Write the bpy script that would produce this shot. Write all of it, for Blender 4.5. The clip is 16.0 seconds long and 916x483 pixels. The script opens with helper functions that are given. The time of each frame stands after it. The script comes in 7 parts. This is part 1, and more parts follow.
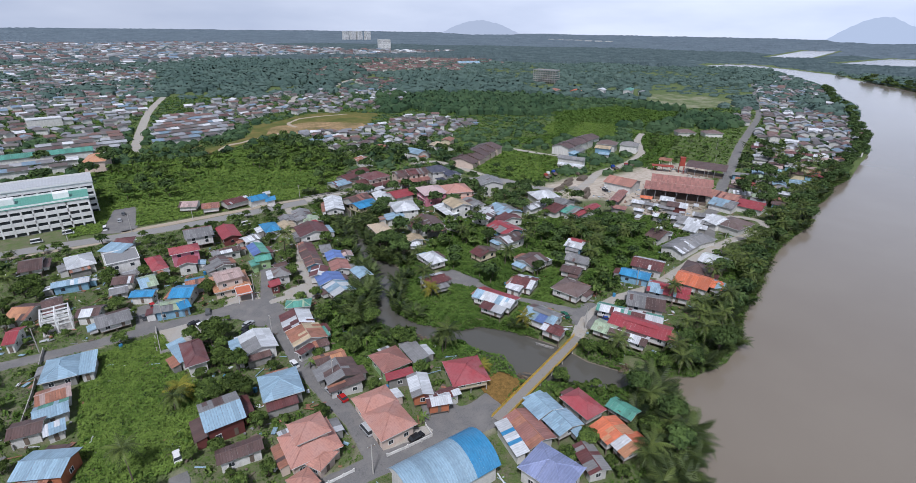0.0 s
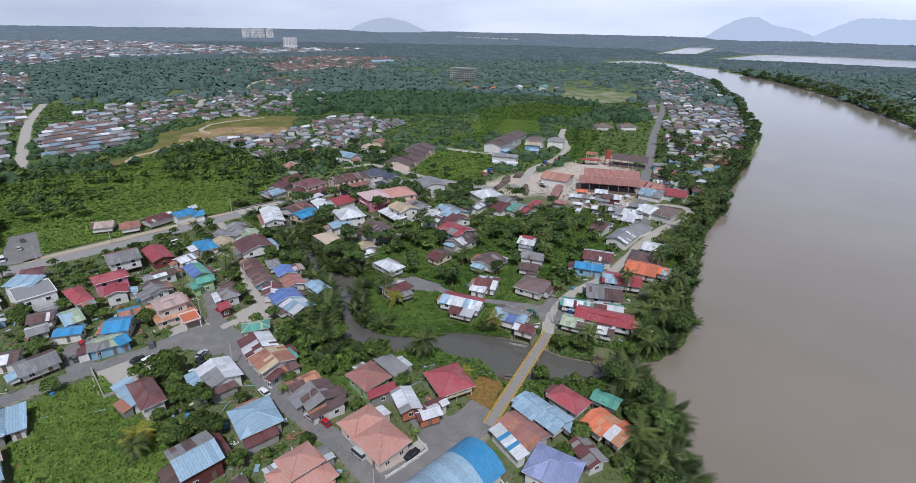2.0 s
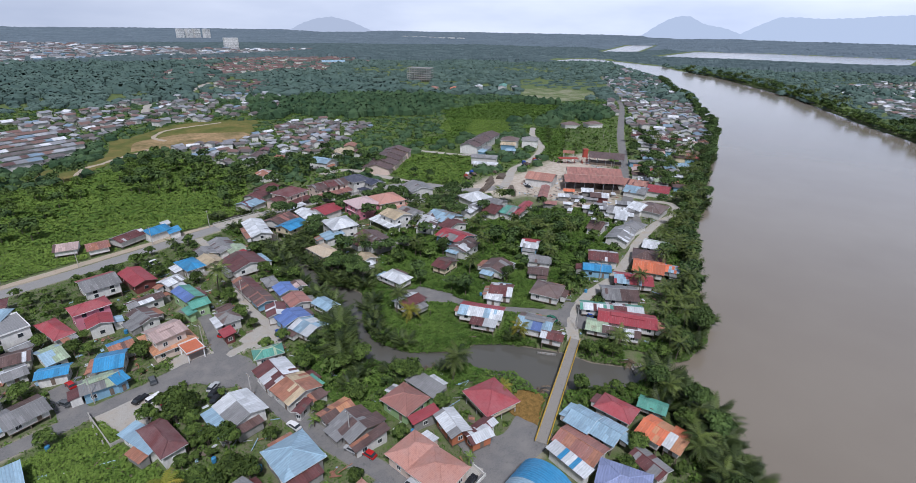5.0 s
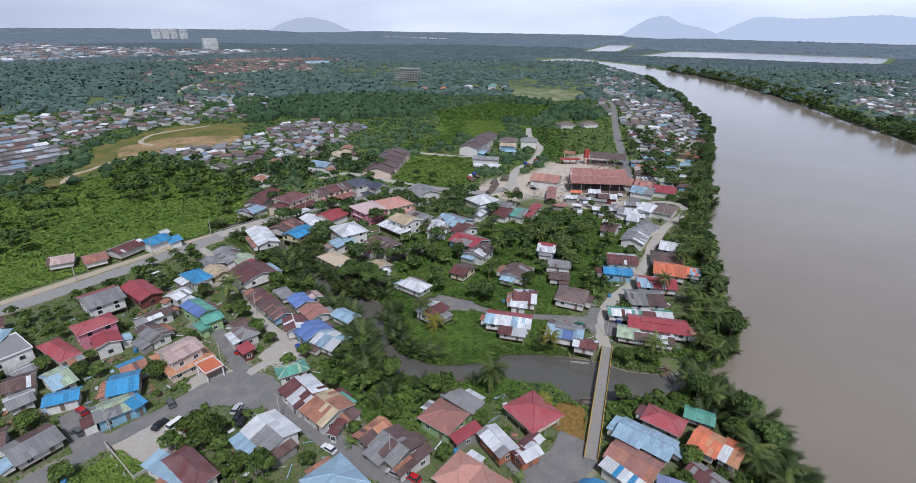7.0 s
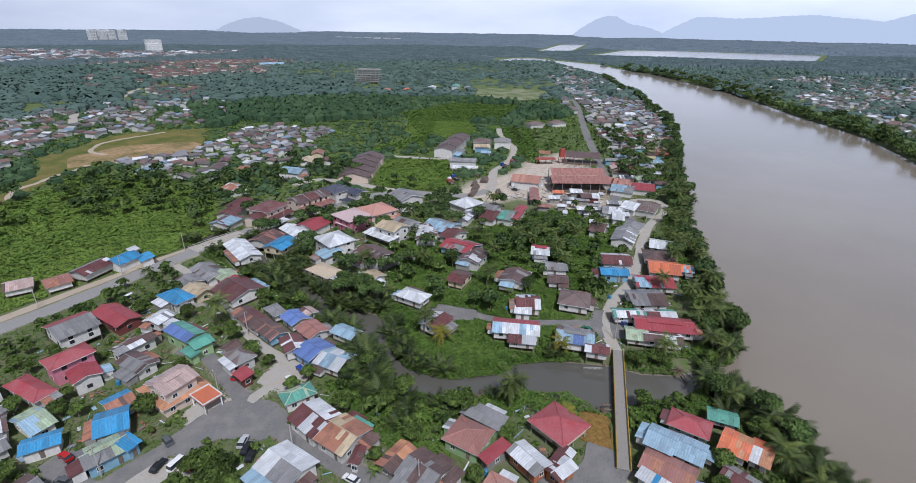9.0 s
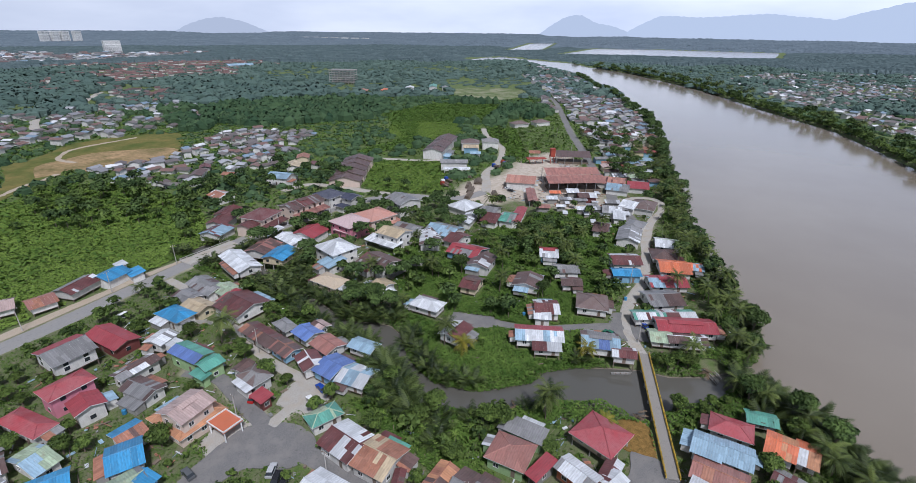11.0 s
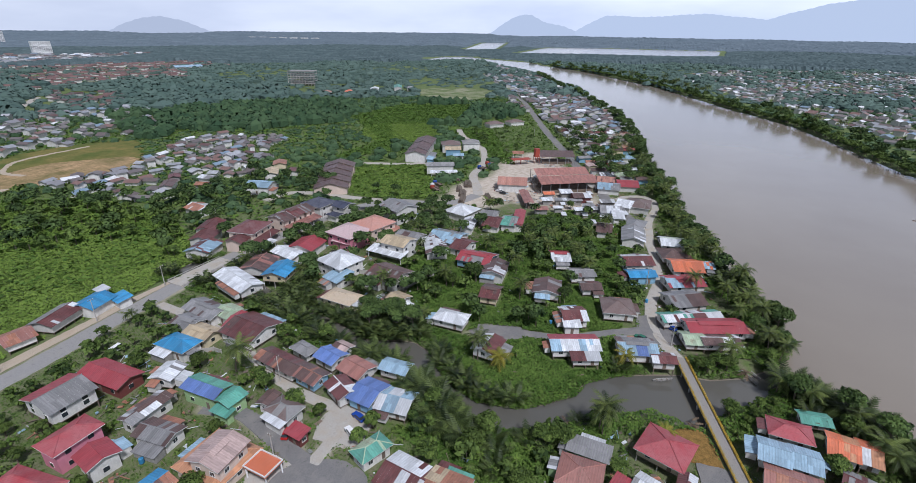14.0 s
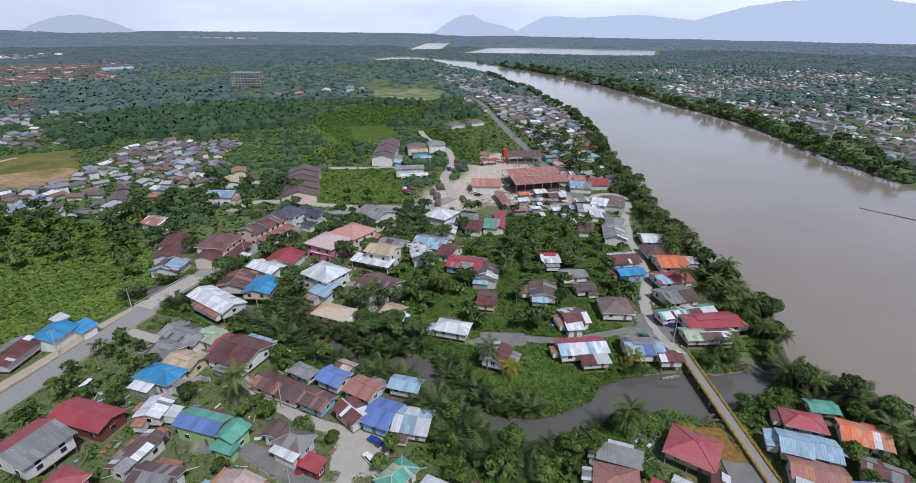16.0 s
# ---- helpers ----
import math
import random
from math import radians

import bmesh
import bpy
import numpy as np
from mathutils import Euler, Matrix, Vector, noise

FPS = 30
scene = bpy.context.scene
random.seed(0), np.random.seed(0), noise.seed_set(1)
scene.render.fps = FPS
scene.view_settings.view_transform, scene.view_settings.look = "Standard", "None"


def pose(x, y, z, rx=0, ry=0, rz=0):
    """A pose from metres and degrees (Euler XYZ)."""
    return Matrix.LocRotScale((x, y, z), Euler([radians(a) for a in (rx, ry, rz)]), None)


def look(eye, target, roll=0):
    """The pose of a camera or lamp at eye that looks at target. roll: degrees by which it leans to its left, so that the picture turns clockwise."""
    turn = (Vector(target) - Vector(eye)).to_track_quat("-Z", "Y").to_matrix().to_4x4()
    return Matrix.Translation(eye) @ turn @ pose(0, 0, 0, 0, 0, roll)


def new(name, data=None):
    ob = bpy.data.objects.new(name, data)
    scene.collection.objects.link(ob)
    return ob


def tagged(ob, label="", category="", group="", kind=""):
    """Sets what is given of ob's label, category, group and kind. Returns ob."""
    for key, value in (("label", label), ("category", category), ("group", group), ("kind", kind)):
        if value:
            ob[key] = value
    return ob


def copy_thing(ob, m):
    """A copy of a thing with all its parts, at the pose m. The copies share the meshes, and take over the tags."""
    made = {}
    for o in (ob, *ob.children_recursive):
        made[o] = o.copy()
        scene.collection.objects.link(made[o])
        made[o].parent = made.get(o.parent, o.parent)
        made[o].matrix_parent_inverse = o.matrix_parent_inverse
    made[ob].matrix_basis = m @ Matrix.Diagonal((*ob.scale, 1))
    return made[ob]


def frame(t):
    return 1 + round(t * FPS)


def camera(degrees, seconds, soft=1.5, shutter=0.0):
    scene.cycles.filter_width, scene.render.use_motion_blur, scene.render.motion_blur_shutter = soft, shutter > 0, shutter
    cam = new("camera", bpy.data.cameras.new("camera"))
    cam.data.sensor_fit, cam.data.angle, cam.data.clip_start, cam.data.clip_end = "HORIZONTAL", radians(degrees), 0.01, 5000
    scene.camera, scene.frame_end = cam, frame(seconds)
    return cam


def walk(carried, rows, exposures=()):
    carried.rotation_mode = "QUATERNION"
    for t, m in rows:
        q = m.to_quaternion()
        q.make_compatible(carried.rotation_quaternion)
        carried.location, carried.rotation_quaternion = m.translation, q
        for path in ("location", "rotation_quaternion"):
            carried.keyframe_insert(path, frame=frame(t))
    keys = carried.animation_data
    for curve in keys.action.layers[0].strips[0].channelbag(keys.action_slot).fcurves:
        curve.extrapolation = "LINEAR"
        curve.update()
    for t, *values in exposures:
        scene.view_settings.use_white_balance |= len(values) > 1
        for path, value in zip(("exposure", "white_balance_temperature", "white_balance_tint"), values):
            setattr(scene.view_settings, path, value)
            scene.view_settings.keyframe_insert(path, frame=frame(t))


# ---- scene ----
cam = camera(85.8, 16.0, 0.35)
PATH = [
    (0, (-0.454, 2.717, 89.77), (0.584, 4.226, 88.969), 0.9),
    (0.5, (-3.276, 5.561, 90.115), (-2.185, 7.033, 89.313), 1.0),
    (1, (-5.733, 8.253, 90.213), (-4.603, 9.696, 89.411), 0.9),
    (1.5, (-7.624, 10.918, 90.331), (-6.413, 12.294, 89.529), 1.0),
    (2, (-10.053, 14.031, 90.944), (-8.767, 15.335, 90.14), 1.1),
    (2.5, (-12.214, 17.321, 90.934), (-10.898, 18.595, 90.13), 1.0),
    (3, (-13.774, 20.676, 90.846), (-12.442, 21.933, 90.043), 1.0),
    (5.5, (-20.758, 38.308, 90.893), (-19.333, 39.457, 90.089), 1.0),
    (6, (-21.607, 41.908, 90.763), (-20.178, 43.054, 89.958), 1.0),
    (6.5, (-22.734, 45.383, 90.598), (-21.29, 46.51, 89.796), 0.9),
    (7, (-23.531, 49.033, 90.447), (-22.071, 50.141, 89.645), 0.9),
    (7.5, (-24.371, 52.58, 90.426), (-22.883, 53.648, 89.625), 1.0),
    (8, (-25.268, 56.399, 90.58), (-23.736, 57.403, 89.778), 1.0),
    (8.5, (-26.003, 60.118, 90.582), (-24.457, 61.101, 89.78), 0.9),
    (9, (-26.661, 63.703, 90.408), (-25.108, 64.678, 89.608), 0.8),
    (11.5, (-29.791, 82.66, 90.094), (-28.169, 83.514, 89.294), 0.7),
    (12, (-30.239, 86.353, 90.028), (-28.605, 87.184, 89.229), 0.8),
    (12.5, (-30.629, 90.276, 89.919), (-28.978, 91.074, 89.119), 0.8),
    (13, (-31.08, 94.108, 89.818), (-29.42, 94.886, 89.02), 0.7),
    (13.5, (-31.421, 97.925, 89.864), (-29.752, 98.685, 89.065), 0.6),
    (14, (-31.727, 101.77, 89.944), (-30.042, 102.492, 89.144), 0.6),
    (14.5, (-32.017, 105.946, 89.985), (-30.305, 106.6, 89.185), 0.7),
    (15, (-32.109, 110.05, 90.027), (-30.379, 110.657, 89.227), 0.7),
    (15.5, (-32.124, 114.144, 90.114), (-30.383, 114.715, 89.313), 0.8),
    (16, (-31.989, 118.131, 89.862), (-30.234, 118.663, 89.064), 0.7),
]
walk(cam, [(t, look(eye, target, roll)) for t, eye, target, roll in PATH], [(0, 0.06, 5730, 15.0), (16, 0.06, 5730, 15.0)])

# ---- world and light ----
world = bpy.data.worlds.new("overcast_sky")
scene.world = world
world.use_nodes = True
wn, wl = world.node_tree.nodes, world.node_tree.links
wn.clear()
SUN_ELEVATION, SUN_AZIMUTH = radians(56), radians(222)  # from +y towards +x
sky = wn.new("ShaderNodeTexSky")
sky.sky_type = "NISHITA"
sky.sun_disc = False
sky.sun_elevation = SUN_ELEVATION
sky.sun_rotation = SUN_AZIMUTH
sky.air_density, sky.dust_density, sky.ozone_density = 1.3, 3.0, 1.0
coord = wn.new("ShaderNodeTexCoord")
stretch = wn.new("ShaderNodeMapping")
stretch.inputs["Scale"].default_value = (1.5, 1.5, 6.0)
clouds = wn.new("ShaderNodeTexNoise")
clouds.inputs["Scale"].default_value = 1.6
clouds.inputs["Detail"].default_value = 5
cloud_ramp = wn.new("ShaderNodeValToRGB")
cloud_ramp.color_ramp.elements[0].position, cloud_ramp.color_ramp.elements[0].color = 0.35, (6.9, 7.6, 8.9, 1)
cloud_ramp.color_ramp.elements[1].position, cloud_ramp.color_ramp.elements[1].color = 0.65, (9.6, 10.1, 10.9, 1)
blend = wn.new("ShaderNodeMix")
blend.data_type = "RGBA"
blend.inputs["Factor"].default_value = 0.82
back = wn.new("ShaderNodeBackground")
back.inputs["Strength"].default_value = 0.087
wout = wn.new("ShaderNodeOutputWorld")
wl.new(coord.outputs["Generated"], stretch.inputs["Vector"])
wl.new(stretch.outputs["Vector"], clouds.inputs["Vector"])
wl.new(clouds.outputs["Fac"], cloud_ramp.inputs["Fac"])
side = wn.new("ShaderNodeVectorMath")
side.operation = "DOT_PRODUCT"
side.inputs[1].default_value = (0.93, -0.37, 0.0)
glow = wn.new("ShaderNodeMapRange")
glow.inputs["From Min"].default_value, glow.inputs["From Max"].default_value = -0.3, 1.0
glow.inputs["To Min"].default_value, glow.inputs["To Max"].default_value = 0.88, 1.3
veil = wn.new("ShaderNodeVectorMath")
veil.operation = "SCALE"
wl.new(coord.outputs["Generated"], side.inputs[0])
wl.new(side.outputs["Value"], glow.inputs["Value"])
wl.new(cloud_ramp.outputs["Color"], veil.inputs[0])
wl.new(glow.outputs["Result"], veil.inputs["Scale"])
wl.new(sky.outputs["Color"], blend.inputs["A"])
deck = wn.new("ShaderNodeSeparateXYZ")
wl.new(coord.outputs["Generated"], deck.inputs["Vector"])
thick = wn.new("ShaderNodeMapRange")
thick.inputs["From Min"].default_value, thick.inputs["From Max"].default_value = 0.12, 0.7
thick.inputs["To Min"].default_value, thick.inputs["To Max"].default_value = 1.0, 0.24
wl.new(deck.outputs["Z"], thick.inputs["Value"])
dim = wn.new("ShaderNodeVectorMath")
dim.operation = "SCALE"
wl.new(veil.outputs["Vector"], dim.inputs[0])
wl.new(thick.outputs["Result"], dim.inputs["Scale"])
wl.new(dim.outputs["Vector"], blend.inputs["B"])
wl.new(blend.outputs["Result"], back.inputs["Color"])
wl.new(back.outputs["Background"], wout.inputs["Surface"])

sun = new("sun", bpy.data.lights.new("sun", "SUN"))
sun.data.energy = 3.6
sun.data.angle = radians(7)
sun.data.color = (1.0, 0.96, 0.9)
sun_way = Vector((math.sin(SUN_AZIMUTH) * math.cos(SUN_ELEVATION), math.cos(SUN_AZIMUTH) * math.cos(SUN_ELEVATION), math.sin(SUN_ELEVATION)))
sun.matrix_world = look(sun_way * 300, (0, 0, 0))

# ---- materials ----
def tree_of(name):
    m = bpy.data.materials.new(name)
    m.use_nodes = True
    n, l = m.node_tree.nodes, m.node_tree.links
    return m, n, l, n["Principled BSDF"]


def mixed(n, l, fac, a, b, kind="MIX"):
    """A colour mix; fac, a and b are sockets or values."""
    x = n.new("ShaderNodeMix")
    x.data_type, x.blend_type = "RGBA", kind
    for key, v in (("Factor", fac), ("A", a), ("B", b)):
        if isinstance(v, bpy.types.NodeSocket):
            l.new(v, x.inputs[key])
        elif key == "Factor":
            x.inputs[0].default_value = v
        else:
            x.inputs[key].default_value = (*v[:3], 1)
    return x.outputs["Result"]


def noisy(n, l, scale, lo, hi, detail=4, stretch_by=None, space="Object", rough=0.55):
    """A noise between 0 and 1 with its ends at lo and hi, in metres of the object or the world."""
    t = n.new("ShaderNodeTexNoise")
    t.inputs["Scale"].default_value, t.inputs["Detail"].default_value, t.inputs["Roughness"].default_value = scale, detail, rough
    if space == "World":
        src = n.new("ShaderNodeNewGeometry").outputs["Position"]
    else:
        src = n.new("ShaderNodeTexCoord").outputs["Object"]
    if stretch_by:
        m = n.new("ShaderNodeMapping")
        m.inputs["Scale"].default_value = stretch_by
        l.new(src, m.inputs["Vector"])
        src = m.outputs["Vector"]
    l.new(src, t.inputs["Vector"])
    r = n.new("ShaderNodeMapRange")
    r.inputs["From Min"].default_value, r.inputs["From Max"].default_value = lo, hi
    l.new(t.outputs["Fac"], r.inputs["Value"])
    return r.outputs["Result"]


def scaled(n, l, value, lo, hi):
    r = n.new("ShaderNodeMapRange")
    r.inputs["To Min"].default_value, r.inputs["To Max"].default_value = lo, hi
    l.new(value, r.inputs["Value"])
    return r.outputs["Result"]


def bumped(n, l, bsdf, height, strength, distance):
    b = n.new("ShaderNodeBump")
    b.inputs["Strength"].default_value, b.inputs["Distance"].default_value = strength, distance
    l.new(height, b.inputs["Height"])
    l.new(b.outputs["Normal"], bsdf.inputs["Normal"])


def lift(n, l, colour, value):
    """The colour times a value socket."""
    c = n.new("ShaderNodeCombineColor")
    for k in ("Red", "Green", "Blue"):
        l.new(value, c.inputs[k])
    return mixed(n, l, 1.0, colour, c.outputs["Color"], "MULTIPLY")


def tin(name, colour, rust=0.2, rust_colour=(0.19, 0.08, 0.05), spread=0.3):
    """Corrugated sheet: each sheet weathered by itself, with rust patches and streaks down the slope."""
    m, n, l, b = tree_of(name)
    geo = n.new("ShaderNodeNewGeometry")
    info = n.new("ShaderNodeObjectInfo")
    own = scaled(n, l, geo.outputs["Random Per Island"], 1 - spread, 1 + spread * 0.6)
    c = lift(n, l, mixed(n, l, 0.0, colour, colour), own)
    each = scaled(n, l, info.outputs["Random"], 1 - spread * 0.7, 1 + spread * 0.45)
    c = lift(n, l, c, each)
    dust = noisy(n, l, 0.35, 0.35, 0.75, 5, None, "World")
    c = mixed(n, l, scaled(n, l, dust, 0.0, 0.22), c, tuple(0.55 * v + 0.16 for v in colour))
    patch = noisy(n, l, 0.5, 0.78 - 0.55 * rust, 0.95 - 0.4 * rust, 6, (1, 1, 1), "World", 0.65)
    c = mixed(n, l, scaled(n, l, patch, 0.0, min(1.0, 0.35 + rust)), c, rust_colour)
    grime = noisy(n, l, 2.6, 0.45, 0.8, 4, (1.0, 0.3, 1.0), "Object")
    c = mixed(n, l, scaled(n, l, grime, 0.0, 0.5), c, tuple(0.45 * v for v in colour))
    streak = noisy(n, l, 5.0, 0.4, 0.75, 3, (1.6, 0.12, 0.5), "Object")
    c = mixed(n, l, scaled(n, l, streak, 0.0, 0.35), c, tuple(0.3 * v + 0.02 for v in colour))
    ribs = n.new("ShaderNodeTexWave")
    ribs.inputs["Scale"].default_value = 0.55
    ribs.inputs["Distortion"].default_value = 0.4
    ribs.bands_direction = "X"
    l.new(n.new("ShaderNodeTexCoord").outputs["Object"], ribs.inputs["Vector"])
    c = lift(n, l, c, scaled(n, l, ribs.outputs["Fac"], 0.91, 1.04))
    l.new(c, b.inputs["Base Color"])
    b.inputs["Roughness"].default_value = 0.5
    bumped(n, l, b, ribs.outputs["Fac"], 0.45, 0.04)
    return m


def tiled(name, colour):
    """Roof tiles in courses, weathered unevenly."""
    m, n, l, b = tree_of(name)
    info = n.new("ShaderNodeObjectInfo")
    c = lift(n, l, mixed(n, l, 0.0, colour, colour), scaled(n, l, info.outputs["Random"], 0.9, 1.1))
    c = mixed(n, l, scaled(n, l, noisy(n, l, 0.3, 0.3, 0.7, 5, None, "World"), 0.0, 0.45), c, tuple(min(1, 0.6 * v + 0.16) for v in colour))
    c = mixed(n, l, scaled(n, l, noisy(n, l, 1.7, 0.5, 0.8, 6, None, "World"), 0.0, 0.55), c, tuple(0.42 * v for v in colour))
    geo = n.new("ShaderNodeNewGeometry")
    split = n.new("ShaderNodeSeparateXYZ")
    l.new(geo.outputs["Position"], split.inputs["Vector"])
    course = n.new("ShaderNodeMath")
    course.operation = "MULTIPLY"
    course.inputs[1].default_value = 9.0
    l.new(split.outputs["Z"], course.inputs[0])
    saw = n.new("ShaderNodeMath")
    saw.operation = "FRACT"
    l.new(course.outputs["Value"], saw.inputs[0])
    c = lift(n, l, c, scaled(n, l, saw.outputs["Value"], 0.86, 1.06))
    l.new(c, b.inputs["Base Color"])
    b.inputs["Roughness"].default_value = 0.65
    bumped(n, l, b, saw.outputs["Value"], 0.6, 0.04)
    return m


def painted(name, colour, rough=0.75, dirt=0.5, boards=0.0):
    """Painted render or boarding with stains; boards: their width in metres, 0 for plaster."""
    m, n, l, b = tree_of(name)
    info = n.new("ShaderNodeObjectInfo")
    c = lift(n, l, mixed(n, l, 0.0, colour, colour), scaled(n, l, info.outputs["Random"], 0.8, 1.1))
    c = mixed(n, l, scaled(n, l, noisy(n, l, 0.9, 0.42, 0.75, 6, (1, 1, 0.4), "World"), 0.0, dirt), c, tuple(0.5 * v for v in colour))
    c = mixed(n, l, scaled(n, l, noisy(n, l, 6.0, 0.5, 0.8, 4, None, "World"), 0.0, 0.25), c, tuple(0.6 * v for v in colour))
    if boards:
        geo = n.new("ShaderNodeNewGeometry")
        split = n.new("ShaderNodeSeparateXYZ")
        l.new(geo.outputs["Position"], split.inputs["Vector"])
        row = n.new("ShaderNodeMath")
        row.operation = "MULTIPLY"
        row.inputs[1].default_value = 1 / boards
        l.new(split.outputs["Z"], row.inputs[0])
        saw = n.new("ShaderNodeMath")
        saw.operation = "FRACT"
        l.new(row.outputs["Value"], saw.inputs[0])
        c = lift(n, l, c, scaled(n, l, saw.outputs["Value"], 0.8, 1.05))
    l.new(c, b.inputs["Base Color"])
    b.inputs["Roughness"].default_value = rough
    bumped(n, l, b, noisy(n, l, 9.0, 0.3, 0.7, 3, None, "World"), 0.25, 0.02)
    return m


def leafy(name, colour, other, spread=0.4, gloss=0.45, shine=0.12):
    """Foliage: every spray its own tone between two greens."""
    m, n, l, b = tree_of(name)
    tone = n.new("ShaderNodeAttribute")
    tone.attribute_name = "tone"
    info = n.new("ShaderNodeObjectInfo")
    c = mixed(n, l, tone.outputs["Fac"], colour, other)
    c = lift(n, l, c, scaled(n, l, info.outputs["Random"], 1 - spread, 1 + spread))
    c = mixed(n, l, scaled(n, l, noisy(n, l, 0.06, 0.35, 0.7, 3, None, "World"), 0.0, 0.3), c, tuple(0.7 * a + 0.3 * d for a, d in zip(other, (0.07, 0.11, 0.03))))
    l.new(c, b.inputs["Base Color"])
    b.inputs["Roughness"].default_value = min(0.9, gloss + 0.2)
    b.inputs["Specular IOR Level"].default_value = shine
    return m


def plain(name, colour, rough=0.5, metal=0.0):
    m, n, l, b = tree_of(name)
    c = mixed(n, l, scaled(n, l, noisy(n, l, 3.0, 0.4, 0.75, 4, None, "World"), 0.0, 0.45), colour, tuple(0.6 * v for v in colour))
    l.new(c, b.inputs["Base Color"])
    b.inputs["Roughness"].default_value, b.inputs["Metallic"].default_value = rough, metal
    return m


def paving(name, lo, hi, patch):
    m, n, l, b = tree_of(name)
    c = mixed(n, l, noisy(n, l, 4.0, 0.3, 0.7, 6, None, "World"), lo, hi)
    c = mixed(n, l, scaled(n, l, noisy(n, l, 0.25, 0.45, 0.68, 5, None, "World"), 0.0, 0.7), c, patch)
    c = mixed(n, l, scaled(n, l, noisy(n, l, 0.9, 0.6, 0.75, 5, None, "World"), 0.0, 0.6), c, tuple(0.6 * v for v in lo))
    l.new(c, b.inputs["Base Color"])
    b.inputs["Roughness"].default_value = 0.9
    bumped(n, l, b, noisy(n, l, 12.0, 0.3, 0.7, 3, None, "World"), 0.3, 0.02)
    return m


ROOFS = {
    "b": tin("light_blue_tin", (0.28, 0.41, 0.51), 0.06),
    "B": tin("bright_blue_tin", (0.04, 0.24, 0.46), 0.05),
    "V": tin("deep_blue_tin", (0.11, 0.18, 0.42), 0.05),
    "v": tin("violet_blue_tin", (0.24, 0.28, 0.46), 0.03),
    "R": tin("red_tin", (0.31, 0.045, 0.056), 0.04, (0.2, 0.05, 0.04), 0.12),
    "M": tin("maroon_tin", (0.13, 0.04, 0.038), 0.15),
    "K": tin("brown_tin", (0.11, 0.064, 0.056), 0.18),
    "r": tin("rusty_tin", (0.36, 0.16, 0.10), 0.55),
    "P": tin("faded_pink_tin", (0.46, 0.225, 0.17), 0.12),
    "O": tin("orange_tin", (0.66, 0.18, 0.08), 0.03),
    "x": tin("dusky_red_tin", (0.32, 0.145, 0.118), 0.2),
    "o": tin("terracotta_tin", (0.52, 0.25, 0.13), 0.08),
    "z": tin("pinkish_grey_tin", (0.46, 0.34, 0.31), 0.08),
    "e": tin("pale_green_tin", (0.36, 0.45, 0.31), 0.45),
    "t": tin("teal_green_tin", (0.10, 0.31, 0.24), 0.12),
    "g": tin("grey_tin", (0.23, 0.228, 0.228), 0.16),
    "w": tin("white_tin", (0.60, 0.62, 0.64), 0.12),
    "y": tin("beige_tin", (0.50, 0.40, 0.26), 0.12),
    "p": tin("pale_pink_tin", (0.52, 0.40, 0.40), 0.05),
    "n": tin("navy_tin", (0.04, 0.045, 0.075), 0.02),
}
TILES = {k: tiled(nm, c) for k, nm, c in (
    ("R", "red_tiles", (0.32, 0.045, 0.055)), ("P", "pink_tiles", (0.44, 0.21, 0.16)), ("M", "maroon_tiles", (0.13, 0.04, 0.04)),
    ("K", "brown_tiles", (0.13, 0.085, 0.075)), ("n", "navy_tiles", (0.04, 0.045, 0.075)), ("o", "terracotta_tiles", (0.52, 0.25, 0.13)),
    ("y", "beige_tiles", (0.50, 0.40, 0.28)), ("g", "grey_tiles", (0.2, 0.195, 0.19)), ("p", "pale_pink_tiles", (0.52, 0.38, 0.38)))}
WALLS = {
    "w": painted("off_white_boards", (0.68, 0.665, 0.63), 0.8, 0.5, 0.22),
    "g": painted("grey_boards", (0.3, 0.29, 0.27), 0.8, 0.5, 0.22),
    "M": painted("maroon_boards", (0.16, 0.045, 0.04), 0.7, 0.3, 0.22),
    "r": painted("brick_red_wall", (0.38, 0.13, 0.06), 0.85, 0.4),
    "p": painted("cream_pink_plaster", (0.62, 0.50, 0.42), 0.8, 0.35),
    "q": painted("pink_plaster", (0.60, 0.22, 0.29), 0.8, 0.3),
    "e": painted("lime_boards", (0.33, 0.48, 0.24), 0.75, 0.4, 0.22),
    "y": painted("cream_plaster", (0.58, 0.50, 0.34), 0.8, 0.4),
    "b": painted("pale_blue_boards", (0.24, 0.42, 0.56), 0.75, 0.4, 0.22),
}
CONCRETE = painted("raw_concrete", (0.42, 0.40, 0.37), 0.9, 0.6)
WHITE_PAINT = painted("white_paint", (0.74, 0.74, 0.72), 0.7, 0.25)
TIMBER = painted("weathered_timber", (0.17, 0.13, 0.1), 0.9, 0.5)
YELLOW = painted("yellow_rail_paint", (0.50, 0.33, 0.035), 0.6, 0.55)
GLASS = plain("dark_window_glass", (0.03, 0.036, 0.042), 0.18)
RUBBER = plain("rubber", (0.02, 0.02, 0.02), 0.8)
STEEL = plain("dull_steel", (0.35, 0.35, 0.36), 0.45, 0.6)
CRANE_RED = plain("crane_red", (0.30, 0.05, 0.03), 0.6)

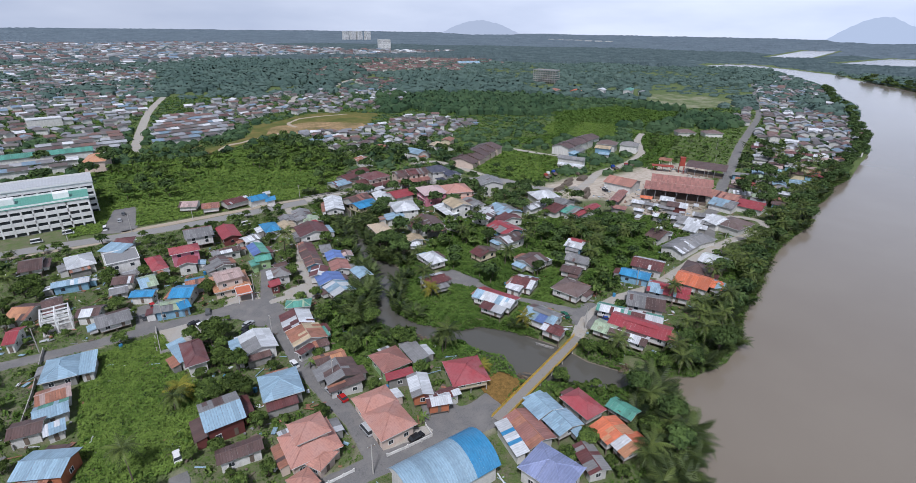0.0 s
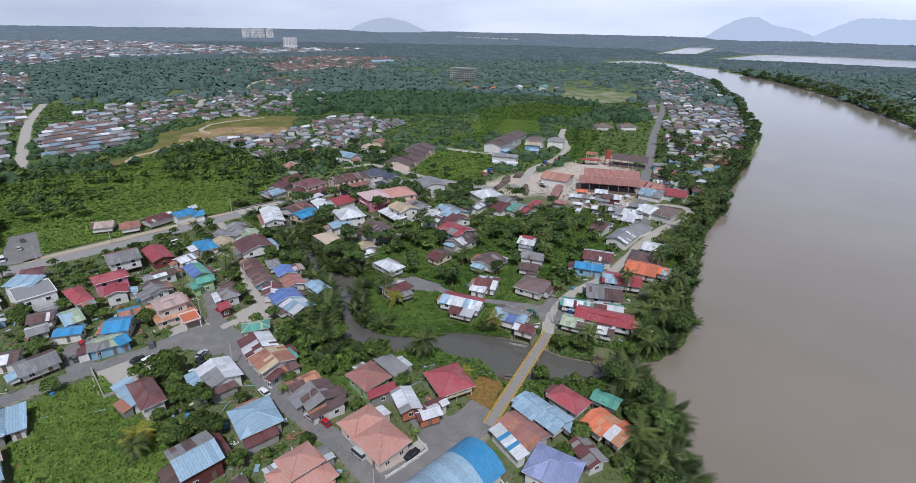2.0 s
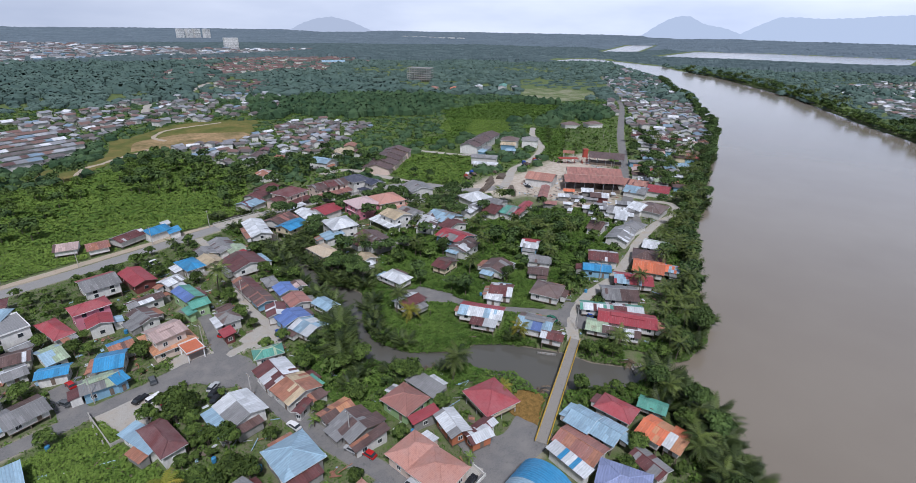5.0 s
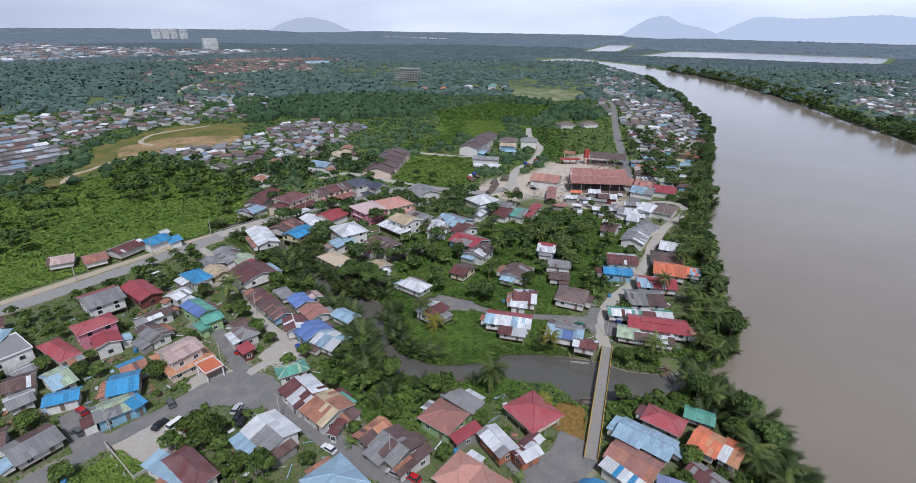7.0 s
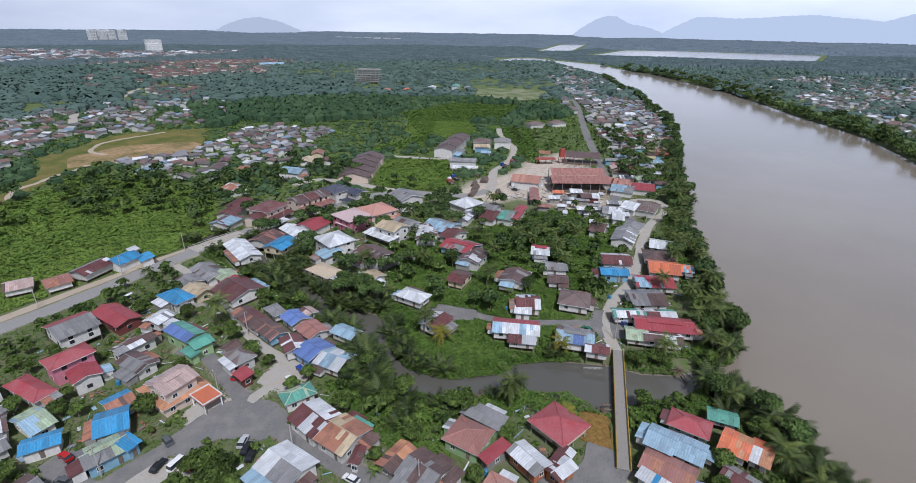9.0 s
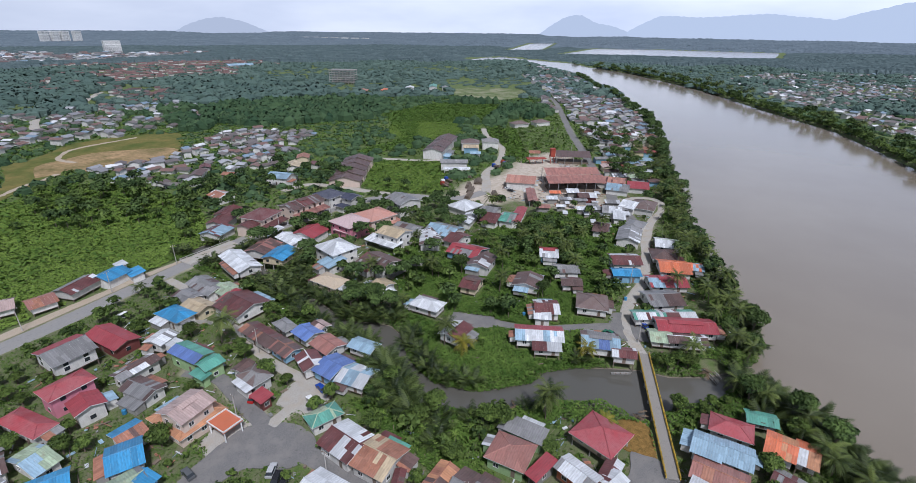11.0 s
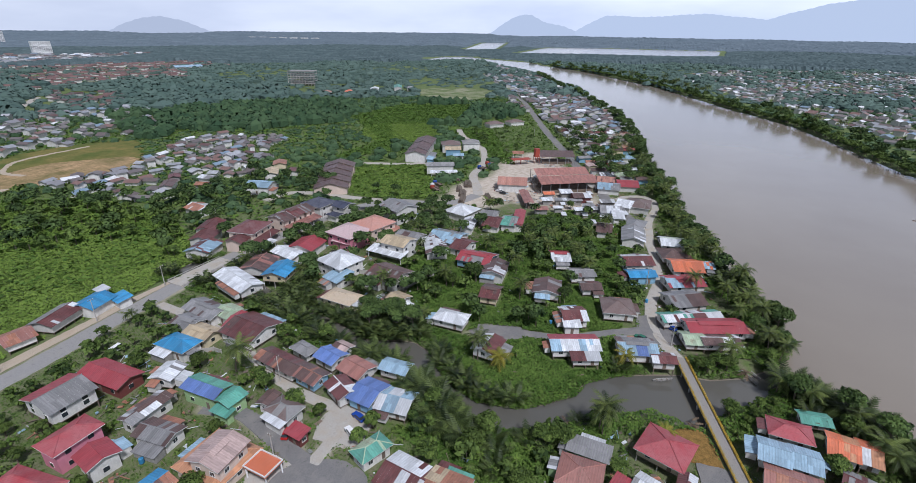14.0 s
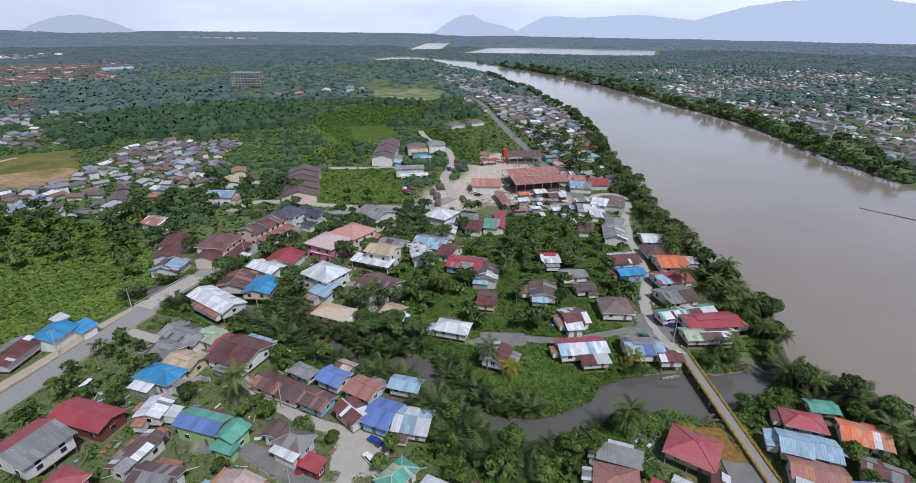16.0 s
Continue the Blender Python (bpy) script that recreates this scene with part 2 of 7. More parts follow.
def mottled(name, lo, hi, scale, fine=0.0):
    """Ground or canopy in broad uneven patches."""
    m, n, l, b = tree_of(name)
    c = mixed(n, l, noisy(n, l, scale, 0.35, 0.65, 6, None, "World", 0.7), lo, hi)
    if fine:
        c = mixed(n, l, scaled(n, l, noisy(n, l, fine, 0.4, 0.7, 6, None, "World", 0.7), 0.0, 0.6), c, tuple(0.55 * v for v in lo))
    l.new(c, b.inputs["Base Color"])
    b.inputs["Roughness"].default_value = 1.0
    b.inputs["Specular IOR Level"].default_value = 0.0
    return m


TERRACOTTA = mottled("dry_grass_plot", (0.14, 0.095, 0.032), (0.30, 0.175, 0.058), 0.9, 3.0)
DRY_FIELD = mottled("dry_field_grass", (0.085, 0.115, 0.035), (0.22, 0.175, 0.07), 0.05, 0.4)
BARE_CLAY = mottled("bare_orange_clay", (0.15, 0.135, 0.06), (0.42, 0.285, 0.165), 0.045, 0.3)
DECK = paving("brown_grey_bridge_deck", (0.2, 0.187, 0.17), (0.27, 0.252, 0.23), (0.23, 0.21, 0.185))
# near-black to bright tones: contrast of shaded and sunlit leaves put into colour
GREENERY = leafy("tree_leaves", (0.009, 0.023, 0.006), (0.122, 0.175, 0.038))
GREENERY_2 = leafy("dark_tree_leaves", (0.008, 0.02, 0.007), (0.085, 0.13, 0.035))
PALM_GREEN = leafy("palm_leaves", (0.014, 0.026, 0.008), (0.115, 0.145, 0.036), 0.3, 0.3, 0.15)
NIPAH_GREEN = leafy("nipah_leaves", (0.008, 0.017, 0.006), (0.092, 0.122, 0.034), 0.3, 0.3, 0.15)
PALM_YELLOW = leafy("yellowing_palm_leaves", (0.13, 0.14, 0.02), (0.24, 0.2, 0.03), 0.2, 0.4)
DRY_FROND = leafy("dry_brown_fronds", (0.06, 0.042, 0.028), (0.2, 0.145, 0.1), 0.2, 0.6)
WEEDS = leafy("weeds", (0.075, 0.132, 0.022), (0.165, 0.24, 0.046), 0.0, 0.5)
WEEDS_2 = leafy("rough_weeds", (0.034, 0.075, 0.012), (0.105, 0.168, 0.032), 0.0, 0.55)
FOREST = leafy("far_forest", (0.016, 0.04, 0.022), (0.075, 0.12, 0.055), 0.1, 0.8)
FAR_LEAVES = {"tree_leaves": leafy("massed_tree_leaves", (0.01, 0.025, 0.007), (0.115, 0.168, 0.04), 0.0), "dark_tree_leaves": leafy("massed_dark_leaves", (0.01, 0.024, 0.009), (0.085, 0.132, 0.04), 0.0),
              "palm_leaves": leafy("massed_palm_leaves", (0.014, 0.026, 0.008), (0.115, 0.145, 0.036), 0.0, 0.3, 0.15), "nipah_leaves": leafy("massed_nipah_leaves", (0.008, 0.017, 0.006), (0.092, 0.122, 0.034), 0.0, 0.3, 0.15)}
BARK = painted("bark", (0.14, 0.11, 0.085), 0.95, 0.5)


def ground_material():
    m, n, l, b = tree_of("ground_cover")
    big = noisy(n, l, 0.045, 0.38, 0.66, 6, None, "World")
    mid = noisy(n, l, 0.35, 0.35, 0.7, 6, None, "World")
    fine = noisy(n, l, 3.5, 0.3, 0.72, 5, None, "World", 0.65)
    grass = mixed(n, l, fine, (0.048, 0.086, 0.018), (0.122, 0.17, 0.042))
    grass = mixed(n, l, scaled(n, l, mid, 0.0, 0.6), grass, (0.10, 0.115, 0.035))
    soil = mixed(n, l, fine, (0.1, 0.082, 0.06), (0.25, 0.215, 0.17))
    yard = mixed(n, l, scaled(n, l, mid, 0.0, 0.65), grass, soil)
    at = n.new("ShaderNodeAttribute")
    at.attribute_name = "bare"
    lush = n.new("ShaderNodeAttribute")
    lush.attribute_name = "lush"
    sand = mixed(n, l, mid, (0.36, 0.305, 0.24), (0.52, 0.46, 0.385))
    c = mixed(n, l, lush.outputs["Fac"], yard, grass)
    add = n.new("ShaderNodeMath")
    add.operation = "MULTIPLY_ADD"
    l.new(at.outputs["Fac"], add.inputs[0])
    add.inputs[1].default_value = 1.6
    add.inputs[2].default_value = -0.3
    sub = n.new("ShaderNodeMath")
    sub.operation = "MULTIPLY_ADD"
    l.new(big, sub.inputs[0])
    sub.inputs[1].default_value = -0.5
    l.new(add.outputs["Value"], sub.inputs[2])
    sub.use_clamp = True
    c = mixed(n, l, sub.outputs["Value"], c, sand)
    l.new(c, b.inputs["Base Color"])
    b.inputs["Roughness"].default_value = 0.95
    bumped(n, l, b, fine, 0.6, 0.15)
    return m


def water_material(name, lo, hi, rough, ior=1.7):
    m, n, l, b = tree_of(name)
    c = mixed(n, l, noisy(n, l, 0.012, 0.35, 0.65, 4, None, "World"), lo, hi)
    l.new(c, b.inputs["Base Color"])
    b.inputs["Roughness"].default_value = rough
    b.inputs["IOR"].default_value = ior
    bumped(n, l, b, noisy(n, l, 0.9, 0.3, 0.7, 5, (1, 0.5, 1), "World"), 0.02, 0.1)
    return m


GROUND = ground_material()
WATER = water_material("muddy_river_water", (0.192, 0.162, 0.127), (0.218, 0.187, 0.148), 0.14, 1.5)
CREEK_WATER = water_material("dark_creek_water", (0.088, 0.085, 0.073), (0.108, 0.103, 0.089), 0.06, 1.5)
ASPHALT = paving("worn_asphalt", (0.125, 0.122, 0.12), (0.18, 0.174, 0.168), (0.215, 0.203, 0.187))
SLAB = paving("pale_concrete_road", (0.30, 0.28, 0.25), (0.40, 0.38, 0.34), (0.34, 0.29, 0.22))
DIRT = paving("packed_dirt", (0.30, 0.25, 0.19), (0.42, 0.36, 0.28), (0.36, 0.28, 0.2))

# ---- mesh helpers ----
class Acc:
    """Gathers corners and faces of one mesh."""

    def __init__(self):
        self.v, self.f, self.m = [], [], []

    def face(self, pts, mat=0):
        k = len(self.v)
        self.v.extend(tuple(p) for p in pts)
        self.f.append(tuple(range(k, k + len(pts))))
        self.m.append(mat)

    def prism(self, low, high, mat=0):
        """Two rings of equal length, closed by sides: a solid."""
        k, n = len(self.v), len(low)
        self.v.extend(tuple(p) for p in low)
        self.v.extend(tuple(p) for p in high)
        self.f.append(tuple(range(k + n - 1, k - 1, -1)))
        self.f.append(tuple(range(k + n, k + 2 * n)))
        self.m += [mat, mat]
        for i in range(n):
            j = (i + 1) % n
            self.f.append((k + i, k + j, k + n + j, k + n + i))
            self.m.append(mat)

    def box(self, c, s, rz=0.0, mat=0, taper=1.0):
        x, y, z = c
        ca, sa = math.cos(rz), math.sin(rz)
        low, high = [], []
        for ring, zz, k in ((low, z - s[2] / 2, 1.0), (high, z + s[2] / 2, taper)):
            for a, b in ((-1, -1), (1, -1), (1, 1), (-1, 1)):
                px, py = a * s[0] / 2 * k, b * s[1] / 2 * k
                ring.append((x + px * ca - py * sa, y + px * sa + py * ca, zz))
        self.prism(low, high, mat)

    def beam(self, a, b, r, sides=4, mat=0, r2=None):
        a, b = Vector(a), Vector(b)
        q = (b - a).to_track_quat("Z", "Y").to_matrix()
        ring = [q @ Vector((math.cos(2 * math.pi * (i + 0.5) / sides), math.sin(2 * math.pi * (i + 0.5) / sides), 0)) for i in range(sides)]
        self.prism([a + p * r for p in ring], [b + p * (r if r2 is None else r2) for p in ring], mat)

    def mesh(self, name, mats):
        d = bpy.data.meshes.new(name)
        d.from_pydata(self.v, [], self.f)
        for m in mats:
            d.materials.append(m)
        d.polygons.foreach_set("material_index", self.m)
        d.update()
        return d


def part(name, data, mats, parent=None, label="", at=None):
    """Links an Acc or a mesh as one object under its thing."""
    if isinstance(data, Acc):
        data = data.mesh(name, mats if isinstance(mats, (list, tuple)) else [mats])
    ob = new(name, data)
    ob.parent = parent
    if at is not None:
        ob.matrix_basis = at
    return tagged(ob, label)


def thing(name, m, label, category, group="", kind=""):
    ob = new(name)
    ob.empty_display_size = 0.5
    ob.matrix_basis = m
    return tagged(ob, label, category, group, kind)


def quads_mesh(name, pts, mats, index=None, tone=None):
    """Many loose quads from an array (n, 4, 3); tone: the shade of each, from 0 to 1."""
    n = len(pts)
    if tone is None:
        tone = np.random.default_rng(n).random(n)
    d = bpy.data.meshes.new(name)
    d.vertices.add(4 * n)
    d.vertices.foreach_set("co", pts.reshape(-1).astype(np.float32))
    d.loops.add(4 * n)
    d.loops.foreach_set("vertex_index", np.arange(4 * n, dtype=np.int32))
    d.polygons.add(n)
    d.polygons.foreach_set("loop_start", np.arange(0, 4 * n, 4, dtype=np.int32))
    for m in mats:
        d.materials.append(m)
    if index is not None:
        d.polygons.foreach_set("material_index", index.astype(np.int32))
    shade = d.attributes.new("tone", "FLOAT", "FACE")
    shade.data.foreach_set("value", np.clip(tone, 0, 1).astype(np.float32))
    d.update()
    d.validate()
    return d


# ---- plan of the land: banks and creek ----
def inside(p, ring):
    x, y = p[:, 0], p[:, 1]
    hit = np.zeros(len(p), bool)
    r = np.array(ring, float)
    for (x0, y0), (x1, y1) in zip(r, np.roll(r, -1, 0)):
        if y0 != y1:
            hit ^= ((y0 > y) != (y1 > y)) & (x < (x1 - x0) * (y - y0) / (y1 - y0) + x0)
    return hit


def far_from(p, line, closed=False):
    """The distance of every point from a line of corners."""
    r = np.array(line, float)
    ends = np.roll(r, -1, 0) if closed else r[1:]
    best = np.full(len(p), 1e9)
    for a, b in zip(r, ends):
        ab = b - a
        s = np.clip(((p - a) @ ab) / max(ab @ ab, 1e-9), 0, 1)
        best = np.minimum(best, np.hypot(*(p - a - s[:, None] * ab).T))
    return best


near_bank = [(-500, -230), (-150, -85), (20, -2), (66, 20), (88, 37), (97, 45), (104, 54), (108, 61), (112, 63), (120, 58), (132, 56), (148, 59),
             (164, 67), (189, 74), (214, 83), (242, 90), (280, 94), (302, 102), (318, 107), (333, 108), (348, 111), (366, 117), (400, 119), (446, 130), (520, 146),
             (600, 178), (740, 236), (811, 275), (998, 360), (1084, 431), (1221, 502), (1300, 600), (1370, 720), (1450, 840)]
far_bank = [(1560, 790), (1470, 640), (1390, 500), (1267, 410), (1149, 300), (978, 188), (865, 122), (689, 46), (579, -10), (474, -35), (407, -49),
            (355, -66), (250, -112), (0, -230), (-500, -450)]
creek_south = [(110, 58), (104, 64), (95, 68), (90, 74), (83, 80), (77, 84), (79, 89), (80, 95), (75, 102), (74, 108), (68, 112), (63, 116), (60, 123), (56, 132),
               (58, 139), (62, 147), (66, 155), (69, 161), (71, 171), (69, 178), (74, 192), (78, 205), (81, 220), (83, 235), (84, 252), (84, 276)]
creek_north = [(95, 276), (93, 250), (91, 235), (87, 222), (84, 205), (80, 190), (77, 179), (81, 170), (82, 165), (79, 158), (71, 150), (67, 143), (65, 137),
               (67, 127), (71, 121), (78, 114), (85, 112), (91, 105), (96, 95), (99, 88), (100, 80), (105, 71), (113, 63)]
lake_a = [(1880, 690), (1865, 535), (2040, 0), (2620, -40), (2590, 460), (2480, 720)]
lake_b = [(1990, 960), (2150, 875), (3150, 1150), (3050, 1260)]
lake_c = [(1340, 745), (1460, 690), (1560, 740), (1400, 830)]
WATERS = [near_bank + far_bank, creek_south + creek_north, lake_a, lake_b, lake_c]


def shore(p):
    """The distance from the water's edge: positive on land."""
    best = np.full(len(p), 1e9)
    wet = np.zeros(len(p), bool)
    for ring in WATERS:
        best = np.minimum(best, far_from(p, ring, True))
        wet |= inside(p, ring)
    return np.where(wet, -best, best)


# roads: centre line, width
ROAD_MAIN = ([(-160, 262), (-47, 261), (-10, 258), (24, 258), (49, 260), (93, 263), (118, 262), (137, 259), (161, 256), (182, 248), (195, 236), (199, 220), (208, 206), (224, 200)], 8.6)
LANE_SOUTH = ([(-30, 79), (25, 79), (42, 77.5), (54, 77), (63, 76)], 6.0)
LANE_WEST = ([(31.5, 79), (32, 94), (29.5, 111), (28.5, 127), (28, 146), (27, 158), (17, 164), (2, 166), (-22, 166.5), (-60, 169)], 4.6)
LANE_UP = ([(27, 155), (31, 170), (34, 182), (35.5, 190), (33, 200)], 4.2)
SLAB_LANE = ([(30, 163), (40, 163.5), (46.5, 165), (47, 174), (48, 184), (51, 194), (55, 205), (58, 214), (62, 232), (64, 256)], 3.2)
ROAD_NORTH = ([(104.5, 88.3), (110, 92), (118, 96), (134, 98.5), (153, 97), (176, 99.5), (195, 103), (222, 105), (242, 103), (256, 105), (262, 111), (258, 120), (250, 124)], 3.9)
ROAD_RIVER = ([(215, 112), (226, 117), (243, 128), (271, 138), (307, 156), (360, 179), (424, 208), (487, 234), (608, 284), (696, 330), (800, 385), (980, 480)], 6.0)
ISLAND_PATH = ([(92, 150), (97, 144), (99, 134), (102, 122), (112, 107), (118, 97)], 3.6)
MILL_ROAD = ([(224, 199), (240, 206), (262, 217), (294, 222), (335, 238), (372, 270), (402, 288)], 5.5)
ESTATE_ROAD = ([(193, 246), (190, 262), (189, 280), (182, 300), (165, 303)], 5.0)
ESTATE_LANE = ([(256, 304), (262, 290), (268, 272), (276, 260), (270, 246)], 4.5)
WEST_ROAD = ([(4, 430), (14, 520), (30, 640), (55, 760)], 7.0)
SIDE_LANE = ([(-6, 100), (-6, 92), (-7, 79)], 3.6)
SAND_TRACK = ([(56, 403), (63, 420), (70, 428), (79, 432), (92, 441), (107, 447), (117, 454)], 3.4)
SAND_LOOP = ([(138, 475), (136, 493), (144, 508), (158, 520), (179, 523), (189, 523), (208, 523)], 3.4)
TOWN_ROAD = ([(177, 624), (201, 682), (220, 698), (251, 734), (296, 786), (361, 871)], 8.0)
ROADS = [ROAD_MAIN, LANE_SOUTH, LANE_WEST, LANE_UP, SLAB_LANE, ROAD_NORTH, ROAD_RIVER, ISLAND_PATH, MILL_ROAD, ESTATE_ROAD, ESTATE_LANE, WEST_ROAD, TOWN_ROAD, SIDE_LANE]
yard_mill = [(200, 208), (212, 217), (247, 217), (255, 210), (274, 208), (310, 215), (340, 202), (345, 186), (305, 162), (283, 148), (261, 136), (243, 133), (226, 119), (208, 119), (210, 140), (222, 160), (220, 178), (200, 186), (192, 202)]
bare_land = [(40, 422), (44, 437), (59, 439), (73, 437), (93, 464), (108, 507), (123, 509), (143, 523), (170, 542), (212, 536), (238, 511), (199, 450), (175, 453), (155, 455), (130, 450), (112, 449), (87, 431), (66, 414), (51, 402)]
sand_patch = [(105, 455), (119, 486), (142, 493), (164, 493), (183, 478), (199, 464), (193, 438), (164, 431), (148, 444), (130, 444), (119, 453)]
pale_field = [(584, 420), (690, 482), (740, 390), (660, 332), (584, 360)]
grass_square = [(382, 380), (415, 359), (419, 323), (362, 289), (334, 302), (324, 325), (335, 353)]
green_lot = [(198, 273), (249, 301), (274, 259), (240, 234), (207, 222), (194, 252)]
LUSH = [
    [(-24, 160), (-1, 161), (3, 130), (2, 112), (-6, 101), (-24, 104)],
    [(-30, 268), (66, 270), (96, 272), (112, 300), (128, 330), (128, 400), (100, 428), (66, 405), (45, 398), (-30, 405)],
    [(60, 152), (60, 130), (66, 118), (78, 109), (93, 100), (102, 98), (112, 106), (150, 106), (222, 113), (226, 140), (204, 162), (168, 172), (130, 200), (112, 186), (88, 162)],
    [(36, 116), (50, 104), (66, 103), (74, 104), (64, 115), (56, 132), (62, 150), (46, 152), (40, 130)],
    green_lot, grass_square, [(300, 200), (420, 262), (400, 300), (330, 232), (300, 226)], [(250, 330), (330, 330), (420, 420), (520, 420), (560, 330), (430, 300), (400, 360), (300, 300)],
]


def spaced(lo, a, b, hi, step, grow):
    """Coordinates at an even step between a and b, and ever wider ones out to lo and hi."""
    mid = list(np.arange(a, b + step, step))
    left, right, s = [], [], step
    x = a
    while x > lo:
        s *= grow
        x -= s
        left.append(max(x, lo))
    x, s = mid[-1], step
    while x < hi:
        s *= grow
        x += s
        right.append(min(x, hi))
    return np.array(left[::-1] + mid + right)


def build_ground():
    xs = spaced(-3000, -60, 330, 4900, 2.4, 1.045)
    ys = spaced(-2500, 20, 290, 4900, 2.4, 1.045)
    gx, gy = np.meshgrid(xs, ys, indexing="ij")
    p = np.stack([gx.ravel(), gy.ravel()], 1)
    d = shore(p)
    r = np.hypot(p[:, 0], p[:, 1])
    soft = 1 + r / 300
    z = np.clip((d - 0.4) * 0.55 / soft - 1.6, -4.0, 0.0)
    wob = 0.12 * np.sin(p[:, 0] * 0.31) * np.sin(p[:, 1] * 0.27 + 1) + 0.08 * np.sin(p[:, 0] * 0.83 + p[:, 1] * 0.57)
    road = np.full(len(p), 1e9)
    for line, width in ROADS:
        road = np.minimum(road, far_from(p, line) - width / 2)
    z = z + np.where(z > -0.2, (wob - 0.14) * np.clip(road / 4, 0, 1), 0) - 0.06
    bare = np.zeros(len(p))
    for ring in (yard_mill,):
        edge = far_from(p, ring, True)
        bare = np.maximum(bare, np.clip(np.where(inside(p, ring), 0.6 + edge / 14, 0.6 - edge / 10), 0, 1))
    bare = np.maximum(bare, 0.55 * np.clip(1 - road / 2.2, 0, 1))
    pf = np.where(inside(p, pale_field), 0.42, 0.0)
    bare = np.maximum(bare, pf)
    lush = np.clip((r - 300) / 60, 0, 1)
    for ring in LUSH:
        edge = far_from(p, ring, True)
        lush = np.maximum(lush, np.clip(np.where(inside(p, ring), 0.6 + edge / 8, 0.6 - edge / 6), 0, 1))
    nx, ny = len(xs), len(ys)
    k = np.arange(nx * ny).reshape(nx, ny)
    f = np.stack([k[:-1, :-1], k[1:, :-1], k[1:, 1:], k[:-1, 1:]], -1).reshape(-1, 4)
    me = bpy.data.meshes.new("ground")
    me.vertices.add(len(p))
    me.vertices.foreach_set("co", np.column_stack([p, z]).reshape(-1).astype(np.float32))
    me.loops.add(f.size)
    me.loops.foreach_set("vertex_index", f.reshape(-1).astype(np.int32))
    me.polygons.add(len(f))
    me.polygons.foreach_set("loop_start", np.arange(0, f.size, 4, dtype=np.int32))
    me.polygons.foreach_set("use_smooth", np.ones(len(f), bool))
    for key, val in (("bare", bare), ("lush", lush)):
        a = me.attributes.new(key, "FLOAT", "POINT")
        a.data.foreach_set("value", val.astype(np.float32))
    me.materials.append(GROUND)
    me.update()
    tagged(new("ground", me), "grassy and bare earth village ground sloping to muddy banks", "ground", kind="structure")


build_ground()
sheet = Acc()
sheet.face([(-3000, -2500, -1.6), (4900, -2500, -1.6), (4900, 4900, -1.6), (-3000, 4900, -1.6)])
tagged(part("water", sheet, WATER), "calm brown muddy river and tidal creek water", "river", kind="structure")


def smooth_line(line, step):
    """A rounded line through its corners, resampled at about the step."""
    r = np.array(line, float)
    out = []
    for i in range(len(r) - 1):
        p0, p1, p2, p3 = r[max(i - 1, 0)], r[i], r[i + 1], r[min(i + 2, len(r) - 1)]
        n = max(1, int(np.hypot(*(p2 - p1)) / step))
        for j in range(n):
            t = j / n
            out.append(0.5 * (2 * p1 + (p2 - p0) * t + (2 * p0 - 5 * p1 + 4 * p2 - p3) * t * t + (3 * p1 - p0 - 3 * p2 + p3) * t ** 3))
    out.append(r[-1])
    return np.array(out)


def road(name, line, width, mat, label, top=0.05, rough=0.18):
    """A strip with ragged edges and a little thickness."""
    c = smooth_line(line, 2.5)
    t = np.gradient(c, axis=0)
    t /= np.hypot(*t.T)[:, None]
    n = np.stack([-t[:, 1], t[:, 0]], 1)
    a = Acc()
    rows = []
    for i, (p, q) in enumerate(zip(c, n)):
        w1, w2 = width / 2 + random.uniform(-rough, rough), width / 2 + random.uniform(-rough, rough)
        ring = [(*(p + q * (w1 + 0.3)), -0.3), (*(p + q * w1), top), (*p, top + 0.05), (*(p - q * w2), top), (*(p - q * (w2 + 0.3)), -0.3)]
        rows.append(len(a.v))
        a.v.extend(ring)
    for u, v in zip(rows, rows[1:]):
        for j in range(4):
            a.f.append((u + j, v + j, v + j + 1, u + j + 1))
            a.m.append(0)
    return tagged(part(name, a, mat), label, "road", kind="structure")


tide = Acc()
ring = [(*p, -1.585) for p in creek_south + creek_north]
tide.face(ring)
tagged(part("water", tide, CREEK_WATER), "dark still tidal creek water between the houses", "creek", kind="structure")
ROAD_TAR = paving("pale_worn_asphalt", (0.2, 0.195, 0.19), (0.27, 0.262, 0.252), (0.25, 0.24, 0.22))
road("road_main", ROAD_MAIN[0], 7.0, ROAD_TAR, "pale worn two-lane asphalt road between dusty verges", 0.10)
road("road_village", *LANE_SOUTH, ASPHALT, "grey asphalt village street beside the blue hall", 0.06)
road("road_lane", *LANE_WEST, ASPHALT, "narrow grey asphalt lane between the houses", 0.07)
road("road_lane", *LANE_UP, ASPHALT, "short asphalt lane leading up to the houses", 0.08)
road("road_footway", *SLAB_LANE, SLAB, "narrow concrete footway between tin-roofed houses", 0.09)
road("road_north", *ROAD_NORTH, SLAB, "curving pale worn road along the river bank", 0.06)
road("road_river", *ROAD_RIVER, ASPHALT, "straight road through the dense riverside village", 0.07)
road("road_path", *ISLAND_PATH, ASPHALT, "asphalt path over the overgrown island", 0.08)
road("road_mill", *MILL_ROAD, SLAB, "pale road past the saw mill yard", 0.09)
road("road_estate", *ESTATE_ROAD, SLAB, "pale estate road by the terraced houses", 0.05)
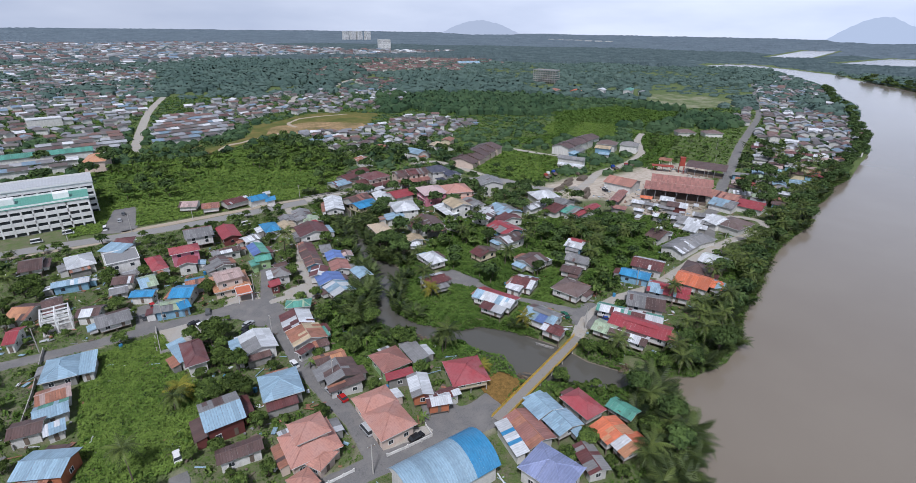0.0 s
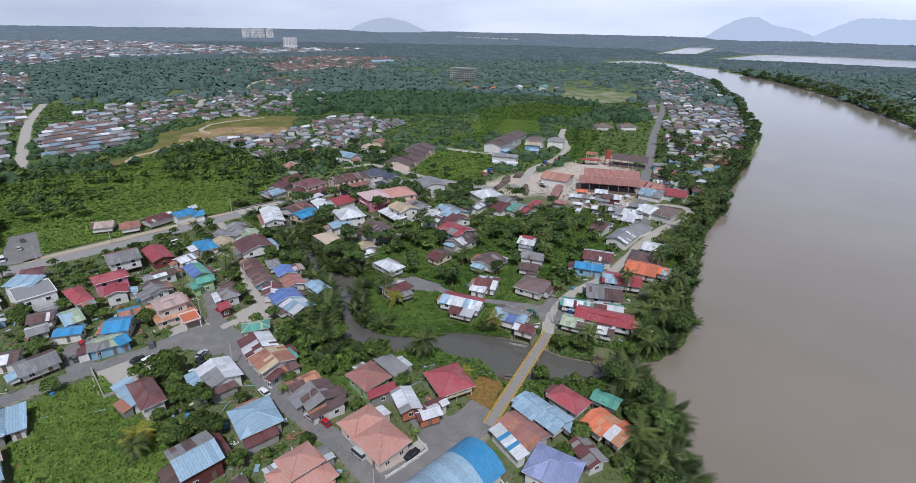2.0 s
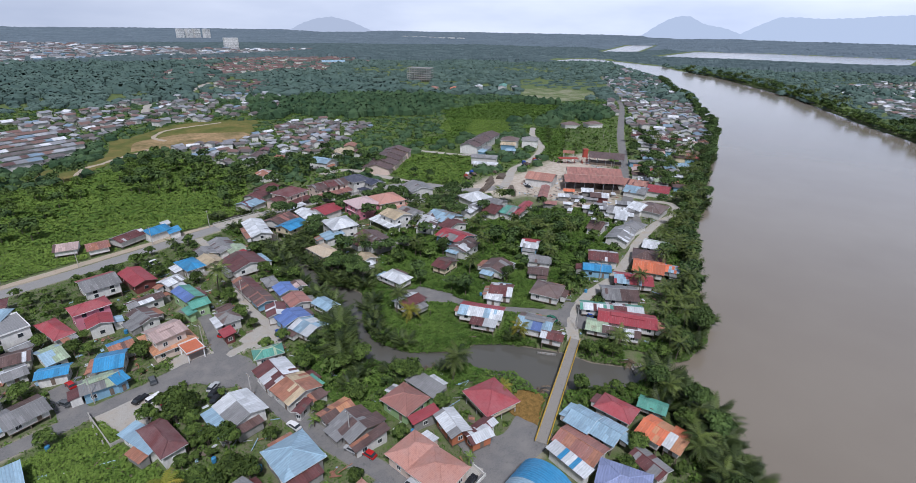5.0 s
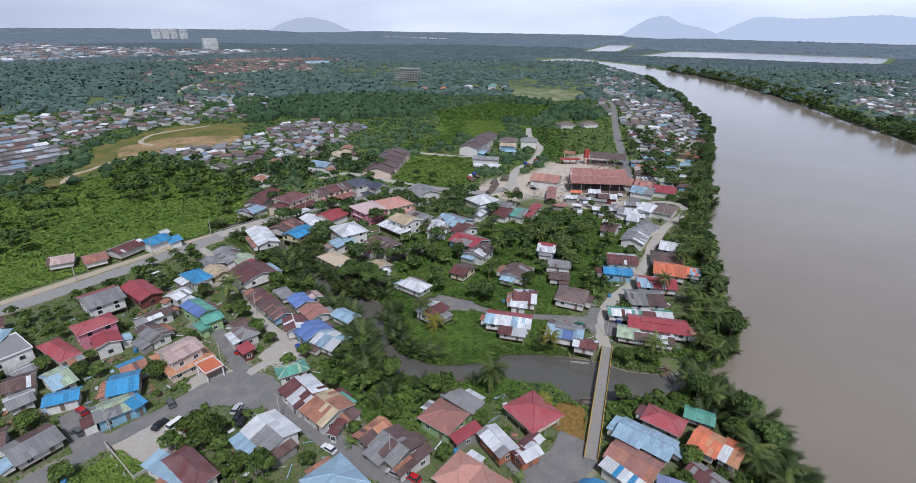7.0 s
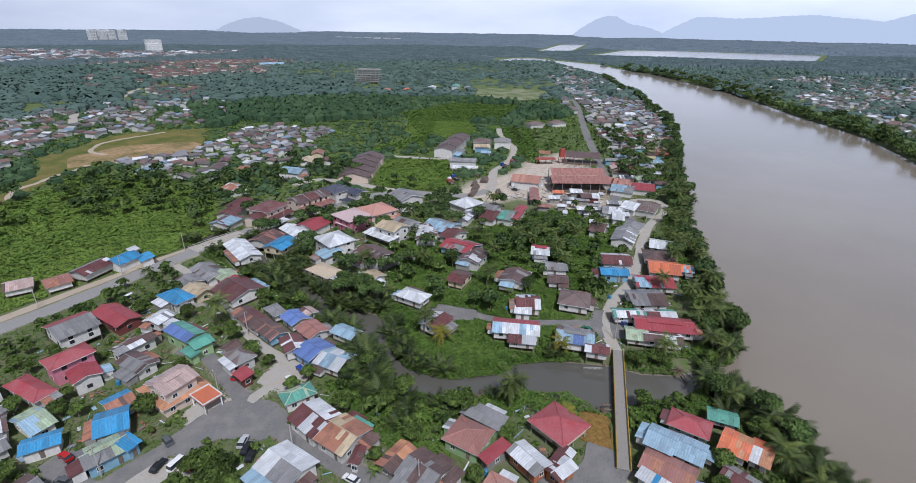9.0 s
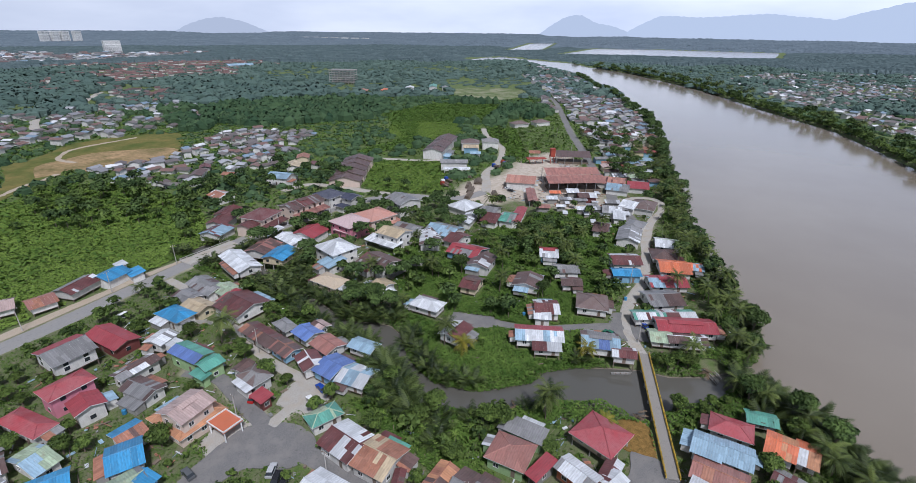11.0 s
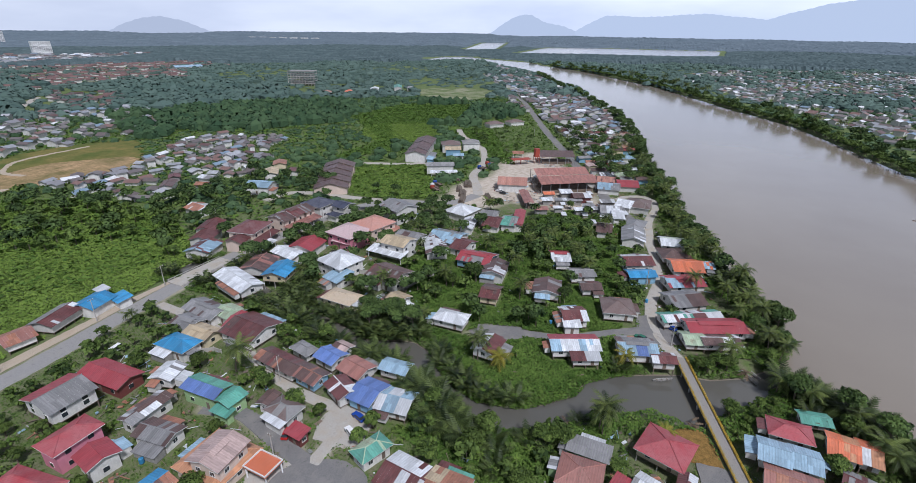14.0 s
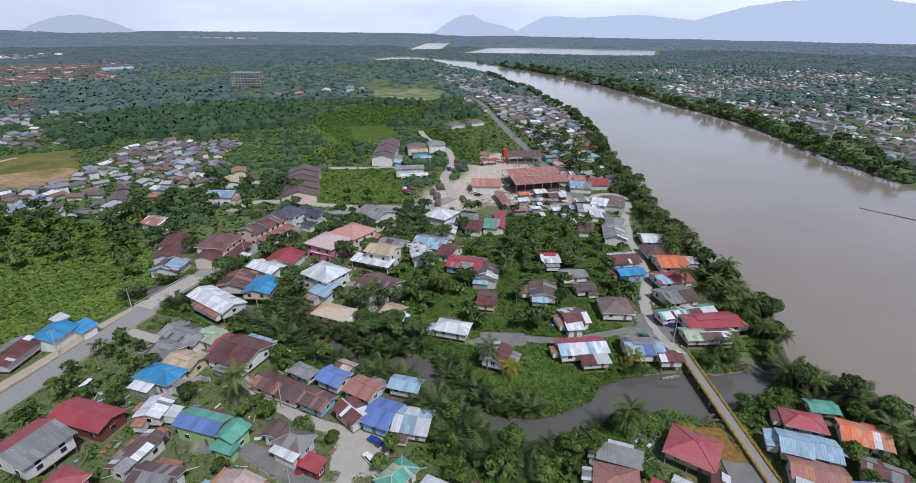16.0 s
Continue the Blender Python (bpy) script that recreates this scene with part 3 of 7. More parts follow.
road("road_estate", *ESTATE_LANE, SLAB, "pale lane in front of the estate houses", 0.05)
road("road_west", *WEST_ROAD, SLAB, "pale straight road through the far housing", 0.06)
road("road_side", *SIDE_LANE, ASPHALT, "short grey lane beside the overgrown lot", 0.05)
road("road_track", *SAND_LOOP, DIRT, "sandy track looping over the cleared land", 0.18, 0.6)
road("road_town", *TOWN_ROAD, SLAB, "pale road through the far housing estate", 0.06)
road("road_track", *SAND_TRACK, DIRT, "sandy track over the cleared land", 0.18, 0.6)


PAVED = []


def patch(name, ring, mat, label, top=0.04):
    PAVED.append(ring)
    a = Acc()
    c = smooth_line(list(ring) + [ring[0]], 1.5)[:-1]
    c = c + np.random.uniform(-0.2, 0.2, c.shape)
    a.prism([(*p, -0.4) for p in c], [(*p, top) for p in c])
    return tagged(part(name, a, mat), label, "pavement", kind="structure")


patch("pavement", [(10, 168), (26, 168), (33, 160), (32, 150), (24, 149), (18, 158), (10, 161)], ASPHALT, "wide asphalt junction between village lanes", 0.055)
patch("pavement", [(45, 80.5), (52, 96), (57, 84), (66, 84), (66, 78), (58, 74), (45, 74)], ASPHALT, "asphalt forecourt at the end of the bridge", 0.045)
patch("pavement", [(-4, 165), (8, 163.5), (9, 152), (-1, 150)], SLAB, "concrete parking yard beside the maroon-roofed house", 0.05)
patch("pavement", [(34, 84), (46, 83), (45, 79), (34, 79)], SLAB, "pale concrete front yard behind a low wall", 0.048)
patch("pavement", [(36, 168), (45, 170), (50, 160), (38, 157)], SLAB, "pale concrete yard between tin-roofed houses", 0.05)
patch("pavement", [(66, 78.5), (76, 82.5), (74, 89), (66, 88)], TERRACOTTA, "orange-brown dry grass plot beside the bridge", 0.05)
patch("pavement", [(88, 146), (98, 150), (102, 136), (96, 134)], ASPHALT, "asphalt parking bay on the island", 0.06)
patch("pavement", [(-18, 266), (-12, 300), (-2, 300), (-4, 266)], ASPHALT, "asphalt car park beside the white block", 0.05)
patch("pavement", [(113, 88), (127, 94), (124, 102), (110, 98)], ASPHALT, "asphalt junction at the far end of the bridge", 0.075)
patch("pavement", [(17, 173), (27, 174), (27, 165), (17, 165)], SLAB, "concrete forecourt of the two-storey pink house", 0.052)
patch("ground_verge", [(-10, 262.6), (14, 262.4), (40, 263.8), (66, 265.6), (80, 266.2), (80, 267.6), (62, 268.6), (46, 267.8), (30, 267.2), (10, 266.4), (-10, 265.0)], DIRT, "pale dusty verge in front of the roadside houses", 0.05)
patch("ground_verge", [(-60, 256.8), (-20, 255.0), (-12, 254.0), (-12, 252.6), (-24, 253.0), (-60, 254.6)], DIRT, "dusty verge beside the worn road", 0.045)
patch("ground_field", bare_land, DRY_FIELD, "open field of dry olive grass beyond the swamp", 0.10)
patch("ground_clay", sand_patch, BARE_CLAY, "patch of bare orange clay in the dry field", 0.14)
patch("pavement", [(-8.5, 184), (-2.2, 183), (-3.6, 170), (-2.0, 166), (-9.5, 167)], ASPHALT, "asphalt parking bay between tin-roofed houses", 0.05)

# ---- houses ----
# sheets of other tones among the old ones
PATCHED = {"K": "KKKKMKKKKgK", "M": "MMMKMMMM", "g": "gggggKgg", "r": "rrrrKo", "Kw": "KKKKKwg", "gK": "ggKKKg", "w": "wwwgww"}
TONE = {"x": "dusky red", "b": "light blue", "B": "bright blue", "V": "deep blue", "v": "violet-blue", "R": "red", "M": "maroon", "K": "brown", "r": "rusty", "P": "faded pink", "O": "orange", "o": "terracotta",
        "z": "pinkish grey", "e": "pale green", "t": "teal green", "g": "grey", "w": "white", "y": "beige", "p": "pale pink", "n": "navy"}
WALL_TONE = {"w": "off-white", "g": "grey", "M": "maroon", "r": "brick-red", "p": "cream-pink", "q": "pink", "e": "lime green", "y": "cream", "b": "pale blue", "o": "open-sided"}
FOOTPRINTS = []
HOUSES = []


def window_meshes():
    a = Acc()
    for c, s in (((0, 0, 0.58), (1.3, 0.1, 0.08)), ((0, 0, -0.58), (1.36, 0.14, 0.08)), ((-0.61, 0, 0), (0.08, 0.1, 1.08)), ((0.61, 0, 0), (0.08, 0.1, 1.08)), ((0, 0, 0), (0.06, 0.08, 1.08))):
        a.box(c, s)
    g = Acc()
    g.box((0, 0.01, 0), (1.16, 0.03, 1.1))
    d = Acc()
    d.box((0, 0, 1.0), (0.9, 0.09, 2.0))
    d.box((0.3, -0.06, 1.0), (0.06, 0.06, 0.14))
    both = Acc()
    both.box((0, 0, 0), (1.25, 0.1, 1.15))
    both.m[2] = 1
    return a.mesh("window", [WHITE_PAINT]), g.mesh("pane", [GLASS]), d.mesh("door", [TIMBER]), both.mesh("window", [WHITE_PAINT, GLASS])


WINDOW, PANE, DOOR, WINDOW_FAR = window_meshes()


def sheets(a, o, s, u, length, top, n_mats, sheet_w=1.15, sheet_l=3.0, tile=False, thick=0.03):
    """Covers one roof slope. o: a corner at the eave; s: along the eave; u: up the slope; top(x): the slope's reach above x."""
    nrm = s.cross(u).normalized()
    cols = 1 if tile else max(2, round(length / sheet_w))
    m = random.randrange(n_mats)
    cuts = sorted({0.0, length, *([length * i / cols for i in range(cols + 1)])} | set(top.breaks))
    for x0, x1 in zip(cuts, cuts[1:]):
        if x1 - x0 < 1e-3:
            continue
        h0, h1 = top(x0), top(x1)
        high = max(h0, h1)
        rows = 1 if tile else max(1, round(high / sheet_l))
        if random.random() < 0.3:
            m = random.randrange(n_mats)
        for j in range(rows):
            y0, y1 = high * j / rows, high * (j + 1) / rows
            use = random.randrange(n_mats) if random.random() < 0.18 else m
            gap = 0.0 if tile else min(0.02, (x1 - x0) * 0.1)
            xa, xb = x0 + gap * random.uniform(0.2, 0.8), x1 - gap * random.uniform(0.2, 0.8)
            ring = [(xa, min(y0, h0)), (xb, min(y0, h1)), (xb, min(y1, h1)), (xa, min(y1, h0))]
            clean = [p for k, p in enumerate(ring) if math.dist(p, ring[k - 1]) > 1e-3]
            if len(clean) < 3:
                continue
            up = 0.0 if tile else random.uniform(0, 0.025) + 0.012 * (j % 2)
            pts = [o + s * px + u * py + nrm * up for px, py in clean]
            if isinstance(a, list):
                one = Acc()
                one.prism([p - nrm * thick for p in pts], pts)
                a.append((one, use))
            else:
                a.prism([p - nrm * thick for p in pts], pts, use)


class Reach:
    """How far a slope goes up above each place on its eave."""

    def __init__(self, full, length, run):
        self.full, self.length, self.run = full, length, run
        self.breaks = [run, length - run] if run else []

    def __call__(self, x):
        if not self.run:
            return self.full
        return self.full * max(0.0, min(1.0, x / self.run, (self.length - x) / self.run))


def slope_part(root, o, s, u, length, reach, codes, tile, single):
    """One roof slope; single: each of its sheets is a part of its own."""
    mats = mats_of(codes, tile)
    size = (2.3, 20.0) if reach.run else (1.15, 9.0) if codes in "bBVvROPtpnz" else (1.1, 2.7)
    if single and not tile:
        got = []
        sheets(got, o, s, u, length, reach, len(codes), *size)
        for one, k in got:
            part("roof_sheet", one, [mats[k]], root)
    else:
        a = Acc()
        sheets(a, o, s, u, length, reach, len(codes), *size, tile=tile)
        tagged(part("roof_slope", a, mats, root), kind="" if tile else "stuff")


def mats_of(codes, tile):
    return [TILES.get(c, ROOFS[c]) if tile else ROOFS[c] for c in codes]


def house(x, y, rot, w, d, eave, kind, roof, wall="w", stilt=0.0, rise=None, fine=True, group="village houses"):
    """A house with its middle at x, y; the ridge runs along its own x. kind: g gable, h hip, s lean-to, b barrel, f flat."""
    if kind == "h" and d > w:
        w, d, rot = d, w, rot + 90
    FOOTPRINTS.append((x, y, rot, w, d))
    near = math.hypot(x + 12, y - 55)
    single = fine and near < 96
    codes = roof.split("|")
    front, rear = codes[0], codes[-1]
    tile = kind == "h" and all(c in TILES for c in roof if c != "|") and eave >= 3.3
    shape = {"g": "gabled", "h": "hipped", "s": "lean-to", "b": "barrel-vaulted", "f": "flat"}[kind]
    stuff = "tiled" if tile else "tin"
    tones = " and ".join(dict.fromkeys(TONE[c] for c in front + rear))
    storeys = "two-storey " if eave > 5.5 else ""
    if kind in "gs" and fine and not tile and wall != "o":
        front, rear = PATCHED.get(front, front), PATCHED.get(rear, rear)
    label = f"{storeys}{WALL_TONE[wall]} {'stilt ' if stilt else ''}house with {tones} {shape} {stuff} roof".replace(" and ", "-and-")
    if kind == "s":
        label = f"{WALL_TONE[wall]} lean-to shed with {tones} tin roof"
    name = "shed" if kind == "s" or w * d < 26 else "hall" if kind == "b" else "house"
    root = thing(name, pose(x, y, 0, 0, 0, rot), label, name, group)
    over = 0.75 if kind != "f" else 0.3
    hw, hd = w / 2 - over, d / 2 - over
    if rise is None:
        rise = {"g": 0.3 * d / 2, "h": 0.38 * d / 2, "s": 0.14 * d, "b": 0.26 * d, "f": 0.0}[kind]
    wall_mat = WALLS.get(wall, TIMBER)
    base = stilt if stilt else -0.4

    # walls
    a = Acc()
    drop = 0.04
    if kind == "g":
        k = rise * (hd / (d / 2))
        prof = [(-hd, base), (hd, base), (hd, eave + rise - k - drop), (0, eave + rise - drop), (-hd, eave + rise - k - drop)]
        a.prism([(-hw, p, q) for p, q in prof], [(hw, p, q) for p, q in prof])
    elif kind == "s":
        prof = [(-hd, base), (hd, base), (hd, eave + rise * (hd + d / 2) / d - drop), (-hd, eave + rise * (d / 2 - hd) / d - drop)]
        a.prism([(-hw, p, q) for p, q in prof], [(hw, p, q) for p, q in prof])
    else:
        a.box((0, 0, (base + eave + 0.1) / 2), (2 * hw, 2 * hd, eave + 0.1 - base))
    if wall == "o" and w < 20:
        a = Acc()
        a.box((0, 0, eave / 2 - 0.2), (0.24, 0.24, eave + 0.4))
        post = a.mesh("column", [WHITE_PAINT])
        for sx in (-1, 1):
            for sy in (-1, 1):
                part("column", post, None, root, at=pose(sx * (hw - 0.1), sy * (hd - 0.1), 0))
    elif wall == "o":
        a = Acc()
        a.box((0, 0, eave / 2 - 0.2), (0.3, 0.3, eave + 0.5))
        post = a.mesh("column", [STEEL])
        for i in range(max(2, round(w / 6)) + 1):
            for sy in (-1, 1):
                part("column", post, None, root, at=pose(-hw + 2 * hw * i / max(2, round(w / 6)), sy * (hd - 0.2), 0))
        a = Acc()
        a.box((0, 0, 0.6), (2 * hw - 2, 2 * hd - 3, 1.6))
        part("stacked_timber", a, TIMBER, root)
    else:
        part("wall", a, wall_mat, root)
    if stilt:
        nx, ny = max(2, round(w / 3.4)), max(2, round(d / 3.6))
        a = Acc()
        a.box((0, 0, 0), (0.22, 0.22, stilt + 2.4))
        post = a.mesh("stilt", [TIMBER if wall != "y" else CONCRETE])
        for i in range(nx):
            for j in range(ny):
                if 0 < i < nx - 1 and 0 < j < ny - 1:
                    continue
                part("stilt", post, None, root, at=pose(-hw + 0.15 + (2 * hw - 0.3) * i / (nx - 1), -hd + 0.15 + (2 * hd - 0.3) * j / (ny - 1), stilt / 2 - 1.2))
        a = Acc()
        a.box((0, 0, stilt), (2 * hw + 0.1, 2 * hd + 0.1, 0.16))
        part("floor_beam", a, TIMBER, root)

    # roof
    X, Y, Z = Vector((1, 0, 0)), Vector((0, 1, 0)), Vector((0, 0, 1))
    if kind == "g":
        full = math.hypot(d / 2, rise)
        up = Vector((0, d / 2, rise)) / full
        dn = Vector((0, -d / 2, rise)) / full
        for o, s, u, c in ((Vector((-w / 2, -d / 2, eave)), X, up, front), (Vector((w / 2, d / 2, eave)), -X, dn, rear)):
            slope_part(root, o, s, u, w, Reach(full, w, 0), c, False, single)
        a = Acc()
        a.beam((-w / 2 - 0.05, 0, eave + rise + 0.03), (w / 2 + 0.05, 0, eave + rise + 0.03), 0.14, 5)
        part("ridge_cap", a, mats_of(rear[0], False), root)
        if fine and w * d > 60 and single is False and random.random() < 0.4:
            # a raised vent roof along the middle of the ridge
            lw, ld = w * random.uniform(0.4, 0.7), d * random.uniform(0.22, 0.34)
            zl = eave + rise * (1 - ld / d) + 0.3
            a = Acc()
            for e in (-1, 1):
                ring = [(-lw / 2, e * ld / 2, zl - 0.02), (lw / 2, e * ld / 2, zl - 0.02), (lw / 2, 0, zl + rise * ld / d), (-lw / 2, 0, zl + rise * ld / d)]
                a.prism([(p, q, z - 0.06) for p, q, z in ring], ring)
            a.box((0, 0, zl - 0.2), (lw - 0.5, ld - 0.5, 0.5), mat=1)
            part("vent_roof", a, [*mats_of(rear[0], False), wall_mat], root)
        for e in (-1, 1) if fine else ():
            a = Acc()
            px = e * (w / 2 - 0.05)
            prof = [(-d / 2, eave - 0.2), (0, eave + rise - 0.2), (d / 2, eave - 0.2), (d / 2, eave - 0.02), (0, eave + rise - 0.02), (-d / 2, eave - 0.02)]
            a.prism([(px - 0.03, p, q) for p, q in prof], [(px + 0.03, p, q) for p, q in prof])
            part("barge_board", a, WHITE_PAINT if wall in "wpqb" else TIMBER, root)
    elif kind == "h":
        full = math.hypot(d / 2, rise)
        half = w / 2 - d / 2
        for o, s, u, c, ln in ((Vector((-w / 2, -d / 2, eave)), X, Vector((0, d / 2, rise)) / full, front, w), (Vector((w / 2, d / 2, eave)), -X, Vector((0, -d / 2, rise)) / full, rear, w),
                               (Vector((w / 2, -d / 2, eave)), Y, Vector((-d / 2, 0, rise)) / full, front, d), (Vector((-w / 2, d / 2, eave)), -Y, Vector((d / 2, 0, rise)) / full, rear, d)):
            slope_part(root, o, s, u, ln, Reach(full, ln, d / 2), c, tile, single)
        a = Acc()
        top = eave + rise + 0.02
        if half > 0.05:
            a.beam((-half, 0, top), (half, 0, top), 0.16, 5)
        for e in (-1, 1):
            for f in (-1, 1):
                a.beam((e * w / 2, f * d / 2, eave + 0.02), (e * half, 0, top), 0.13, 5)
        part("hip_cap", a, mats_of(rear[0], tile), root)
        a = Acc()
        a.box((0, 0, eave - 0.11), (w - 0.06, d - 0.06, 0.2))
        part("soffit", a, WHITE_PAINT, root)
    elif kind == "s":
        full = math.hypot(d, rise)
        slope_part(root, Vector((-w / 2, -d / 2, eave)), X, Vector((0, d, rise)) / full, w, Reach(full, w, 0), front, False, single)
    elif kind == "f":
        a = Acc()
        a.box((0, 0, eave + 0.12), (w, d, 0.24))
        part("roof_slab", a, mats_of(front, False), root)
        a = Acc()
        for e in (-1, 1):
            a.box((0, e * (d / 2 - 0.08), eave + 0.42), (w, 0.16, 0.4))
            a.box((e * (w / 2 - 0.08), 0, eave + 0.42), (0.16, d - 0.34, 0.4))
        part("parapet", a, WHITE_PAINT, root)
    elif kind == "b":
        n, rows = 10, 10
        r = (d * d / 4 + rise * rise) / (2 * rise)
        half_angle = math.asin(d / 2 / r)
        ring = [(r * math.sin(-half_angle + 2 * half_angle * i / n), eave + rise - r + r * math.cos(-half_angle + 2 * half_angle * i / n)) for i in range(n + 1)]
        for j in range(rows):
            x0, x1 = -w / 2 + w * j / rows, -w / 2 + w * (j + 1) / rows - 0.03
            a = Acc()
            prof = [(p, q + 0.06) for p, q in ring] + [(p, q) for p, q in ring[::-1]]
            a.prism([(x0, p, q) for p, q in prof], [(x1, p, q) for p, q in prof])
            part("vault_panel", a, [ROOFS["B"] if j < 3 else ROOFS["b"]], root)
        a = Acc()
        for e in (-1, 1):
            arch = [(e * (w / 2 - 0.4), p, q - 0.1) for p, q in ring]
            a.prism(arch, [(px - e * 0.15, py, pz) for px, py, pz in arch])
        part("gable_end", a, WALLS["w"], root)

    # openings
    if not fine or wall == "o" or kind == "b" or (kind == "s" and d < 4):
        return root
    glass_z = [stilt + 1.5] if stilt else [1.5]
    if eave > 5.5:
        glass_z.append(4.6 + (0.4 if stilt else 0))
    glass_z = [min(v, eave - 0.75) for v in glass_z]
    n_door = 0
    for lz in glass_z:
        for side, (length, off, turn) in enumerate(((2 * hw, hd, 0), (2 * hd, hw, 90), (2 * hw, hd, 180), (2 * hd, hw, -90))):
            n = max(1, int(length / (3.4 if near < 150 else 4.4)))
            for i in range(n):
                at = length * ((i + 0.5) / n - 0.5)
                m = pose(0, 0, 0, 0, 0, turn) @ pose(at, -off - 0.03, lz)
                if side == 0 and i == n // 2 and n_door == 0 and lz < 3.5:
                    n_door = 1
                    part("door", DOOR, None, root, at=pose(at, -off - 0.03, stilt if stilt else 0.05))
                    continue
                if near < 150:
                    part("pane", PANE, None, part("window", WINDOW, None, root, at=m))
                else:
                    part("window", WINDOW_FAR, None, root, at=m)
    HOUSES.append((root, x, y, rot, w, d, eave, wall, stilt))
    return root


def annexes():
    """Lean-to kitchens and porches against the walls, where there is room."""
    for root, x, y, rot, w, d, eave, wall, stilt in list(HOUSES):
        if w * d < 48 or eave > 5.4:
            continue
        for side in random.sample(range(4), 3):
            if random.random() < 0.2:
                continue
            turn = side * 90
            length, off = (w, d / 2) if side % 2 == 0 else (d, w / 2)
            ln, out = length * random.uniform(0.4, 0.75), random.uniform(2.2, 3.4)
            at = random.uniform(-0.5, 0.5) * (length - ln)
            m = pose(x, y, 0, 0, 0, rot) @ pose(0, 0, 0, 0, 0, turn) @ pose(at, -off - out / 2 + 0.5, 0)
            spots = np.array([(m @ Vector((a * ln / 2, b * out / 2 - 0.5, 0)))[:2] for a in (-1, 0, 1) for b in (-1, 0)])
            ok = shore(spots) > 0.5
            for fx, fy, fr, fw, fd in FOOTPRINTS:
                if (fx, fy) == (x, y) or math.hypot(fx - x, fy - y) > 40:
                    continue
                c, s = math.cos(radians(fr)), math.sin(radians(fr))
                q = spots - (fx, fy)
                ok &= ~((np.abs(q[:, 0] * c + q[:, 1] * s) < fw / 2 + 0.2) & (np.abs(-q[:, 0] * s + q[:, 1] * c) < fd / 2 + 0.2))
            for line, width in ROADS:
                ok &= far_from(spots, line) > width / 2 + 0.4
            if not ok.all():
                continue
            FOOTPRINTS.append((*m.translation[:2], rot + turn, ln, out))
            local = pose(0, 0, 0, 0, 0, turn) @ pose(at, -off - out / 2 + 0.5, 0)
            top = min(eave - 0.35, 3.0 + stilt)
            low = top - 0.18 * out
            ext = part("annex", Acc_box((0, 0.1, (low + 0.0) / 2 + stilt * 0.5), (ln - 0.5, out - 0.7, max(0.8, low - stilt))), [WALLS[random.choice((wall, "w", "g", "g"))]], root, at=local)
            a = Acc()
            full = math.hypot(out, top - low)
            code = random.choice(("g", "w", "K", "r", "b", "wg", "Kr", "M", "gr"))
            sheets(a, Vector((-ln / 2, -out / 2, low)), Vector((1, 0, 0)), Vector((0, out, top - low)) / full, ln, Reach(full, ln, 0), len(code), 1.0, 2.4)
            tagged(part("annex_roof", a, mats_of(code, False), ext), kind="stuff")


def Acc_box(c, s):
    a = Acc()
    a.box(c, s)
    return a


# the village: place, turn, length, depth, eave height, roof, colours, walls, stilts
house(-27.4, 152.8, -7, 8.6, 11.3, 3.1, "h", "b", "g")
house(-21.4, 151.4, -7, 4.0, 9.4, 2.8, "s", "b", "w")
house(-28.6, 141.2, 2, 7.4, 6.6, 3.0, "g", "zr", "w")
house(-28.8, 134.8, 2, 7.2, 6.4, 2.9, "g", "b|bt", "w")
house(-33.1, 130.4, -8, 6.8, 6.2, 3, "g", "K", "w")
house(-27.9, 127.3, 4, 4.4, 4.1, 2.6, "s", "bw", "w")
house(-28.4, 114.3, -27, 10.1, 8.2, 3.7, "g", "b", "r")
house(5.2, 109.9, 1, 9.1, 11.1, 4.5, "g", "b|g", "M")
house(6.3, 96.6, -4, 9.7, 4.9, 3.2, "g", "K", "w")
house(20.0, 113.1, -6, 10.2, 11.1, 3.7, "h", "b", "g")
house(19.9, 135.8, -91, 10.9, 9.3, 3.7, "g", "w", "w")
house(13.9, 135.7, -95, 11.7, 3.6, 2.9, "s", "b", "w")
house(3.4, 139.9, -89, 13.2, 6.0, 3.9, "h", "M", "w")
house(0.6, 144.0, -79, 12.2, 4.7, 3, "s", "b", "w")
house(19.9, 89.9, -90, 10.7, 11.7, 3.6, "h", "P", "p")
house(20.4, 91.4, -90, 7.4, 8.0, 6.2, "h", "P", "p", rise=1.7)
house(20.7, 84.5, -60, 4.4, 6.1, 3.1, "h", "P", "p")
house(15.4, 80.9, -79, 5.4, 5.2, 3.1, "h", "P", "p")
house(38.0, 94.3, -90, 7.7, 9.7, 3.5, "h", "P", "p")
house(37.8, 86.2, -88, 10.4, 9.6, 3.7, "h", "P", "p")
house(35.1, 117.9, 177, 8.7, 5.0, 2.9, "g", "r", "g")
house(35.3, 110.5, -94, 9.0, 9.6, 3.1, "g", "g", "g")
house(30.1, 112.0, -92, 5.5, 2.6, 2.9, "s", "g", "g")
house(34.5, 104.3, -100, 2.9, 9.5, 2.8, "s", "r", "w")
house(48.9, 107.5, -89, 9.6, 8.9, 3.3, "h", "x", "e")
house(47.9, 100.0, -109, 3.4, 7.5, 3, "s", "R", "g")
house(56.3, 106.9, -92, 9.9, 5.0, 3.2, "s", "g", "e")
house(50.0, 92.6, -109, 9.0, 5.8, 3.9, "g", "wwg", "r", 0.8)
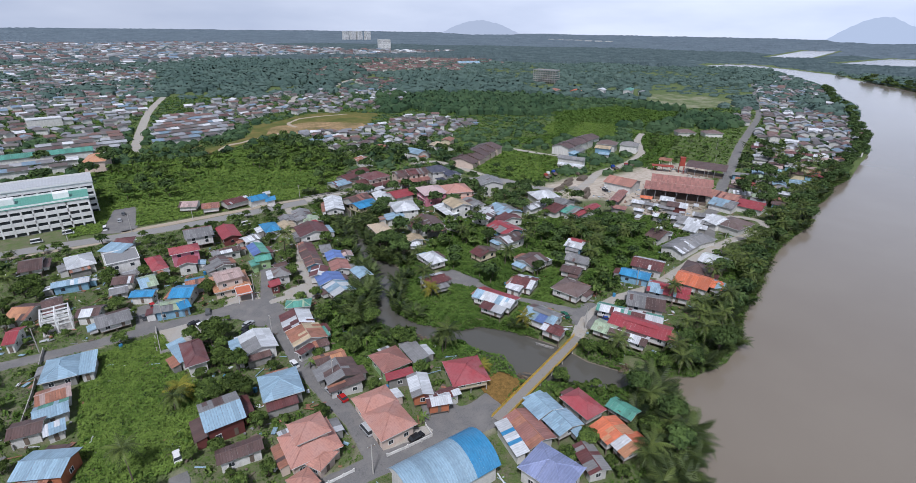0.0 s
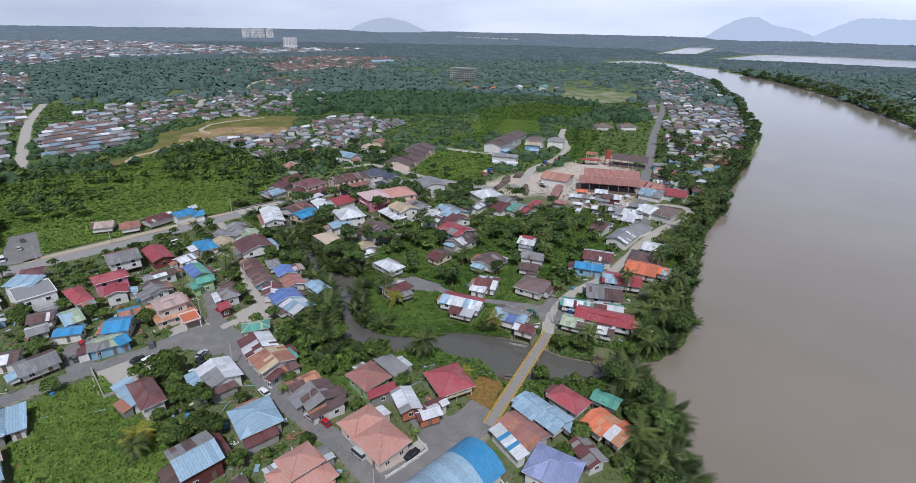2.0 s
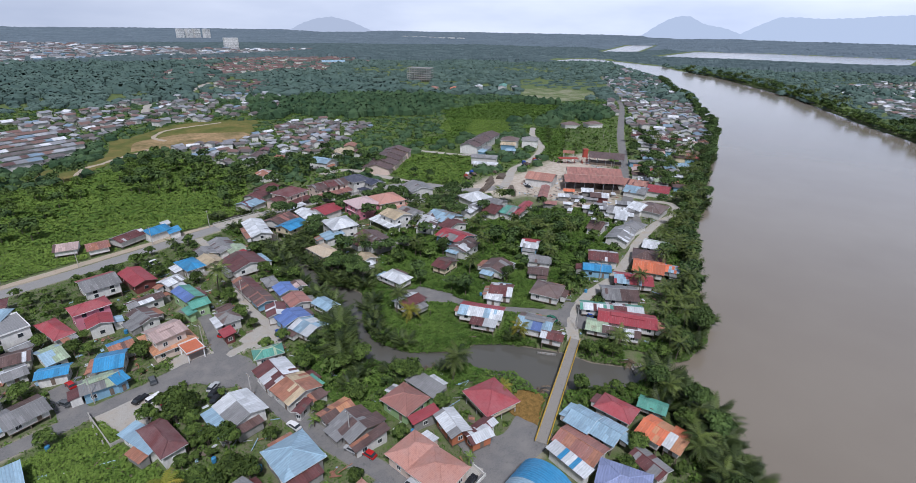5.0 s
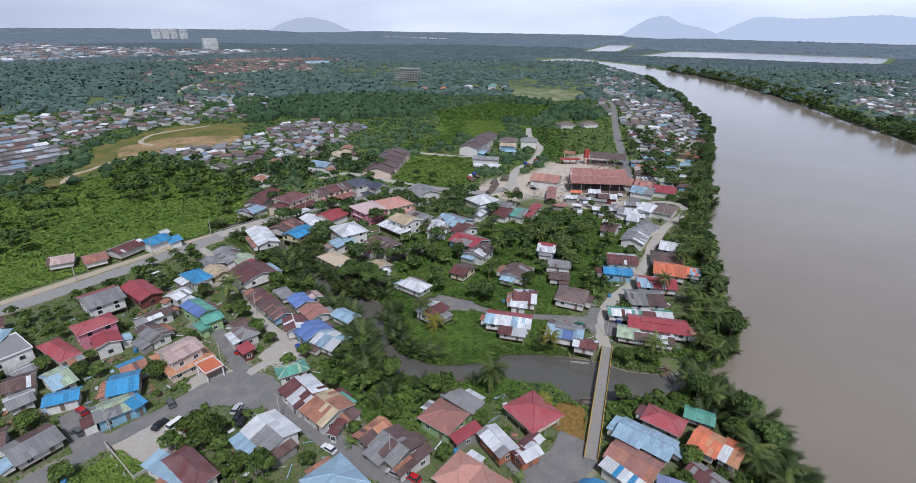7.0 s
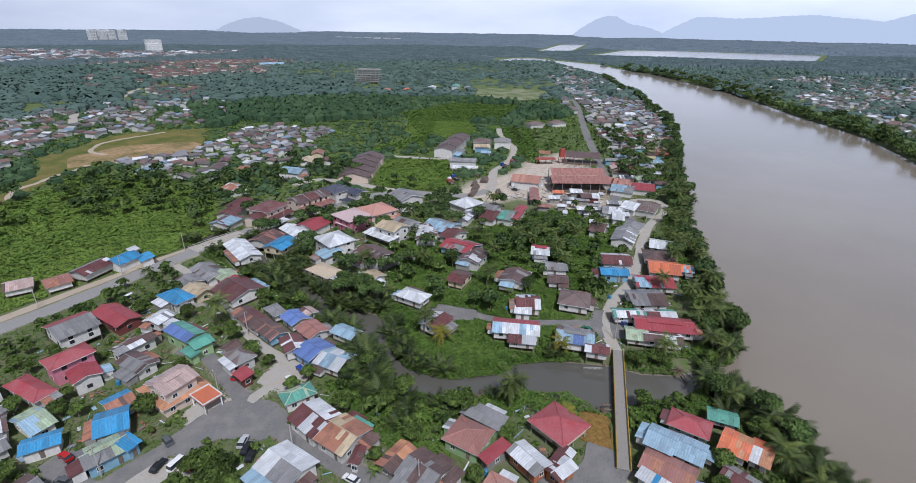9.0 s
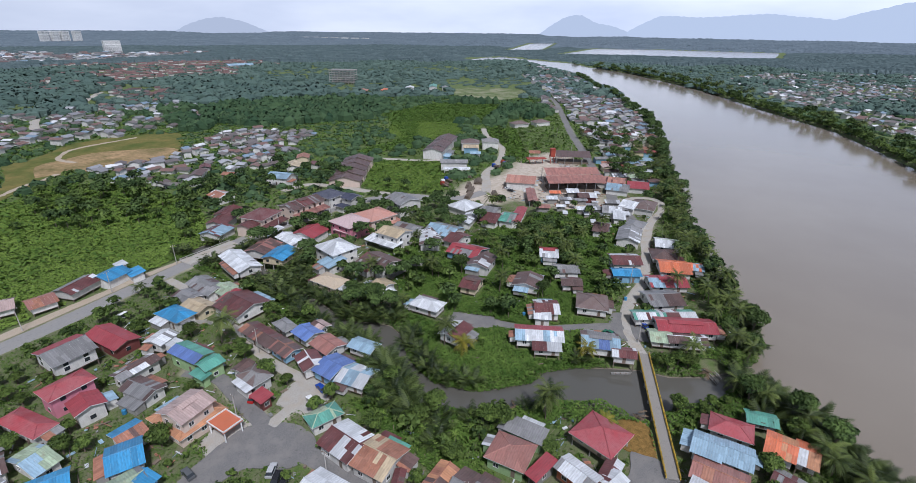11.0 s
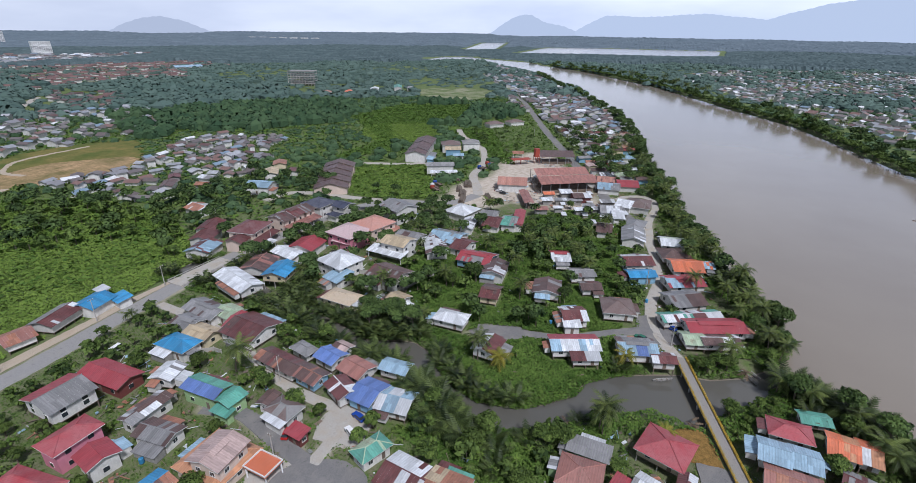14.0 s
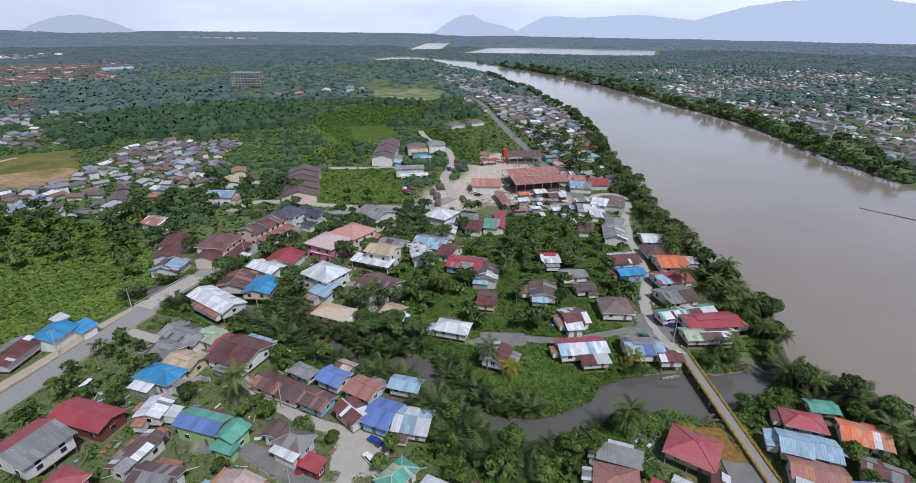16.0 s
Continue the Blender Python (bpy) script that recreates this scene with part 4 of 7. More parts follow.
house(51.4, 85.8, -20, 6.4, 4.8, 3.6, "g", "wM", "r", 0.8)
house(55.0, 86.7, 173, 6.0, 3.9, 3.3, "g", "Mw", "w")
house(63.6, 91.1, -107, 11.1, 10.5, 3.7, "h", "R", "y", 1.6)
house(41.0, 66.7, -180, 20.7, 12.5, 4.5, "b", "b", "w")
house(64.4, 66.2, -95, 11.2, 7.6, 3.3, "g", "rrx", "w")
house(59.0, 66.2, -101, 11.1, 3.4, 3.2, "s", "Bw", "w")
house(71.4, 69.2, -93, 6.6, 8.0, 4.1, "g", "bbbbw", "w", 1.5)
house(72.2, 62.9, -93, 6.4, 7.8, 3.6, "g", "bbbbw|b", "w", 1.5)
house(80.8, 64.6, -91, 9.6, 6.9, 3.7, "h", "R", "w", 1.5)
house(88.4, 58.2, -81, 7.2, 5.2, 3.1, "g", "t", "w", 1.5)
house(79.6, 54.6, -97, 6.4, 8.4, 3.9, "g", "Oo", "w", 1.5)
house(80.3, 49.4, -97, 4.8, 8.7, 3.4, "g", "OOOow|O", "w", 1.5)
house(60.1, 54.3, -75, 11.2, 9.6, 4.1, "h", "v", "w")
house(69.9, 52.2, -106, 8.4, 5.5, 3, "g", "Mg", "w")
house(0.2, 209.8, -83, 14.5, 5.7, 3.9, "h", "R", "w", 1.2)
house(10.7, 213.6, -91, 7.6, 11.0, 5.8, "h", "R", "q")
house(10.5, 204.7, -100, 7.4, 7.2, 4.1, "g", "R", "w")
house(-4.0, 197.0, -175, 5.8, 10.9, 2.9, "g", "eb", "w")
house(-5.7, 187.7, -26, 7.9, 5.7, 2.9, "g", "B", "w")
house(6.0, 180.5, -27, 7.4, 9.5, 3.5, "g", "B", "w")
house(4.4, 171.9, 10, 3.7, 7.3, 3.2, "g", "B", "b")
house(0.9, 173.0, -11, 9.2, 7.7, 3.2, "g", "eg", "b")
house(10.4, 187.0, -5, 6.5, 7.4, 3, "g", "r|B", "w")
house(20.3, 179.2, -177, 9.5, 9.1, 6.6, "g", "z", "p")
house(21.1, 181.1, -92, 13.9, 12.6, 2.9, "h", "o", "p")
house(23.5, 170.5, -93, 6.5, 5.2, 3.2, "f", "O", "o")
house(-15.1, 174.9, 6, 9.6, 9.5, 2.9, "g", "g", "w", 1)
house(-8.7, 207.9, 8, 5.4, 4.5, 3, "g", "wg", "w")
house(-10.7, 202.4, -16, 7.2, 7.8, 3.2, "g", "Kw", "w")
house(-12.7, 194.3, -3, 5.8, 6.7, 3.2, "g", "wg", "w", 0.8)
house(-10.4, 217.7, 4, 10.9, 12.4, 6.2, "f", "g", "w")
house(-31.4, 195.8, 6, 5.8, 9.9, 2.9, "g", "K", "w")
house(-38.5, 194.6, -30, 6.9, 11.0, 2.9, "g", "r", "w")
house(-39.7, 178.6, -12, 3.3, 10.0, 3.2, "g", "R", "w")
house(-21.0, 183.3, -18, 6.9, 7.4, 3, "g", "Kw", "w")
house(-24.4, 228.9, 7, 9.5, 13.4, 3.5, "h", "w", "w")
house(-39.4, 234.3, -2, 7.5, 13.0, 3.5, "g", "K", "w", 1.5)
house(-26.8, 210.7, -5, 11.4, 5.6, 3, "g", "bw", "b")
house(-11.8, 226.7, -44, 10.7, 7.4, 6.4, "s", "b", "w")
house(-9.1, 240.7, -14, 7.6, 7.7, 4, "h", "M", "w")
house(30.1, 229.9, -89, 16.4, 8.2, 3.3, "g", "R", "M")
house(18.2, 230.2, 178, 11.4, 12.7, 5.6, "g", "R|g", "w", 1.8)
house(25.0, 208.9, -179, 11.4, 5.6, 3.5, "g", "Kw", "w")
house(21.2, 199.8, -84, 10.4, 6.6, 2.9, "g", "gK", "w")
house(36.5, 215.7, -166, 7.3, 6.9, 3.9, "g", "w", "w", 1)
house(35.9, 200.8, -89, 12.0, 6.7, 4.5, "g", "V|t", "e")
house(35.7, 192.5, 175, 6.3, 6.4, 4.1, "g", "t", "e")
house(32.1, 191.5, -92, 6.1, 3.3, 3, "s", "t", "e")
house(38.6, 178.0, -97, 8.4, 6.3, 3.5, "h", "gK", "w")
house(34.6, 177.7, -99, 7.3, 2.6, 3.2, "s", "w", "w")
house(34.2, 170.3, -97, 5.3, 4.0, 3, "s", "R", "M")
house(40.1, 184.4, -173, 5.4, 4.2, 3.1, "g", "K", "w")
house(47.4, 225.4, -90, 11.9, 7.4, 3.5, "h", "B", "w")
house(54.6, 224.2, -91, 10.1, 7.7, 3.1, "g", "y", "y")
house(57.1, 233.2, -91, 9.3, 8.3, 2.9, "g", "g", "w")
house(65.2, 234.1, -97, 15.4, 8.7, 3.1, "g", "g", "w")
house(66.7, 225.5, -97, 8.3, 7.8, 3.3, "g", "e", "w")
house(62.2, 211.7, -95, 13.8, 13.6, 3.7, "g", "M", "w", 0.8)
house(63.1, 218.9, -160, 8.8, 5.6, 3.9, "g", "R", "w")
house(53.4, 192.2, -98, 15.7, 6.9, 3.1, "g", "KMKKr", "w", 0.6)
house(60.7, 190.1, -103, 8.0, 4.9, 3.1, "h", "g", "w", 0.6)
house(61.0, 180.8, -101, 8.0, 7.1, 3.3, "g", "V", "w", 0.6)
house(65.7, 180.1, -100, 5.6, 5.2, 3.2, "g", "Kz", "w", 0.6)
house(51.9, 180.4, -99, 8.4, 6.7, 3.2, "g", "rKx", "b", 0.6)
house(59.3, 171.0, -102, 8.9, 7.6, 3.3, "g", "x", "w", 0.6)
house(50.6, 169.6, -116, 8.5, 6.6, 3.7, "g", "wM", "w", 0.6)
house(52.1, 162.3, -95, 7.6, 9.7, 3.5, "g", "V", "b", 0.6)
house(64.1, 161.2, -88, 8.7, 6.0, 3.3, "g", "b", "w", 0.8)
house(52.5, 154.4, -84, 9.1, 9.0, 3.1, "g", "bw", "w", 0.8)
house(37.0, 151.9, -112, 5.6, 8.5, 3.1, "h", "et", "w")
house(33.2, 141.2, -97, 10.2, 9.7, 3.5, "g", "Mw", "w")
house(33.2, 132.0, -91, 9.2, 10.4, 3.3, "g", "yr", "w")
house(30.4, 125.1, -158, 5.5, 2.7, 3.2, "g", "M", "w")
house(37.8, 130.7, -91, 6.0, 2.9, 3, "s", "t", "w")
house(52.6, 272.2, -168, 10.4, 9.7, 3.3, "g", "B", "w", fine=False)
house(42.0, 273.9, -164, 13.1, 9.2, 3.3, "g", "g|Mw", "w", 0.8, fine=False)
house(30.1, 273.1, -10, 8.5, 9.7, 2.9, "g", "xr", "w", 0.8, fine=False)
house(21.4, 281.2, -22, 9.0, 10.0, 2.9, "g", "zK", "w", 0.8, fine=False)
house(59.6, 278.8, -97, 5.7, 3.9, 2.9, "s", "w", "w", fine=False)
house(58.6, 267.4, -100, 7.6, 5.5, 2.8, "s", "B", "w", fine=False)
house(83.1, 238.3, -107, 21.0, 9.5, 4.5, "g", "w", "w", 2)
house(95.7, 229.8, -166, 12.3, 10.3, 4.5, "g", "B", "y", 2)
house(98.0, 242.6, -164, 13.0, 11.2, 3.5, "g", "xK", "w", 1, fine=False)
house(110.9, 239.1, -102, 14.4, 8.6, 3.5, "g", "w", "w", fine=False)
house(120.7, 237.9, -174, 12.3, 12.8, 3.5, "g", "R", "w", fine=False)
house(110.7, 213.2, -105, 14.7, 12.9, 5.6, "h", "w", "w")
house(102.4, 208.2, -104, 8.9, 9.1, 3.2, "s", "b", "w")
house(111.3, 191.3, -100, 14.3, 13.0, 3.9, "g", "K", "w")
house(89.8, 197.5, -94, 12.9, 8.4, 3.5, "h", "y", "y", 1)
house(97.5, 179.5, -101, 6.9, 7.8, 3.1, "g", "y", "w", 0.5)
house(93.6, 157.5, -89, 11.1, 7.3, 3.5, "h", "w", "w", 0.8)
house(83.9, 141.1, 175, 9.1, 7.8, 3.7, "g", "w|M", "w", 1.2)
house(135.3, 226.1, -100, 15.3, 14.4, 6.4, "h", "p", "q")
house(148.1, 221.7, -106, 15.3, 15.8, 6.4, "h", "P", "p")
house(172.0, 221.9, -113, 15.3, 14.0, 7.0, "g", "g", "w")
house(120.7, 294.2, -156, 13.5, 9.8, 2.9, "g", "M", "w", fine=False)
house(111.2, 286.6, -157, 13.4, 10.2, 2.9, "g", "M", "w", fine=False)
house(101.4, 276.6, -164, 12.3, 11.3, 2.9, "g", "Mb", "w", fine=False)
house(177.0, 316.5, -75, 15.0, 13.0, 4.6, "g", "b", "w")
house(203.0, 333.0, 40, 16, 9.0, 3.6, "g", "y", "w", fine=False)
house(221.0, 342.0, 40, 12, 9.0, 4.2, "g", "r", "y", fine=False)
house(214.0, 324.0, 30, 9, 6.0, 3.0, "s", "M", "w", fine=False)
house(158.0, 370.0, -141, 15.0, 8.0, 3.2, "g", "K", "w", fine=False)
house(171.0, 381.0, -130, 9.0, 7.0, 3.0, "g", "M", "g", fine=False)
house(178.0, 360.0, -88, 11.0, 8.0, 3.2, "g", "wg", "w", fine=False)
house(167.0, 352.0, -70, 8.0, 7.0, 3.0, "g", "r", "g", fine=False)
house(135.7, 318.4, -98, 12.7, 10.8, 3.5, "g", "wr", "w", fine=False)
house(138.5, 166.3, -91, 14.2, 11.8, 3.7, "g", "Rg", "b", 0.8)
house(132.8, 156.4, -174, 12.4, 9.5, 3.7, "g", "Kw", "w")
house(115.1, 151.6, -84, 7.1, 10.3, 3.1, "g", "K", "y", 0.6)
house(125.9, 133.9, -170, 10.7, 10.2, 3.7, "g", "K", "w", 1)
house(153.8, 135.5, -68, 8.0, 10.7, 3.7, "g", "w|R", "b", 1)
house(143.5, 124.8, -65, 10.2, 7.9, 3.3, "g", "g", "w", 0.6)
house(134.6, 119.9, -65, 8.0, 7.1, 2.9, "g", "K", "w", 0.6)
house(111.9, 121.7, -63, 8.5, 9.6, 3.3, "g", "Mw", "w", 0.6)
house(122.7, 108.9, -75, 10.9, 10.9, 3.7, "h", "K", "w", 0.8)
house(95.5, 118.2, -66, 15.0, 8.9, 3.5, "g", "bw|R", "w", 1)
house(90.5, 113.8, -66, 8.8, 4.1, 3, "s", "Mw", "w", 1)
house(101.1, 100.8, -72, 11.6, 9.4, 3.5, "g", "bbV|g", "w", 0.8)
house(98.9, 93.2, -72, 7.2, 5.6, 3.2, "g", "Mw", "w", 0.8)
house(106.2, 120.9, -68, 5.9, 4.4, 3, "s", "w", "w")
house(154.4, 186.5, -92, 15.2, 14.1, 3.3, "g", "gb", "w", fine=False)
house(143.9, 187.6, -150, 17.7, 9.6, 3.1, "g", "wK", "w")
house(149.7, 176.9, -100, 7.6, 12.7, 2.9, "g", "M", "w")
house(189.2, 194.1, -105, 13.7, 14.8, 3.5, "h", "w", "w", fine=False)
house(174.0, 184.4, -170, 15.2, 6.7, 2.9, "g", "gw", "w", fine=False)
house(181.3, 174.1, -87, 8.6, 14.9, 2.9, "g", "M", "w", fine=False)
house(185.1, 166.9, -84, 7.9, 14.1, 3.2, "g", "tg", "w", fine=False)
house(190.8, 164.4, -168, 23.0, 5.6, 3.2, "g", "R", "w", fine=False)
house(188.5, 179.0, -83, 8.8, 14.2, 3.2, "g", "g", "w", fine=False)
house(163.9, 106.4, -63, 12.2, 11.0, 3.3, "g", "Mw", "w")
house(152.5, 103.7, -63, 11.2, 7.3, 3.1, "g", "B", "b")
house(191.7, 110.1, -174, 16.6, 10.7, 3.3, "g", "gw", "w", fine=False)
house(205.6, 110.5, -96, 9.1, 14.7, 3.1, "h", "g", "w", fine=False)
house(190.7, 93.6, -78, 10.8, 11.3, 3.1, "g", "ew", "w", 1)
house(177.3, 93.3, -71, 10.6, 11.3, 3.1, "h", "K", "w", 1)
house(166.2, 88.0, -72, 12.1, 12.4, 3.5, "g", "O", "w", 1)
house(171.5, 80.5, -77, 6.2, 7.8, 2.9, "g", "Ob", "w", 1)
house(152.0, 88.8, -62, 14.4, 10.2, 3.3, "g", "RRb", "w", 1)
house(137.9, 88.3, -56, 12.8, 11.4, 3.3, "g", "g", "w", 1)
house(126.5, 86.2, -60, 21.1, 6.5, 3.3, "g", "wMt", "w", 1)
house(123.0, 79.3, -67, 18.6, 9.3, 3.5, "g", "R", "w", 1)
house(113.7, 85.3, -70, 7.0, 7.9, 2.9, "g", "e", "w", 1)
house(115.5, 77.9, -68, 11.8, 6.2, 3.2, "g", "wK", "w", 1)
house(235.8, 118.1, -99, 8.7, 14.3, 3.2, "g", "w", "w", fine=False)
house(238.0, 111.6, -89, 12.4, 15.4, 3.5, "h", "K", "w", fine=False)
house(223.4, 124.7, -76, 11.2, 13.0, 3, "g", "gw", "w", fine=False)
house(215.0, 119.7, -75, 6.3, 9.5, 3, "s", "w", "w", fine=False)
house(195.5, 123.6, -84, 7.4, 13.8, 3, "g", "K", "w", fine=False)
house(245.8, 185.2, -74, 17.7, 16.7, 4.5, "g", "P", "w", fine=False)
house(264.6, 131.1, -82, 13.3, 14.5, 3, "g", "bg", "w", fine=False)
house(276.2, 137.5, -83, 17.3, 16.1, 3.1, "g", "PM", "w", fine=False)
house(274.8, 121.7, -77, 12.9, 15.0, 3.1, "g", "R", "w", fine=False)
# two-storey houses along the main road
house(120.5, 269.0, -170, 15.5, 13.5, 6.4, "h", "M", "p", rise=2.6)
house(110.5, 266.4, -170, 8.0, 9.0, 4.6, "g", "M", "p", fine=False)
house(121.0, 260.2, 10, 15.0, 4.6, 3.2, "s", "M", "o", fine=False)
house(114.0, 254.8, 10, 12.5, 4.4, 2.6, "s", "w", "o", fine=False)
for k in range(3):
    house(135.8 + 7.0 * k, 265.2 - 0.5 * k, -4, 7.0, 12.5, 6.2 + 0.25 * (k % 2), "g", "K", "p", rise=1.9)
    house(134.6 + 7.0 * k, 257.2 - 0.5 * k, -4, 6.8, 5.4, 3.1, "s", "x", "o", fine=False)
house(161.8, 263.0, -98, 14.0, 13.0, 6.0, "h", "n", "w", rise=2.6)
house(164.8, 250.2, -98, 9.0, 9.5, 5.6, "g", "n", "w")
house(156.6, 250.0, -98, 7.0, 5.6, 3.2, "h", "n", "w", fine=False)
house(134.6, 200.6, -95, 12.5, 11.0, 6.4, "g", "y", "w", rise=1.6)
house(144.4, 200.4, -95, 12.0, 9.0, 5.2, "g", "g", "w")
house(129.4, 203.0, -95, 18.0, 6.6, 3.0, "s", "w", "o", fine=False)
house(130.6, 225.6, -95, 11.0, 5.0, 3.2, "s", "p", "q", fine=False)
house(149.0, 213.6, -7, 13.0, 4.4, 3.2, "s", "P", "o", fine=False)
# sheds and shelters of the mill yard
house(224.0, 170.2, 25.5, 23.0, 5.4, 3.4, "g", "x", "o", fine=False, group="mill sheds")
house(236.0, 160.6, -62, 6.6, 5.6, 3.2, "g", "O", "g", fine=False, group="mill sheds")
house(238.4, 142.8, -62, 10.5, 9.6, 3.6, "g", "wK", "M", fine=False, group="mill sheds")
house(242.5, 152.0, -62, 7.4, 6.0, 3.2, "s", "w", "g", fine=False, group="mill sheds")
for x, y, w, d, tone in ((226.0, 158.8, 6.4, 4.6, "w"), (229.2, 151.6, 8.2, 3.6, "wg"), (231.4, 144.0, 7.4, 3.4, "g"), (217.5, 138.4, 7.8, 4.2, "w"), (222.4, 130.6, 8.6, 4.0, "wg"), (226.8, 122.4, 9.4, 3.8, "g"),
                         (236.4, 127.8, 8.4, 4.6, "wg"), (220.4, 118.8, 6.8, 4.4, "w"), (226.2, 136.4, 6.6, 3.0, "g"), (199.4, 122.9, 6.0, 4.2, "w"), (215.6, 150.2, 5.4, 3.2, "w"), (209.6, 158.2, 8.0, 4.4, "x")):
    house(x, y, -64, w, d, 2.7, "s", tone, "g", fine=False, group="mill sheds")
house(320.0, 175.5, -68, 25.0, 13.0, 5.4, "s", "K", "o", fine=False, group="mill sheds")
house(315.0, 203.0, -68, 8.5, 8.0, 5.2, "g", "r", "o", fine=False, group="mill sheds")
annexes()

# ---- plants ----
rng = np.random.default_rng(7)


def leaf_quads(centres, normals, sizes, aspect=1.0, jitter=0.45):
    """Loose pointed leaf sprays facing roughly along their normals."""
    n = len(centres)
    nn = normals + rng.normal(0, jitter, (n, 3))
    nn /= np.linalg.norm(nn, axis=1)[:, None]
    ref = rng.normal(0, 1, (n, 3))
    a = np.cross(nn, ref)
    a /= np.linalg.norm(a, axis=1)[:, None]
    b = np.cross(nn, a)
    a *= (sizes * 0.42 * aspect)[:, None]
    b *= (sizes * 0.8)[:, None]
    k = rng.uniform(-0.45, 0.45, (n, 2, 1))
    sag = np.zeros((n, 3))
    sag[:, 2] = -0.18 * sizes
    return np.stack([centres - b + sag, centres + a + b * k[:, 0], centres + b + sag, centres - a + b * k[:, 1]], 1)


def crown_quads(r, h, lobes, per_lobe, leaf):
    """Leaf clumps on several lobes, with gaps between them; the crown's foot is at z = 0."""
    out = []
    for i in range(lobes):
        ang = 2 * math.pi * (i / lobes * 2.4) + rng.uniform(-0.5, 0.5)
        rad = r * math.sqrt((i + 0.6) / lobes) * 0.68
        cz = h * (0.35 + 0.5 * (1 - (rad / r) ** 1.5)) + rng.uniform(-0.12, 0.12) * h
        c = np.array([rad * math.cos(ang), rad * math.sin(ang), cz])
        lr = r * rng.uniform(0.3, 0.46)
        d = rng.normal(0, 1, (per_lobe, 3))
        d[:, 2] = np.abs(d[:, 2]) * 1.0 - 0.35
        d /= np.linalg.norm(d, axis=1)[:, None]
        p = c + d * np.array([lr, lr, lr * 0.8]) * rng.uniform(0.75, 1.08, (per_lobe, 1))
        out.append(leaf_quads(p, d + np.array([0, 0, 0.35]), rng.uniform(0.6, 1.25, per_lobe) * leaf))
    return np.concatenate(out)


def trunk_acc(height, r, limbs, reach):
    a = Acc()
    bend = [(0, 0, -0.4), (0.08 * height * 0.3, 0.03, height * 0.5), (0.05 * height, 0.06 * height, height)]
    a.beam(bend[0], bend[1], r, 7, 0, r * 0.75)
    a.beam(bend[1], bend[2], r * 0.75, 6, 0, r * 0.4)
    for i in range(limbs):
        t = 2 * math.pi * i / limbs + random.uniform(-0.4, 0.4)
        z = height * random.uniform(0.6, 0.95)
        a.beam((0.04 * height, 0.03 * height, z), (reach * math.cos(t), reach * math.sin(t), z + reach * 0.7), r * 0.35, 5, 0, r * 0.12)
    return a


def broadleaf(mat, r, h, stem, lobes, per, leaf, label):
    root = thing("tree", pose(0, 0, -500), label, "tree", "village trees")
    part("trunk", trunk_acc(stem + h * 0.3, 0.07 * r + 0.08, 5, r * 0.6), BARK, root)
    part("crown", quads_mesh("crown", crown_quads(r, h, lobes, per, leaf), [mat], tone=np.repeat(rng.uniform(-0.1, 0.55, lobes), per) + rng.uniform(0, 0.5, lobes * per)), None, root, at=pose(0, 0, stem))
    return root


def frond(out, base, heading, length, rise, droop, leaflets, half, fold=0.55, rib=True):
    """One feathered leaf: pairs of narrow leaflets along an arched rib."""
    e = np.array([math.cos(heading), math.sin(heading), 0.0])
    side = np.array([-e[1], e[0], 0.0])
    pts = []
    for i in range(leaflets + 1):
        t = i / leaflets
        pts.append(base + e * length * t * (1 - 0.18 * droop * t) + np.array([0, 0, rise * length * t - droop * length * t * t]))
    pts = np.array(pts)
    for i in range(1, leaflets + 1):
        t = i / leaflets
        wid = half * math.sin(math.pi * min(1, 0.12 + 0.86 * t)) ** 0.7
        p, q = pts[i - 1], pts[i]
        step = q - p
        for s in (-1, 1):
            tip = q + side * s * wid + step * 0.8 - np.array([0, 0, fold * wid])
            out.append([p, p + step * 0.8, tip + step * 0.12, tip - step * 0.15])
    for p, q in zip(pts, pts[1:]) if rib else ():
        u = np.array([0, 0, 0.05])
        out.append([p - side * 0.04, q - side * 0.03, q + side * 0.03 + u, p + side * 0.04 + u])


def palm(height, fronds, length, mat, label, lean=0.5):
    root = thing("palm_tree", pose(0, 0, -500), label, "palm tree", "coconut palms")
    a = Acc()
    n = 6
    prev = None
    for i in range(n + 1):
        t = i / n
        p = (lean * t * t * height * 0.25, 0.1 * math.sin(3 * t), height * t - 0.4 * (1 - t))
        if prev:
            a.beam(prev, p, 0.2 - 0.07 * (t - 1 / n), 7, 0, 0.2 - 0.07 * t)
        prev = p
    part("trunk", a, BARK, root)
    out = []
    for i in range(fronds):
        t = i / fronds
        frond(out, np.array(prev), 2.4 * i + rng.uniform(-0.2, 0.2), length * rng.uniform(0.85, 1.1), 0.95 - 1.05 * t, 0.55 + 0.25 * t, 10, 0.8, 0.42)
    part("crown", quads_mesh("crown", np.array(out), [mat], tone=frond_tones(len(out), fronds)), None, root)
    return root


def frond_tones(quads, fronds):
    """A tone for every frond, with a little difference between its leaflets."""
    each = quads // fronds
    return np.clip(np.repeat(rng.beta(0.9, 1.2, fronds), each) + rng.normal(0, 0.1, each * fronds), 0, 1)


